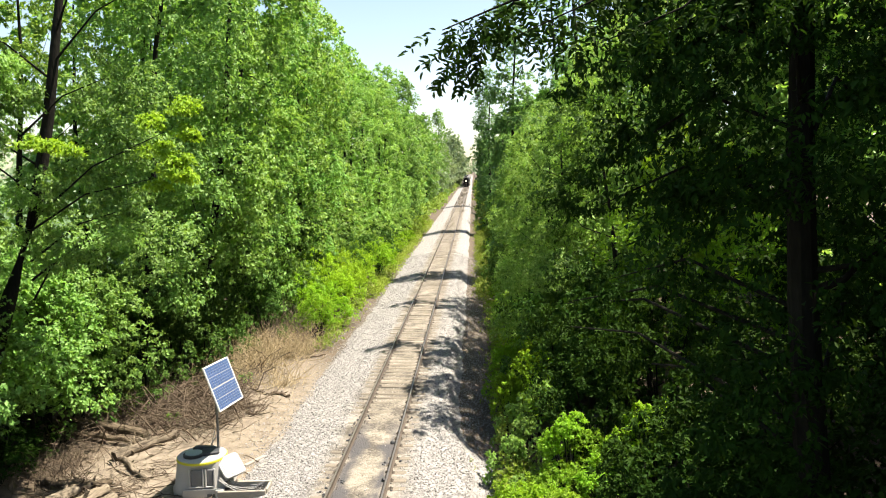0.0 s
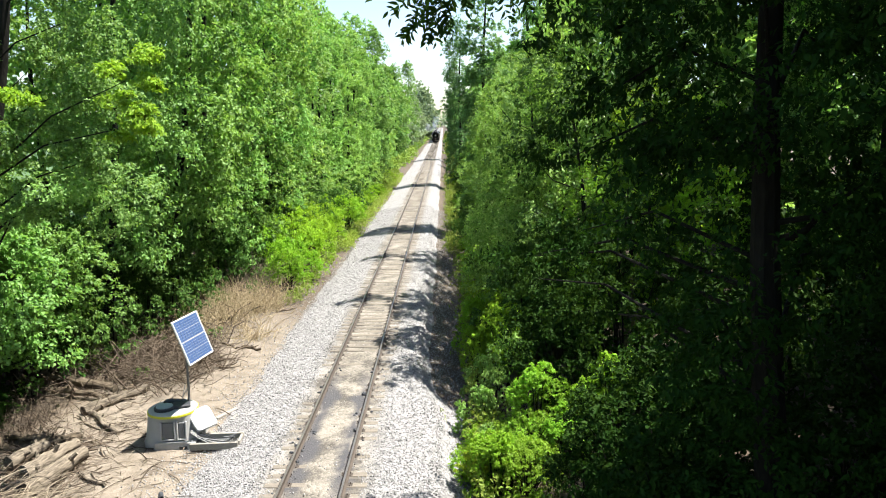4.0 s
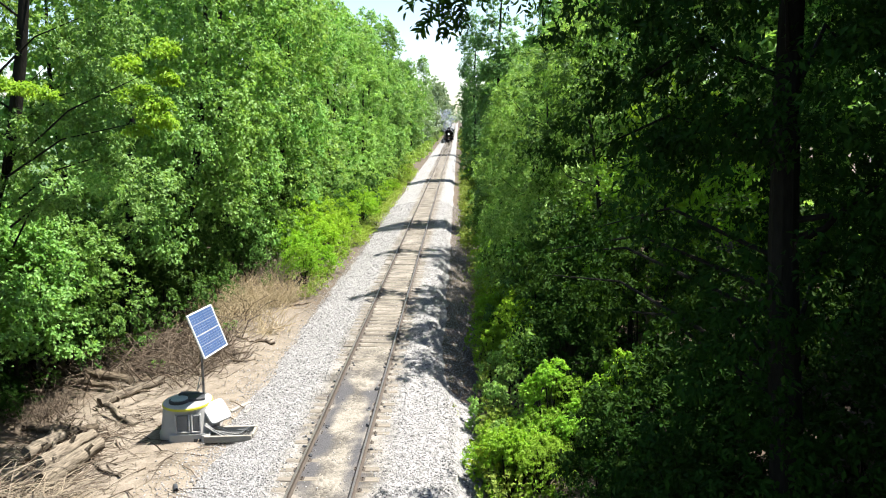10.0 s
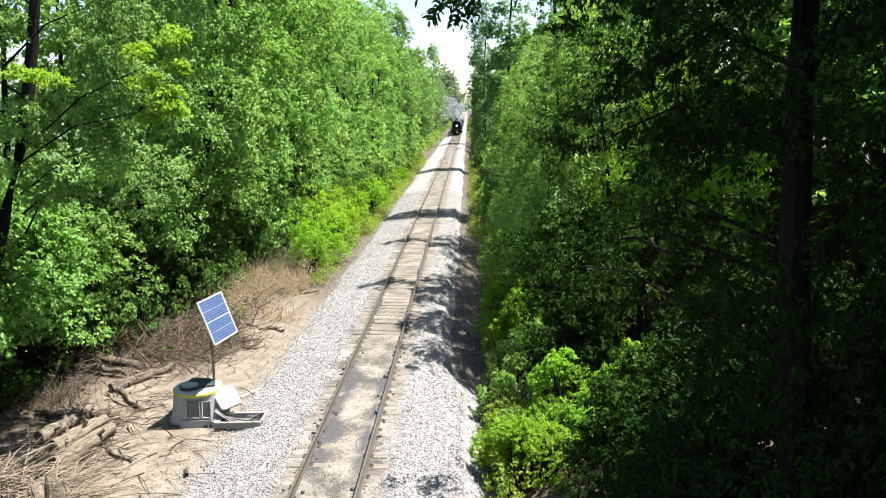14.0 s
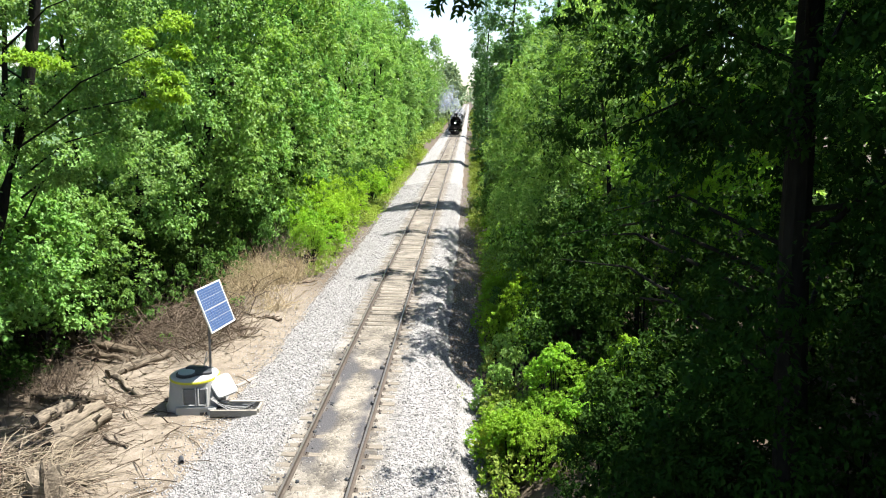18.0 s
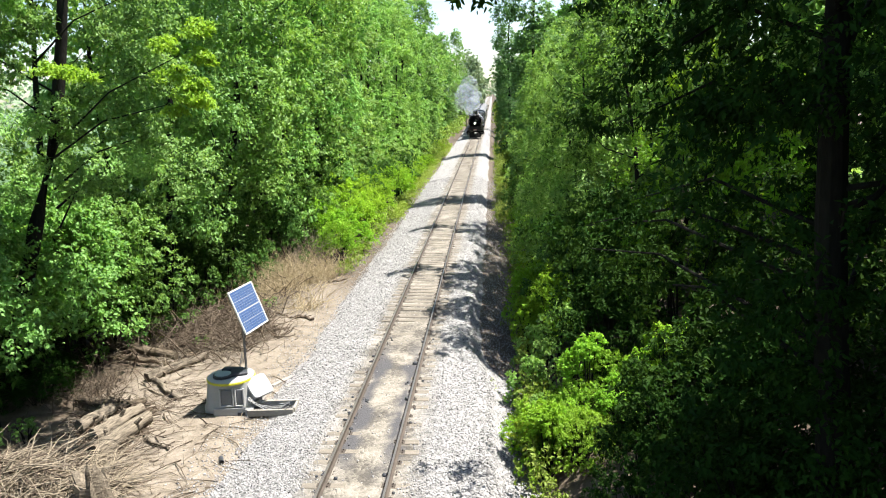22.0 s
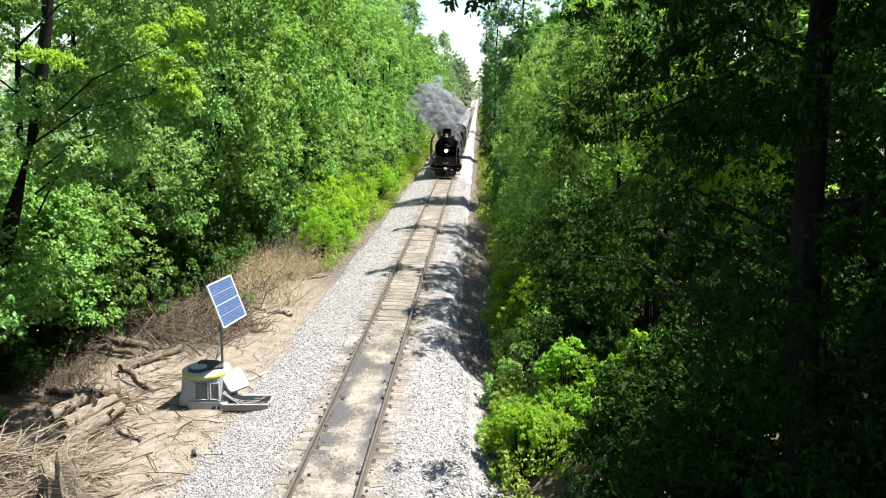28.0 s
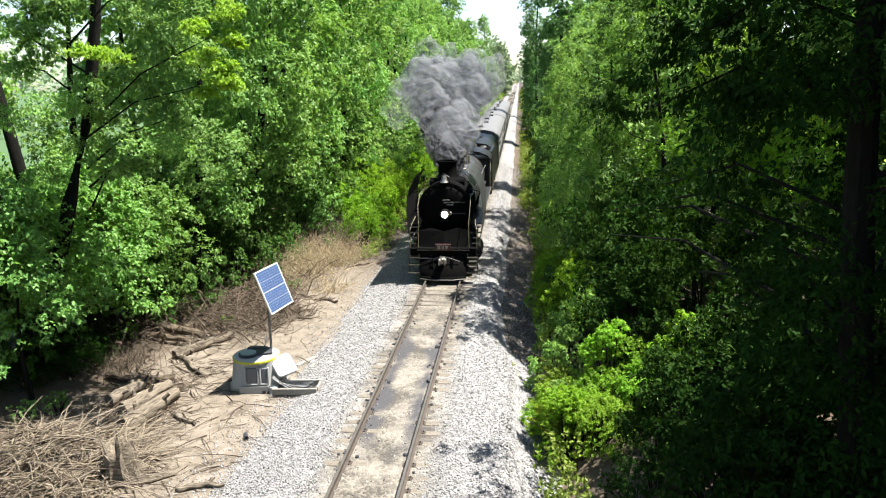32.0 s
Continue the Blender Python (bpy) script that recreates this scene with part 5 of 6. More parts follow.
    part("hinge", Shape().box((0.55, 1.80, 3.15), (0.75, 0.04, 0.06), cut=0.01).box((0.55, 1.80, 2.65), (0.75, 0.04, 0.06), cut=0.01), BLACK, front)
    for x, z, w in ((0.06, 3.26, 0.34), (0.16, 3.15, 0.44), (0.22, 3.05, 0.30)):
        part("name_bar", Shape().box((x, 1.775, z), (w, 0.012, 0.055), cut=0.003), PALE, front, "faded lettering bar")
    lamp = part("headlight", ring(1.50, 2.66, [(0.15, 0.0), (0.21, 0.0), (0.22, 0.05), (0.22, 0.26), (0.15, 0.30)], 24), BLACK, e, "round headlight housing", True)
    part("lens", ring(1.485, 2.66, [(0.02, -0.02), (0.10, -0.012), (0.155, 0.0), (0.155, 0.012)], 24), LAMP, lamp, "lit warm white lens", True)
    part("lamp_bracket", Shape().box((0.0, 1.66, 2.38), (0.3, 0.3, 0.04), cut=0.01).tube([(-0.1, 1.8, 2.2), (-0.1, 1.62, 2.38)], 0.02, 6).tube([(0.1, 1.8, 2.2), (0.1, 1.62, 2.38)], 0.02, 6), BLACK, lamp)
    part("marker_lamp", Shape().box((0.26, 1.60, 2.70), (0.12, 0.14, 0.16), cut=0.03), STEEL, e)
    bell = part("bell", Shape().lathe([(0.03, 0.30), (0.09, 0.29), (0.12, 0.2), (0.14, 0.1), (0.20, 0.0), (0.19, -0.01)], Matrix.Translation((-0.02, 1.85, 4.06)), 20), STEEL, e, "bright metal bell", True)
    part("bell_yoke", Shape().tube([(-0.26, 1.85, 3.95), (-0.26, 1.85, 4.28), (-0.02, 1.85, 4.42), (0.22, 1.85, 4.28), (0.22, 1.85, 3.95)], 0.03, 8), BLACK, bell)
    part("chimney", Shape().lathe([(0.62, -0.15), (0.50, -0.02), (0.43, 0.1), (0.42, 0.62), (0.47, 0.70), (0.47, 0.78), (0.38, 0.78), (0.36, 0.3)], Matrix.Translation((0, 3.3, 4.08)), 28), DULL, e, "flared black chimney", True)
    feed = Shape().tube([(-0.8, 3.0, 3.88), (0.8, 3.0, 3.88)], 0.22, 16)
    part("feedwater_heater", feed, DULL, e, "", True)
    for sx in (-1, 1):
        p = Shape()
        p.v = [(sx * x, y + q, z) for q in (0.0, 0.03) for x, z, y in ((0.004, 1.33, 0.82), (1.25, 1.33, 0.94), (1.12, 2.02, 1.16), (0.60, 2.12, 1.20), (0.004, 1.98, 1.10))]
        p.f = [(0, 1, 2, 3, 4), (9, 8, 7, 6, 5)] + [(k, k + 5, (k + 1) % 5 + 5, (k + 1) % 5) for k in range(5)]
        part("pump_shield", p, DULL, e, "sooty black pump shield")
    # smoke deflectors and rails at the front
    for sx in (-1, 1):
        s = Shape()
        o = [(1.58, 1.55), (1.66, 2.1), (1.70, 2.8), (1.69, 3.3), (1.56, 3.85), (1.36, 4.25), (1.24, 4.38)]
        for k in range(len(o) - 1):
            a, b2 = o[k], o[k + 1]
            y0 = 1.25
            base = len(s.v)
            for (px, pz), yy in ((a, y0 + 0.09 * k), (b2, y0 + 0.09 * (k + 1))):
                for q in (yy, yy + 3.9 - 0.16 * k):
                    s.v += [(sx * px, q, pz), (sx * (px - 0.02), q, pz)]
            i = base
            s.f += [(i, i + 2, i + 6, i + 4), (i + 1, i + 5, i + 7, i + 3), (i, i + 4, i + 5, i + 1), (i + 2, i + 3, i + 7, i + 6)]
        # Grey right plate, black left one: sun on the right painted as colour.
        part("smoke_deflector", s, BLACK if sx < 0 else JACKET, e, "curved smoke deflector plate", True)
        for z in (2.5, 3.4, 4.1):
            part("deflector_stay", Shape().tube([(sx * (1.62 if z < 4 else 1.42), 3.2, z), (sx * 1.0, 3.3, z + 0.1)], 0.022, 6), BLACK, e)
        rail = Shape().tube([(sx * 1.46, 0.72, 1.30), (sx * 1.46, 0.72, 2.15), (sx * 1.40, 0.95, 2.35), (sx * 1.34, 1.9, 2.55)], 0.020, 8)
        rail.tube([(sx * 1.12, 0.75, 1.30), (sx * 1.10, 0.85, 2.35), (sx * 1.16, 1.3, 3.1), (sx * 1.14, 1.9, 3.5)], 0.017, 8)
        part("front_handrail", rail, CREAM, e, "pale painted handrail", True)
        st = Shape()
        for k in range(4):
            st.box((sx * 1.42, 1.05 + 0.22 * k, 1.45 + 0.20 * k), (0.34, 0.2, 0.035), cut=0.008)
        part("walkway_steps", st, BLACK, e)
        # Right board is grey for the same painted sunlit side.
        part("running_board", Shape().box((sx * 1.38, 7.6, 2.12), (0.46, 11.0, 0.05), cut=0.015), JACKET if sx > 0 else BLACK, e)
        part("board_edge", Shape().box((sx * 1.618, 7.6, 2.10), (0.016, 11.0, 0.09), cut=0.004), CREAM, e, "cream edge stripe")
        hr = Shape().tube([(sx * 1.20, 2.0, 3.45), (sx * 1.24, 6, 3.45), (sx * 1.30, 12.5, 3.5)], 0.022, 6)
        for k in range(7):
            hr.tube([(sx * 1.0, 2.4 + 1.6 * k, 3.4), (sx * 1.22, 2.4 + 1.6 * k, 3.45)], 0.018, 6)
        part("boiler_handrail", hr, STEEL, e, "", True)
        pipe = Shape().tube([(sx * 1.2, 2.6, 1.9), (sx * 1.34, 4.2, 2.3), (sx * 1.26, 8.0, 2.5), (sx * 1.30, 12.0, 2.6)], 0.06, 8)
        pipe.tube([(sx * 0.5, 3.2, 3.9), (sx * 1.10, 3.9, 3.2), (sx * 1.24, 4.3, 2.2), (sx * 1.2, 3.0, 1.5)], 0.10, 10)
        part("steam_pipe", pipe, JACKET, e, "", True)
    # boiler, domes, cab
    part("boiler", ring(4.65, 2.90, [(1.12, 0.0), (1.15, 0.02), (1.16, 2.5), (1.24, 5.5), (1.24, 8.4)], 40), JACKET, e, "grey jacketed boiler", True)
    for k in range(6):
        part("boiler_band", ring(5.0 + 1.4 * k, 2.90, [(1.17 + 0.015 * k, 0), (1.19 + 0.015 * k, 0.01), (1.19 + 0.015 * k, 0.08), (1.17 + 0.015 * k, 0.09)], 40), STEEL, e, "", True)
    for y, h in ((6.3, 0.62), (8.9, 0.50)):
        part("dome", Shape().lathe([(0.62, -0.35), (0.52, -0.1), (0.48, 0.05), (0.46, h - 0.2), (0.30, h - 0.04), (0.05, h)], Matrix.Translation((0, y, 4.1)), 26), BLACK if y < 7 else JACKET, e, "rounded boiler-top dome", True)
    part("safety_valve", Shape().lathe([(0.09, 0), (0.09, 0.3), (0.05, 0.4)], Matrix.Translation((0.3, 10.6, 4.1)), 12).lathe([(0.09, 0), (0.09, 0.3), (0.05, 0.4)], Matrix.Translation((-0.3, 10.6, 4.1)), 12), BRASS, e, "", True)
    part("whistle", Shape().lathe([(0.05, 0), (0.05, 0.35), (0.02, 0.42)], Matrix.Translation((0.55, 9.6, 3.95)), 10), BRASS, e, "", True)
    part("dome_cover", Shape().box((0.42, 7.6, 4.02), (0.34, 1.5, 0.12), Matrix.Rotation(radians(20), 4, "Y"), 0.03), STEEL, e)
    part("firebox", Shape().box((0, 11.6, 1.9), (2.2, 3.0, 1.3), cut=0.1), DULL, e)
    cab = Shape().box((0, 14.2, 2.9), (3.05, 2.3, 1.85), cut=0.05)
    part("cab", cab, BLACK, e, "black cab")
    arc = [(-1.62, 3.75), (-1.45, 4.02), (-0.9, 4.25), (0, 4.36), (0.9, 4.25), (1.45, 4.02), (1.62, 3.75), (1.56, 3.72), (1.4, 3.95), (0.88, 4.18), (0, 4.29), (-0.88, 4.18), (-1.4, 3.95), (-1.56, 3.72)]
    part("cab_roof", Shape().sweep(arc, [12.9, 15.6]), BLACK, e, "", True)
    for x in (-1.53, 1.53):
        part("cab_window", Shape().box((x, 14.2, 3.2), (0.02, 0.9, 0.6)), GLASS, e)
    for x in (-1.25, 1.25):
        part("cab_front_window", Shape().box((x, 13.045, 3.35), (0.34, 0.02, 0.55)), GLASS, e)
    part("frame", Shape().box((0, 7.5, 1.05), (1.1, 13.0, 0.5), cut=0.05), DULL, e)
    drivers = [wheelset(0.88, "driving_wheels", e, y) for y in (5.2, 7.05, 8.9, 10.75)]
    truck(e, 3.5, "pilot_truck", 0.42, (0.0,))
    truck(e, 13.6, "trailing_truck", 0.5, (-0.8, 0.9))
    for x in (-1.0, 1.0):
        part("side_rod", Shape().box((x, 8.0, 0.60), (0.07, 5.9, 0.14), cut=0.03), STEEL, e, "worn steel rod")
        part("main_rod", Shape().tube([(x * 1.1, 3.1, 0.98), (x * 1.1, 8.9, 0.62)], 0.07, 8), STEEL, e)
    return e, drivers


def build_tender():
    e = thing("tender", pose(TRACK_X, 322, 0), "black coal tender coupled behind the steam locomotive", "tender")
    o = [(-1.52, 1.15), (-1.54, 3.2), (-1.42, 3.6), (-1.0, 3.95), (0, 4.1), (1.0, 3.95), (1.42, 3.6), (1.54, 3.2), (1.52, 1.15)]
    part("tank", Shape().sweep(o, [21.0, 29.9]), BLACK, e, "rounded water tank", True)
    part("coal_bunker", Shape().sweep([(-1.52, 1.15), (-1.54, 3.9), (-1.42, 3.95), (-1.3, 3.4), (1.3, 3.4), (1.42, 3.95), (1.54, 3.9), (1.52, 1.15)], [16.2, 21.0]), BLACK, e)
    rng = random.Random(4)
    c = Shape()
    for k in range(60):
        c.box((rng.uniform(-1.15, 1.15), rng.uniform(16.5, 20.7), rng.uniform(3.38, 3.85)), [rng.uniform(0.2, 0.45)] * 3, pose(0, 0, 0, rng.uniform(0, 90), rng.uniform(0, 90), 0), 0.06)
    part("coal_load", c, COAL, e, "heaped black coal")
    part("underframe", Shape().box((0, 23.0, 1.0), (2.6, 13.6, 0.3), cut=0.04), DULL, e)
    part("hatch", Shape().box((0, 26.0, 4.08), (0.9, 0.9, 0.12), cut=0.04), BLACK, e)
    for x in (-1.56, 1.56):
        part("grab_rail", Shape().tube([(x, 16.4, 1.4), (x * 1.03, 16.4, 3.3)], 0.02, 6), CREAM, e)
        part("side_stripe", Shape().box((x * 0.987, 23.0, 1.35), (0.012, 13.2, 0.05)), CREAM, e)
    truck(e, 18.3, axles=(-1.3, 0.0, 1.3))
    truck(e, 27.4, axles=(-1.3, 0.0, 1.3))
    return e


def build_coach():
    e = thing("passenger_coach", pose(TRACK_X, 322, 0), "dark passenger coach with a grey arched roof", "railway coach", "coaches of the train")
    part("body", Shape().sweep([(-1.50, 1.0), (-1.52, 3.55), (1.52, 3.55), (1.50, 1.0)], [0.3, 25.3]), COACH, e)
    o = [(-1.60, 3.55), (-1.52, 3.78), (-1.1, 4.08), (-0.5, 4.24), (0, 4.28), (0.5, 4.24), (1.1, 4.08), (1.52, 3.78), (1.60, 3.55)]
    part("roof", Shape().sweep(o, [0.15, 25.45]), ROOF, e, "grey arched roof", True)
    for k in range(4):
        part("roof_vent", Shape().box((0.1 if k % 2 else -0.1, 3.5 + 6.2 * k, 4.30), (0.42, 0.5, 0.2), cut=0.05), DULL, e)
    for x in (-1.522, 1.522):
        for k in range(10):
            w = part("window", Shape().box((x, 3.0 + 2.15 * k, 2.75), (0.02, 1.25, 0.75), cut=0.004), GLASS, e)
            part("window_frame", Shape().box((x * 1.003, 3.0 + 2.15 * k, 2.345), (0.03, 1.4, 0.05)), ROOF, w)
        part("rub_rail", Shape().box((x, 12.8, 2.1), (0.03, 24.6, 0.06)), ROOF, e)
        part("door", Shape().box((x, 1.3, 2.2), (0.025, 0.8, 2.1), cut=0.005), COACH, e)
    part("diaphragm", Shape().box((0, 0.08, 2.35), (1.1, 0.3, 2.3), cut=0.06).box((0, 25.5, 2.35), (1.1, 0.3, 2.3), cut=0.06), DULL, e)
    part("underframe", Shape().box((0, 12.8, 0.85), (2.5, 15.0, 0.4), cut=0.05), DULL, e)
    for x in (-0.9, 0.9):
        part("grab_iron", Shape().tube([(x, 0.22, 1.4), (x, 0.22, 3.2)], 0.02, 6), STEEL, e)
    truck(e, 3.2)
    truck(e, 22.4)
    return e


loco, drivers = build_locomotive()
tender = build_tender()
coaches = [build_coach()]
for _ in range(2):
    coaches.append(copy_thing(coaches[0], Matrix()))

# ---- the clearing: rail lubricator, logs and brush ----
POLY = surface("grey moulded plastic", (0.23, 0.233, 0.232), (0.33, 0.333, 0.33), 0.6, 2.0, 40.0, 0.1, spread=0.35)
POLY_DARK = surface("grey plastic with recess shade", (0.085, 0.089, 0.096), (0.135, 0.14, 0.148), 0.55, 2.0, 40.0, 0.1)
POLY_PALE = surface("pale grey plastic", (0.27, 0.275, 0.278), (0.36, 0.365, 0.37), 0.5, 2.0, 40.0, 0.1)
CAP = surface("pale blue-grey plastic", (0.20, 0.25, 0.265), (0.30, 0.36, 0.375), 0.5, 2.0, 40.0, 0.1)
RUBBER = surface("black rubber", (0.012, 0.014, 0.018), (0.04, 0.045, 0.055), 0.6, 4.0, 40.0, 0.1)
YELLOW = plain("yellow rim", (0.42, 0.41, 0.02), 0.5)
ALU = surface("aluminium frame", (0.62, 0.63, 0.65), (0.78, 0.79, 0.80), 0.4, 3.0, 60.0, 0.05, 0.3)
CELL = surface("blue silicon cells", (0.036, 0.07, 0.16), (0.058, 0.105, 0.23), 0.3, 9.0, 60.0, 0.02)
GALV = surface("dark galvanised pole", (0.10, 0.10, 0.10), (0.22, 0.22, 0.22), 0.5, 4.0, 40.0, 0.1, 0.6)
TIMBER = surface("grey sawn timber", (0.15, 0.138, 0.12), (0.33, 0.31, 0.275), 0.9, 2.0, 30.0, 0.5, stretch=(0.3, 2, 2))


def squircle(w, d, z, n=32, p=3.4):
    out = []
    for k in range(n):
        a = 2 * math.pi * k / n
        c, s = math.cos(a), math.sin(a)
        out.append((w * math.copysign(abs(c) ** (2 / p), c), d * math.copysign(abs(s) ** (2 / p), s), z))
    return out


def loft(rings):
    s = Shape()
    n = len(rings[0])
    for r in rings:
        s.v += r
    for i in range(len(rings) - 1):
        for k in range(n):
            s.f.append((i * n + k, i * n + (k + 1) % n, (i + 1) * n + (k + 1) % n, (i + 1) * n + k))
    s.f.append(tuple(reversed(range(n))))
    s.f.append(tuple((len(rings) - 1) * n + k for k in range(n)))
    return s


def build_lubricator():
    x0, y0 = -4.92, 19.45
    z0 = bed(x0, y0) - 0.02
    e = thing("rail_lubricator", pose(x0, y0, z0, 0, 0, 6) @ Matrix.Diagonal((1.06, 1.0, 0.9, 1)), "grey plastic trackside rail lubricator with yellow-rimmed lid", "trackside equipment")
    part("tub", loft([squircle(0.72, 0.60, 0.0), squircle(0.76, 0.62, 0.04), squircle(0.77, 0.63, 0.24), squircle(0.72, 0.60, 0.32), squircle(0.64, 0.55, 0.95), squircle(0.63, 0.54, 1.08)]), POLY, e, "tapered grey plastic tub", True)
    # flat panels with the recesses' shade in their dark colour, and raised surrounds, on the front
    for cx, w in ((-0.02, 0.30), (0.34, 0.17)):
        p = part("recess", Shape().box((cx, -0.595, 0.66), (w, 0.05, 0.52), Matrix.Rotation(radians(-5), 4, "X"), 0.02), POLY_DARK, e, "flat panel with a recess's shade painted in")
        part("surround", Shape().box((cx - w / 2 - 0.03, -0.60, 0.66), (0.05, 0.075, 0.58), Matrix.Rotation(radians(-5), 4, "X"), 0.015)
             .box((cx + w / 2 + 0.03, -0.60, 0.66), (0.05, 0.075, 0.58), Matrix.Rotation(radians(-5), 4, "X"), 0.015).box((cx, -0.625, 0.37), (w + 0.1, 0.075, 0.05), cut=0.015), POLY_PALE, p, "pale raised surround")
    part("skirt", Shape().box((0.12, -0.645, 0.17), (1.05, 0.05, 0.28), cut=0.02), POLY, e)
    part("foot", Shape().box((0.58, -0.60, 0.13), (0.24, 0.2, 0.30), cut=0.03), POLY, e)
    # A black block stands in for the slot's dark hollow.
    part("foot_slot", Shape().box((0.36, -0.675, 0.08), (0.20, 0.02, 0.14), cut=0.004), RUBBER, e)
    part("rim", Shape().lathe([(0.66, 1.08), (0.675, 1.09), (0.675, 1.15), (0.66, 1.16)], n=40), YELLOW, e, "yellow band under the lid", True)
    lid = part("lid", Shape().lathe([(0.655, 1.16), (0.65, 1.18), (0.55, 1.205), (0.10, 1.215)], n=40), POLY_PALE, e, "white round lid", True)
    part("cap", Shape().lathe([(0.27, 1.20), (0.28, 1.21), (0.28, 1.285), (0.25, 1.30)], Matrix.Translation((-0.18, -0.16, 0)), 28), RUBBER, lid, "black filler cap", True)
    part("cap_top", Shape().lathe([(0.225, 1.30), (0.225, 1.318), (0.20, 1.325)], Matrix.Translation((-0.18, -0.16, 0)), 28), CAP, lid, "pale blue-grey cap inset", True)
    part("control_box", Shape().box((0.24, 0.0, 1.26), (0.46, 0.42, 0.11), pose(0, 0, 0, 0, 0, 15), 0.03), RUBBER, lid)
    part("control_hood", Shape().box((0.0, 0.24, 1.27), (0.6, 0.22, 0.14), pose(0, 0, 0, 0, 0, -8), 0.04), RUBBER, lid)
    turn = Vector((0.30, -0.72, 0.62)).to_track_quat("Z", "Y").to_matrix().to_4x4() @ pose(0, 0, 0, 0, 0, 16)
    hatch = part("side_hatch", loft([squircle(0.29, 0.34, -0.07, p=6), squircle(0.31, 0.36, -0.04, p=6), squircle(0.31, 0.36, 0.03, p=6), squircle(0.285, 0.335, 0.06, p=6)]), POLY_PALE, e, "pale rounded hatch cover hanging open", True, Matrix.Translation((0.84, -0.30, 0.88)) @ turn)
    part("hatch_panel", loft([squircle(0.22, 0.26, 0.058, p=7), squircle(0.21, 0.25, 0.07, p=7)]), POLY_PALE, hatch, "", True)
    part("hatch_bay", Shape().box((0.66, 0.05, 0.50), (0.40, 0.55, 0.70), cut=0.08), POLY, e)
    pole = part("pole", Shape().tube([(0.40, 0.15, 1.0), (0.42, 0.15, 1.6), (0.44, 0.15, 3.2)], 0.035, 12), GALV, e, "dark round pole", True)
    part("antenna", Shape().tube([(0.10, 0.5, 1.1), (0.25, 0.5, 1.75)], 0.012, 6).tube([(0.05, 0.52, 1.1), (0.36, 0.56, 1.72)], 0.012, 6), POLY_PALE, e)
    # solar panel, in world places
    inv = e.matrix_basis.inverted()
    tl, tr, bl = Vector((-4.50, 18.93, 3.14)), Vector((-4.34, 20.24, 3.14)), Vector((-4.10, 18.88, 1.88))
    u, w = (tr - tl), (bl - tl)
    wide, high = u.length, w.length
    u.normalize()
    w = (w - u * w.dot(u)).normalized()
    nrm = w.cross(u)
    if nrm.x < 0:
        nrm = -nrm
    c = tl + u * wide / 2 + w * high / 2
    m = Matrix((u, w, nrm)).transposed().to_4x4()
    m.translation = c
    m = inv @ m
    panel = part("solar_panel", Shape().box((0, 0, 0), (wide, high, 0.035), cut=0.004), POLY_PALE, e, "framed blue solar panel", at=m)
    fr = Shape()
    for sx in (-1, 1):
        fr.box((sx * (wide / 2 - 0.016), 0, 0.006), (0.038, high + 0.006, 0.046), cut=0.006)
        fr.box((0, sx * (high / 2 - 0.016), 0.006), (wide - 0.07, 0.038, 0.046), cut=0.006)
    part("panel_frame", fr, ALU, panel, "bright aluminium frame")
    cw, ch = (wide - 0.09) / 9, (high - 0.13) / 16
    cell = Shape().box((0, 0, 0), (cw - 0.009, ch - 0.007, 0.006), cut=0.002).mesh("cell", CELL)
    for i in range(9):
        for j in range(16):
            gap = 0.018 if j >= 8 else 0.0
            gap += 0.012 * (j // 4)
            part("cell", cell, CELL, panel, at=pose(-wide / 2 + 0.045 + cw * (i + 0.5), -high / 2 + 0.035 + ch * (j + 0.5) + gap, 0.021))
    part("bracket", Shape().box((0, 0, 0), (0.1, 0.5, 0.06), cut=0.01), GALV, panel, at=pose(0, 0, -0.05))
    # timber tray with hoses between tub and rail
    t = thing("timber_tray", pose(-3.52, 18.9, bed(-3.5, 18.9) + 0.10, 0, 0, 4), "grey timber tray carrying hoses to the rail", "tray")
    part("front_board", Shape().box((0, -0.30, 0.09), (1.35, 0.07, 0.2), cut=0.012), TIMBER, t)
    part("back_board", Shape().box((0.05, 0.28, 0.12), (1.35, 0.07, 0.2), cut=0.012), TIMBER, t)
    part("end_board", Shape().box((0.68, 0, 0.1), (0.07, 0.50, 0.2), cut=0.012), TIMBER, t)
    # No coal here: the near-black colour gives the tray its dark inside.
    part("bottom", Shape().box((0, 0, 0.03), (1.28, 0.5, 0.03), cut=0.006), COAL, t)
    rng = random.Random(6)
    for k in range(6):
        y = -0.2 + 0.08 * k
        pts = [(-0.7, y * 0.5, 0.25 + rng.uniform(0, 0.25)), (-0.45, y, 0.15 + rng.uniform(0, 0.2)), (-0.1, y + rng.uniform(-0.1, 0.1), 0.10), (0.3, y + rng.uniform(-0.1, 0.1), 0.12), (0.55, y + rng.uniform(-0.15, 0.15), 0.20 + rng.uniform(0, 0.12))]
        part("hose", Shape().tube(pts, 0.011, 6), (POLY_PALE, RUBBER, POLY_PALE)[k % 3], t, "", True)
    # loose boards and a drain pipe
    for x, y, ln, a in ((-4.0, 21.4, 0.9, 62), (-3.55, 21.2, 0.8, 70), (-3.0, 20.5, 0.6, 15)):
        b = thing("loose_board", pose(x, y, bed(x, y) + 0.03, 0, 0, a), "short pale weathered board lying on sand", "board", "loose boards")
        part("board", Shape().box((0, 0, 0), (ln, 0.14, 0.045), cut=0.008), TIMBER, b)
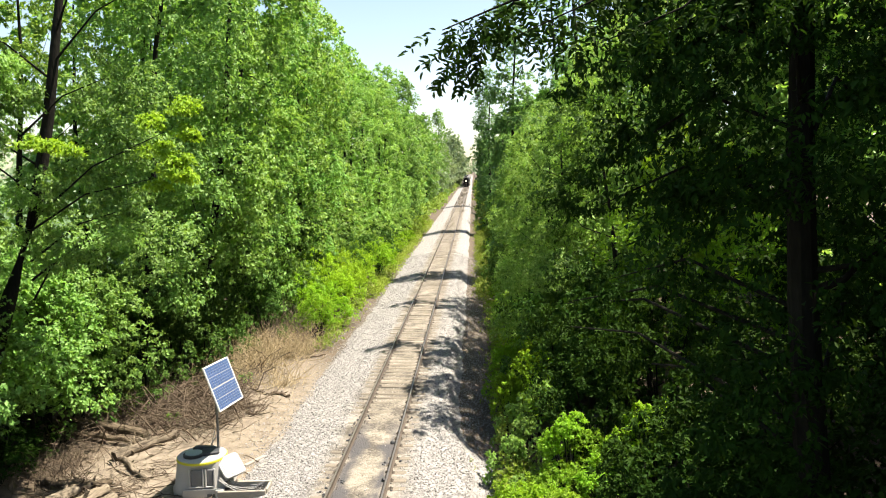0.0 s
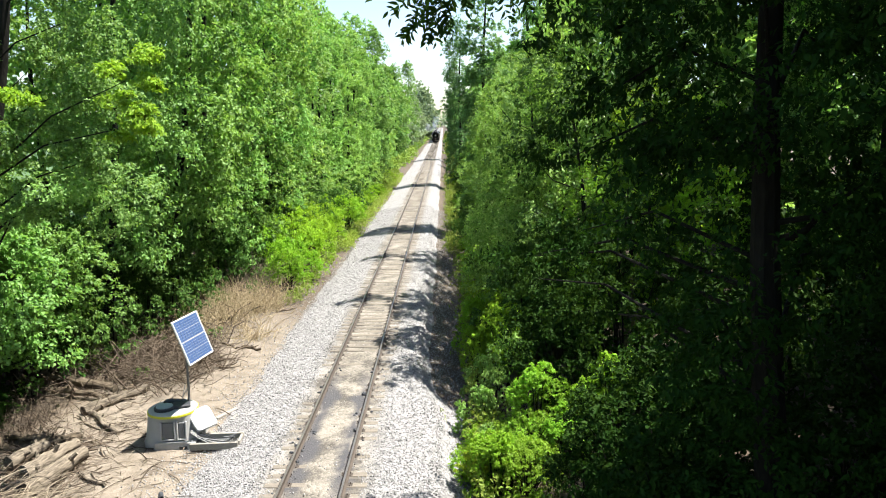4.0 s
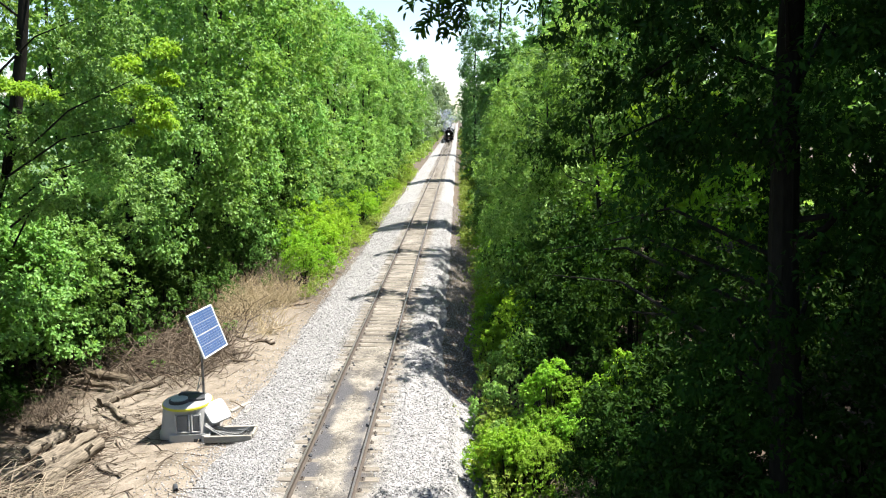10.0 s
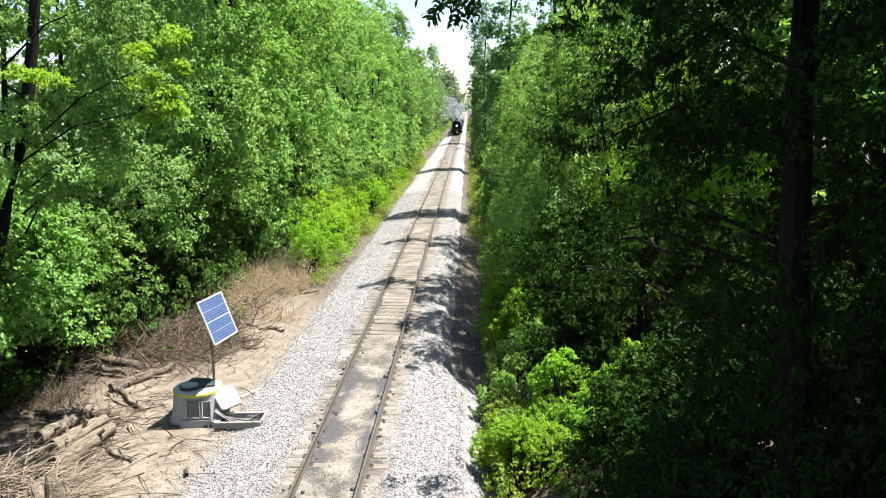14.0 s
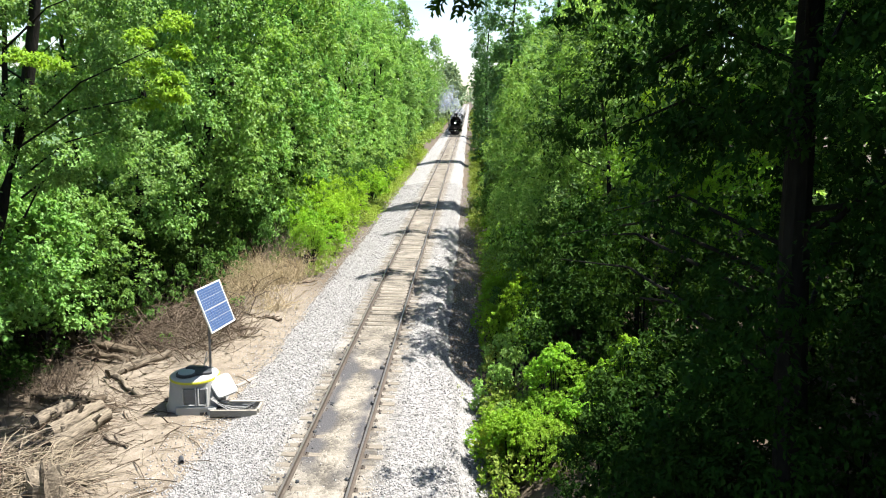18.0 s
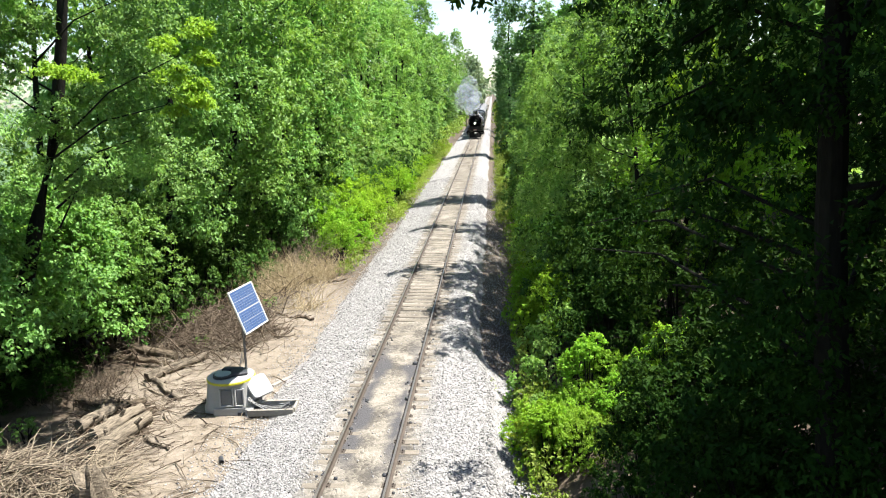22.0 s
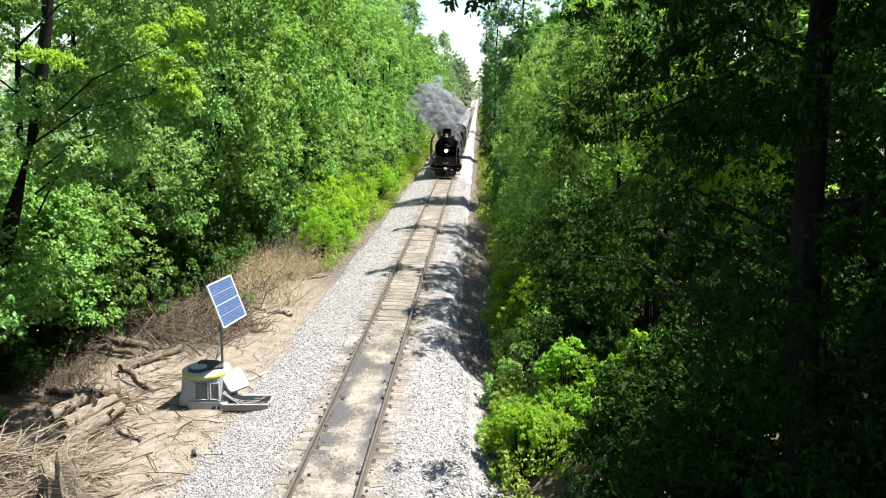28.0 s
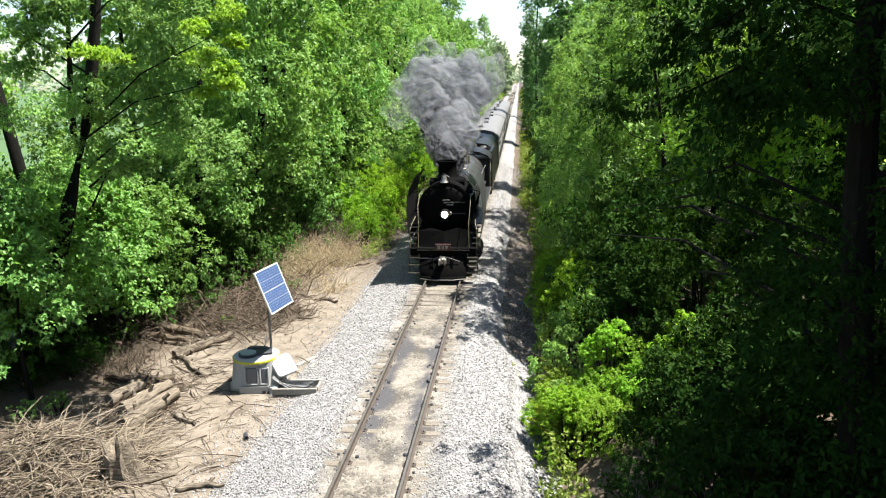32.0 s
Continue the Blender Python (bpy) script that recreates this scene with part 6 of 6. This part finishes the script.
    d = thing("drain_pipe", pose(-4.02, 16.1, bed(-4.0, 16.1) + 0.05, 80, 0, 25), "short black plastic pipe end in the gravel", "pipe")
    part("pipe", Shape().lathe([(0.035, -0.3), (0.06, -0.3), (0.06, 0.10), (0.048, 0.10), (0.04, -0.1)], n=16), RUBBER, d, "", True)


def log(a, b, r, name, label, seed, mat_=None, crook=0.06, group="logs in the clearing", stubs=2, lift=0.0):
    """A crooked tapered log lying from a to b (x, y)."""
    rng = random.Random(seed)
    ln = math.hypot(b[0] - a[0], b[1] - a[1])
    ang = math.degrees(math.atan2(b[1] - a[1], b[0] - a[0]))
    za, zb = bed(*a), bed(*b)
    e = thing(name, pose((a[0] + b[0]) / 2, (a[1] + b[1]) / 2, max(za, zb) + r * 0.75 + lift, 0, -math.degrees(math.atan2(zb - za, ln)), ang), label, "log", group)
    n = 12
    path = [(-ln / 2 + ln * k / n, crook * math.sin(k * 0.45 + seed) * (0 if k in (0, n) else 1), crook * 0.5 * math.sin(k * 1.3 + seed * 2)) for k in range(n + 1)]
    s = Shape().tube(path, [r * (1.08 - 0.28 * k / n + rng.uniform(-0.07, 0.07)) for k in range(n + 1)], 14)
    s.v = [(x, y + 0.2 * r * noise.noise(Vector((x * 2.5, y * 9, z * 9 + seed))), z + 0.3 * r * noise.noise(Vector((x * 3.5 + 7, y * 9, z * 9)))) for x, y, z in s.v]
    part("bole", s, mat_ or DEADWOOD, e, "", True)
    for k in range(stubs):
        q = path[rng.randrange(3, 10)]
        w = rng.uniform(-1.2, 1.2)
        part("branch_stub", Shape().tube([q, (q[0] + 0.15, q[1] + math.sin(w) * r * 1.8, q[2] + abs(math.cos(w)) * r * 1.9)], [r * 0.35, r * 0.22], 7), mat_ or DEADWOOD, e, "", True)
    return e


def twig_bundle(rng, count, place, length, thick, up, bend=0.25):
    """Thin crooked sticks as three-sided tubes, all in one mesh."""
    vs, fs = [], []
    for k in range(count):
        x, y, z = place()
        w = rng.uniform(0, 2 * math.pi)
        el = rng.uniform(*up)
        ln = rng.uniform(*length)
        d = Vector((math.cos(w) * math.cos(el), math.sin(w) * math.cos(el), math.sin(el)))
        sd = d.cross(Vector((0.2, 0.1, 1))).normalized()
        ud = sd.cross(d)
        r = rng.uniform(*thick)
        b0 = len(vs)
        k1, k2 = rng.uniform(-bend, bend) * ln, rng.uniform(-bend, bend) * ln
        for j in range(4):
            u = j / 3
            p = Vector((x, y, z)) + d * (ln * u) + sd * (k1 * u * (1 - u) * 2) + ud * (k2 * u * (1 - u) * 2 - 0.15 * ln * u * u)
            for q in range(3):
                a = q * 2.094
                vs.append(tuple(p + (sd * math.cos(a) + ud * math.sin(a)) * r * (1 - 0.75 * u)))
        for j in range(3):
            for q in range(3):
                a, b2, c, e = b0 + 3 * j + q, b0 + 3 * j + (q + 1) % 3, b0 + 3 * j + 3 + (q + 1) % 3, b0 + 3 * j + 3 + q
                fs += [(a, b2, c), (a, c, e)]
    return vs, fs


def build_clearing():
    rough = "grey weathered fallen log lying on sandy soil"
    for k, (a, b, r) in enumerate((((-11.9, 23.92), (-8.35, 23.04), 0.15), ((-10.81, 23.22), (-8.46, 22.59), 0.10), ((-8.66, 21.41), (-7.42, 23.45), 0.15), ((-8.29, 21.78), (-8.14, 23.86), 0.09),
                                   ((-8.41, 21.40), (-6.81, 19.89), 0.08), ((-8.86, 21.39), (-7.51, 20.18), 0.03), ((-7.45, 16.1), (-6.98, 18.15), 0.21), ((-7.98, 17.0), (-7.5, 18.8), 0.18),
                                   ((-8.68, 17.5), (-8.34, 18.7), 0.17), ((-8.9, 18.95), (-7.85, 19.65), 0.13), ((-6.25, 14.9), (-6.95, 17.3), 0.035), ((-7.03, 17.64), (-5.73, 16.73), 0.04),
                                   ((-9.93, 19.44), (-8.0, 19.28), 0.10), ((-9.48, 20.44), (-8.1, 19.12), 0.03), ((-4.7, 13.6), (-3.7, 13.9), 0.06), ((-8.3, 15.6), (-7.9, 17.2), 0.12))):
        log(a, b, r * 1.12, "log" if r > 0.07 else "stick", rough if r > 0.07 else "pale thin dead stick on sandy soil", 60 + k, OLDBARK if k in (0, 1, 3, 9, 12) else None, crook=0.03 if r > 0.1 else 0.06, lift=0.14 if k in (6, 7, 8) else 0.0)
    # small dark branch beside the ballast
    log((-5.4, 28.1), (-4.5, 27.7), 0.07, "branch", "small dark broken branch on bare sand", 81, DARKTWIG, 0.08, "dead branches", 4)
    log((-6.4, 28.6), (-5.3, 27.9), 0.04, "branch", "small dark broken branch on bare sand", 82, DARKTWIG, 0.08, "dead branches", 3)
    log((-5.2, 33.5), (-4.4, 34.3), 0.05, "branch", "small dark broken branch on bare sand", 83, DARKTWIG, 0.08, "dead branches", 3)
    # torn stump
    e = thing("stump", pose(-6.2, 13.95, bed(-6.2, 13.95), 6, -8, 0) @ Matrix.Diagonal((1.5, 1.4, 1.2, 1)), "torn pale grey tree stump among brush", "stump")
    rng = random.Random(15)
    s = Shape()
    n, rings = 18, ((-0.2, 0.36), (0.05, 0.29), (0.3, 0.25), (0.52, 0.23), (0.70, 0.21))
    for j, (z, r) in enumerate(rings):
        for k in range(n):
            w = 2 * math.pi * k / n
            q = r * (1 + 0.28 * noise.noise(Vector((math.cos(w) * 2.2, math.sin(w) * 2.2, z * 0.8))))
            s.v.append((q * math.cos(w) + 0.12 * z, q * math.sin(w), z + (rng.uniform(-0.14, 0.22) if j == 4 else 0)))
    s.f = [(j * n + k, j * n + (k + 1) % n, (j + 1) * n + (k + 1) % n, (j + 1) * n + k) for j in range(4) for k in range(n)]
    s.v.append((0.08, 0, 0.42))
    s.f += [(4 * n + k, 4 * n + (k + 1) % n, 5 * n) for k in range(n)]
    part("bole", s, DEADWOOD, e, "torn weathered wood")
    for k in range(5):
        w = k * 1.3
        a = (0.24 * math.cos(w), 0.24 * math.sin(w), 0.0)
        part("root", Shape().tube([a, (0.45 * math.cos(w), 0.45 * math.sin(w), -0.02), (0.8 * math.cos(w + 0.3), 0.8 * math.sin(w + 0.3), -0.12)], [0.11, 0.08, 0.03], 7), DEADWOOD, e, "", True)
    part("splinter", Shape().tube([(0.14, -0.1, 0.55), (0.2, -0.12, 0.9), (0.24, -0.1, 1.15)], [0.07, 0.045, 0.01], 6), DEADWOOD, e, "", True)
    # brush pile and scattered litter
    rng = random.Random(31)

    def pile():
        w, r = rng.uniform(0, 6.28), 2.3 * math.sqrt(rng.random())
        x, y = -8.3 + r * math.cos(w) * 1.05, 14.3 + r * math.sin(w) * 0.85
        return x, y, bed(x, y) + 1.25 * rng.random() * max(0.1, 1 - r / 2.4)
    v, f = twig_bundle(rng, 900, pile, (0.5, 1.8), (0.009, 0.028), (-0.2, 0.35))
    tagged(new("old_brush", triangles("old_brush", v, f, DARKTWIG)), "dark branches inside the brush heap", "brush pile", kind="stuff")
    v, f = twig_bundle(rng, 2100, pile, (0.5, 1.8), (0.007, 0.022), (-0.2, 0.45))
    tagged(new("brush_pile", triangles("brush_pile", v, f, TWIG)), "heap of pale dry cut brush and twigs", "brush pile", kind="stuff")

    v, f = twig_bundle(rng, 170, pile, (0.9, 2.6), (0.016, 0.045), (-0.15, 0.5), 0.2)
    tagged(new("brush_branches", triangles("brush_branches", v, f, DEADWOOD)), "thick grey branches in the brush heap", "brush pile", kind="stuff")

    def litter():
        x, y = -9.5 + 5.3 * rng.random() ** 1.3, 13.0 + 17 * rng.random() ** 1.3
        return x, y, bed(x, y) + 0.015
    v, f = twig_bundle(rng, 1600, litter, (0.12, 0.8), (0.004, 0.012), (-0.03, 0.12))
    tagged(new("scattered_twigs", triangles("scattered_twigs", v, f, TWIG)), "dry twigs scattered over the sand", "twigs", kind="stuff")

    def sticks():
        x, y = rng.gauss(-7.0, 1.5), rng.uniform(13.5, 21.5)
        return x, y, bed(x, y) + 0.03
    v, f = twig_bundle(rng, 420, sticks, (0.3, 1.6), (0.007, 0.022), (-0.02, 0.15), 0.12)
    tagged(new("fallen_sticks", triangles("fallen_sticks", v, f, DARKTWIG)), "dark broken sticks strewn round the logs", "sticks", kind="stuff")

    def under_logs():
        x, y = rng.gauss(-8.0, 0.55), rng.uniform(15.9, 19.3)
        return x, y, bed(x, y) + rng.uniform(0.0, 0.18)
    # Sticks whose dark colour also stands in for shade under the logs.
    v, f = twig_bundle(rng, 420, under_logs, (0.3, 1.3), (0.010, 0.032), (-0.1, 0.35), 0.2)
    tagged(new("log_pile_sticks", triangles("log_pile_sticks", v, f, DARKTWIG)), "dark sticks deepening the shade under the piled logs", "sticks", kind="stuff")

    def stalks():
        x, y = rng.gauss(-9.9, 0.6), rng.gauss(20.2, 0.7)
        return x, y, bed(x, y)
    v, f = twig_bundle(rng, 260, stalks, (0.4, 1.3), (0.006, 0.018), (0.3, 1.4), 0.3)
    tagged(new("dead_stalks", triangles("dead_stalks", v, f, DARKTWIG)), "dark dead stalks at the edge of the shade", "dry stalks", kind="stuff")

    def bramble():
        x, y = -11.6 + 5.8 * rng.random() ** 1.25, rng.uniform(22.5, 32.0)
        x -= 0.10 * (y - 21.5) * 0.4
        return x, y, bed(x, y) + rng.uniform(0, 0.25)
    v, f = twig_bundle(rng, 760, bramble, (0.5, 2.0), (0.010, 0.036), (0.0, 1.0), 0.7)
    tagged(new("dead_bramble", triangles("dead_bramble", v, f, DARKTWIG)), "tangle of brown dead bramble stems", "bramble", kind="stuff")
    v, f = twig_bundle(rng, 1400, bramble, (0.3, 1.3), (0.005, 0.014), (0.0, 0.6), 0.6)
    tagged(new("dry_stalks", triangles("dry_stalks", v, f, TWIG)), "pale dry weed stalks among bramble", "dry stalks", kind="stuff")

    def heap():
        w, r = rng.uniform(0, 6.28), 2.0 * math.sqrt(rng.random())
        x, y = -7.9 + r * math.cos(w) * 1.3, 25.8 + r * math.sin(w) * 1.0
        return x, y, bed(x, y) + 0.8 * rng.random() * max(0.1, 1 - r / 2.1)
    v, f = twig_bundle(rng, 700, heap, (0.5, 1.9), (0.010, 0.034), (-0.2, 0.7), 0.9)
    tagged(new("dead_vine_heap", triangles("dead_vine_heap", v, f, DARKTWIG)), "dark brown heap of dead vines and branches", "brush heap", kind="stuff")

    def tufts():
        c = rng.randrange(16)
        r2 = random.Random(c)
        x, y = r2.uniform(-8.8, -5.4), r2.uniform(29.5, 35.5)
        x, y = x + rng.gauss(0, 0.5), y + rng.gauss(0, 0.5)
        return x, y, bed(x, y)
    v, f = twig_bundle(rng, 1900, tufts, (0.4, 2.1), (0.007, 0.017), (0.15, 1.4), 0.9)
    tagged(new("dry_grass", triangles("dry_grass", v, f, STRAW)), "tall straw-coloured dead grass tufts", "dry grass", kind="stuff")

    def standing():
        x, y = rng.gauss(-7.5, 0.6), rng.gauss(37.2, 0.8)
        return x, y, bed(x, y)
    v, f = twig_bundle(rng, 330, standing, (1.0, 2.9), (0.008, 0.020), (0.8, 1.5), 0.25)
    tagged(new("tall_dead_stalks", triangles("tall_dead_stalks", v, f, TWIG)), "tall standing dead stalks beside the thicket", "dry stalks", kind="stuff")

    def green():
        c = rng.randrange(22)
        r2 = random.Random(c + 50)
        x, y = r2.uniform(-12.6, -10.2), r2.uniform(25.0, 30)
        x, y = x + rng.gauss(0, 0.3), y + rng.gauss(0, 0.3)
        return x, y, bed(x, y)
    v, f = twig_bundle(rng, 2600, green, (0.3, 0.9), (0.006, 0.014), (0.6, 1.5), 0.5)
    tagged(new("weeds", triangles("weeds", v, f, LEAF_WEED)), "green weeds and grass at the thicket's foot", "weeds", kind="stuff")
    # leafy seedlings in the brush
    kind = shrub_meshes(95, 0.45, 0.7, 420, 0.10, LEAF_ASH, 10)
    for x, y, s in ((-9.9, 17.0, 1.1), (-10.4, 16.3, 1.1), (-10.9, 22.4, 1.2), (-8.0, 24.6, 0.8), (-6.9, 29.4, 0.9), (-9.4, 26.4, 1.2)):
        shrub(kind, x, y, x * 40, s, "small bright green sapling in dead brush", "saplings")


def grease_clods():
    """Black clods of grease and grit thrown off beside the rails."""
    rng = random.Random(17)
    s = Shape()
    for k in range(70):
        x = TRACK_X + rng.choice((-1, -1, 1)) * (0.755 + rng.choice((-1, 1, 1)) * rng.uniform(0.09, 0.28))
        y = rng.uniform(14.0, 24.5)
        r = rng.uniform(0.015, 0.06) * (1.6 if k % 11 == 0 else 1.0)
        b0 = len(s.v)
        s.lathe([(0.3 * r, -0.4 * r), (r, 0.0), (0.75 * r, 0.55 * r), (0.25 * r, 0.8 * r)], pose(x, y, max(ballast_height(x, y), -0.19) + 0.2 * r, rng.uniform(-20, 20), rng.uniform(-20, 20), rng.uniform(0, 90)), 6)
        s.v[b0:] = [(a + 0.3 * r * noise.noise(Vector((a * 40, b2 * 40, c * 40))), b2 + 0.3 * r * noise.noise(Vector((a * 40 + 9, b2 * 40, c * 40))), c) for a, b2, c in s.v[b0:]]
    tagged(new("grease_clods", s.mesh("grease_clods", RUBBER)), "black clods of grease beside the rails", "grease", kind="stuff")


build_lubricator()
build_clearing()
grease_clods()

# ---- smoke ----
def smoke_material(name, dark, light, cover):
    """Smoke lit alike from both sides, letting through what lies behind; cover: how much it hides, least and most."""
    m, n, l, b = nodes_of(name)
    tc, big = n.new("ShaderNodeTexCoord"), n.new("ShaderNodeTexNoise")
    big.inputs["Scale"].default_value, big.inputs["Detail"].default_value = 1.4, 1.5
    l.new(tc.outputs["Object"], big.inputs["Vector"])
    tone = ramp(n, [(0.3, dark), (0.7, light)])
    l.new(big.outputs["Fac"], tone.inputs["Fac"])
    a, tr, mx = n.new("ShaderNodeBsdfDiffuse"), n.new("ShaderNodeBsdfTranslucent"), n.new("ShaderNodeMixShader")
    mx.inputs["Fac"].default_value = 0.45
    for q in (a, tr):
        l.new(tone.outputs["Color"], q.inputs["Color"])
    l.new(a.outputs[0], mx.inputs[1])
    l.new(tr.outputs[0], mx.inputs[2])
    clear, out, thick = n.new("ShaderNodeBsdfTransparent"), n.new("ShaderNodeMixShader"), n.new("ShaderNodeMapRange")
    thick.inputs["From Min"].default_value, thick.inputs["From Max"].default_value = 0.32, 0.66
    thick.inputs["To Min"].default_value, thick.inputs["To Max"].default_value = cover
    l.new(big.outputs["Fac"], thick.inputs["Value"])
    l.new(thick.outputs["Result"], out.inputs["Fac"])
    l.new(clear.outputs[0], out.inputs[1])
    l.new(mx.outputs[0], out.inputs[2])
    l.new(out.outputs[0], n["Material Output"].inputs["Surface"])
    return m


SMOKE = [smoke_material("dense coal smoke", (0.026, 0.027, 0.030), (0.07, 0.072, 0.078), (0.55, 0.95)), smoke_material("thinning smoke", (0.27, 0.284, 0.312), (0.33, 0.347, 0.378), (0.11, 0.25)),
         smoke_material("thin haze", (0.40, 0.44, 0.49), (0.48, 0.525, 0.58), (0.08, 0.26)), smoke_material("rolling coal smoke", (0.10, 0.103, 0.112), (0.15, 0.154, 0.166), (0.40, 0.72))]


def billow(d, off, crease):
    """Distance of a billow's skin from its middle, in the direction d: rounded lobes with sharp creases between."""
    return 0.62 + noise.noise(d * 1.2 + off) * 0.26 + ((0.42 - abs(noise.noise(d * 2.1 + off * 2))) * 0.40 + (0.40 - abs(noise.noise(d * 4.0 + off))) * 0.09) * crease


def puff_mesh(seed, mat_, long=1.0, crease=1.0):
    """A billow of smoke with rounded lobes."""
    off = Vector((seed * 3.1, seed * 1.7, seed * 2.3))
    bm = bmesh.new()
    bmesh.ops.create_icosphere(bm, subdivisions=5, radius=1.0)
    for v in bm.verts:
        d = v.co.normalized()
        v.co = d * billow(d, off, crease)
        v.co.y *= long
    me = bpy.data.meshes.new("puff")
    bm.to_mesh(me)
    bm.free()
    me.materials.append(mat_)
    me.shade_smooth()
    return me


def build_smoke():
    """Puffs that leave the chimney one after another: (object, time of leaving, speed up, drift, side, kind)."""
    rng = random.Random(44)
    kinds = [[puff_mesh(k, SMOKE[0]) for k in range(4)], [puff_mesh(k + 10, SMOKE[1], 1.4, 0.45) for k in range(4)], [puff_mesh(k + 20, SMOKE[2], 1.8, 0.35) for k in range(4)], [puff_mesh(k + 30, SMOKE[3]) for k in range(4)]]
    out = []
    t = 2.0
    while t < 31.97:
        heavy = t > 25.6
        rise = rng.uniform(0.2, 0.85 if t < 29.8 else 1.15)
        j = (0 if rng.random() < ((0.8 if rise < 0.3 else 0.0) if t < 28.6 else (0.9 if rise < 0.42 else 0.1) if t < 29.8 else 0.97 if rise < 0.58 else 0.2 if rise < 0.8 else 0.0) else 1) if heavy else 2
        j = 3 if j == 0 and rise > (0.4 if t < 29.8 else 0.44) else j
        ob = new("smoke_puff", kinds[j][rng.randrange(4)])
        tagged(ob, ("dense dark grey billow of coal smoke above the chimney", "thinning grey smoke above the locomotive", "thin haze of pale grey smoke behind the locomotive", "rolling grey billow of coal smoke above the chimney")[j], "smoke", "smoke of the locomotive")
        size = (rng.uniform(0.45, 0.8), rng.uniform(1.0, 1.6), rng.uniform(1.3, 2.1), rng.uniform(0.6, 1.15))[j]
        ob.scale = (size, size, size)
        out.append((ob, t, rise, rng.uniform(-0.4, 1.0), max(-1.0, min(1.0, rng.gauss(0, 0.5))), j))
        t += (0.045 if t < 29.4 else 0.025) if heavy else 0.4
    return out


puffs = build_smoke()


# ---- what moves ----
def train_at(t):
    return float(np.interp(t, [r[0] for r in TRAIN_ROWS], [r[1] for r in TRAIN_ROWS]))


def smooth_train():
    """Even rows for the train: the run above, rounded off so that its speed has no steps."""
    out = []
    for k in range(65):
        t = k * 0.5
        w = [(math.exp(-((d / 1.3) ** 2)), train_at(t + d) if 0 <= t + d <= 32 else None, d) for d in np.arange(-3, 3.01, 0.25)]
        lo, hi = -8.1, -11.4
        y = sum(a * (b2 if b2 is not None else (322.0 + lo * (t + d) if t + d < 0 else 28.9 + hi * (t + d - 32))) for a, b2, d in w) / sum(a for a, _, _ in w)
        out.append((t, y))
    return out


def motions():
    run = smooth_train()
    walk(loco, [(t, pose(TRACK_X, y, 0)) for t, y in run])
    walk(tender, [(t, pose(TRACK_X, y, 0)) for t, y in run])
    for k, c in enumerate(coaches):
        walk(c, [(t, pose(TRACK_X, y + 30.6 + 25.9 * k, 0)) for t, y in run])
    ts, ys = [r[0] for r in run], [r[1] for r in run]
    times = [k * 0.1 for k in range(321)]
    for w in drivers:
        base = w.matrix_basis.translation.copy()
        walk(w, [(t, Matrix.Translation(base) @ pose(0, 0, 0, math.degrees(float(np.interp(t, ts, ys)) / 0.88), 0, 0)) for t in times])

    # smoke: each puff rides in the smokebox until its turn, then rises, drifts off to the left and slows
    for ob, t0, rise, drift, spin, kind in puffs:
        rows = []
        back = 3.3 if kind in (0, 3) else 5.6
        src = float(np.interp(t0, ts, ys)) + back
        tip = 0 if kind in (0, 3) else 75
        stops = sorted({0.0, 32.0, t0} | {min(32.0, t0 + d) for d in (0.12, 0.3, 0.6, 1.0, 1.6, 2.4, 3.4, 5.0, 7.5, 11.0, 16.0, 22.0)} | {k * 0.5 for k in range(1, 64) if k * 0.5 < t0 - 0.25} | {t0 - 0.04, t0 - 0.12})
        for t in stops:
            if t <= t0:
                rows.append((t, pose(TRACK_X, float(np.interp(t, ts, ys)) + back, 2.95)))
                continue
            a = t - t0
            z = 2.95 + 1.75 * min(1.0, a / 0.15) + rise * (6.2 * (1 - math.exp(-a / 1.0))) * max(0.0, a - 0.1) / (a + 0.1) + 0.10 * a
            spread = 1 - math.exp(-max(0.0, a - 0.12) / 0.55)
            x = TRACK_X - (0.45 + 0.35 * drift) * max(0.0, a - 0.12) ** 1.3 + (2.1 if kind in (0, 3) else 3.3) * spin * spread - 0.7 * spread
            fwd = (3.3 - back - (1.8 if kind == 1 else 3.6)) * (1 - math.exp(-a / (0.9 if kind in (0, 3) else 0.25))) + 1.4 * math.sin(9 * spin + 5 * drift) * spread
            rows.append((t, pose(x, src + fwd, z, tip * min(1.0, a / 0.8) + 18 * a ** 0.6 * spin, 14 * a ** 0.6, 20 * spin * a ** 0.6)))
        walk(ob, rows)


motions()
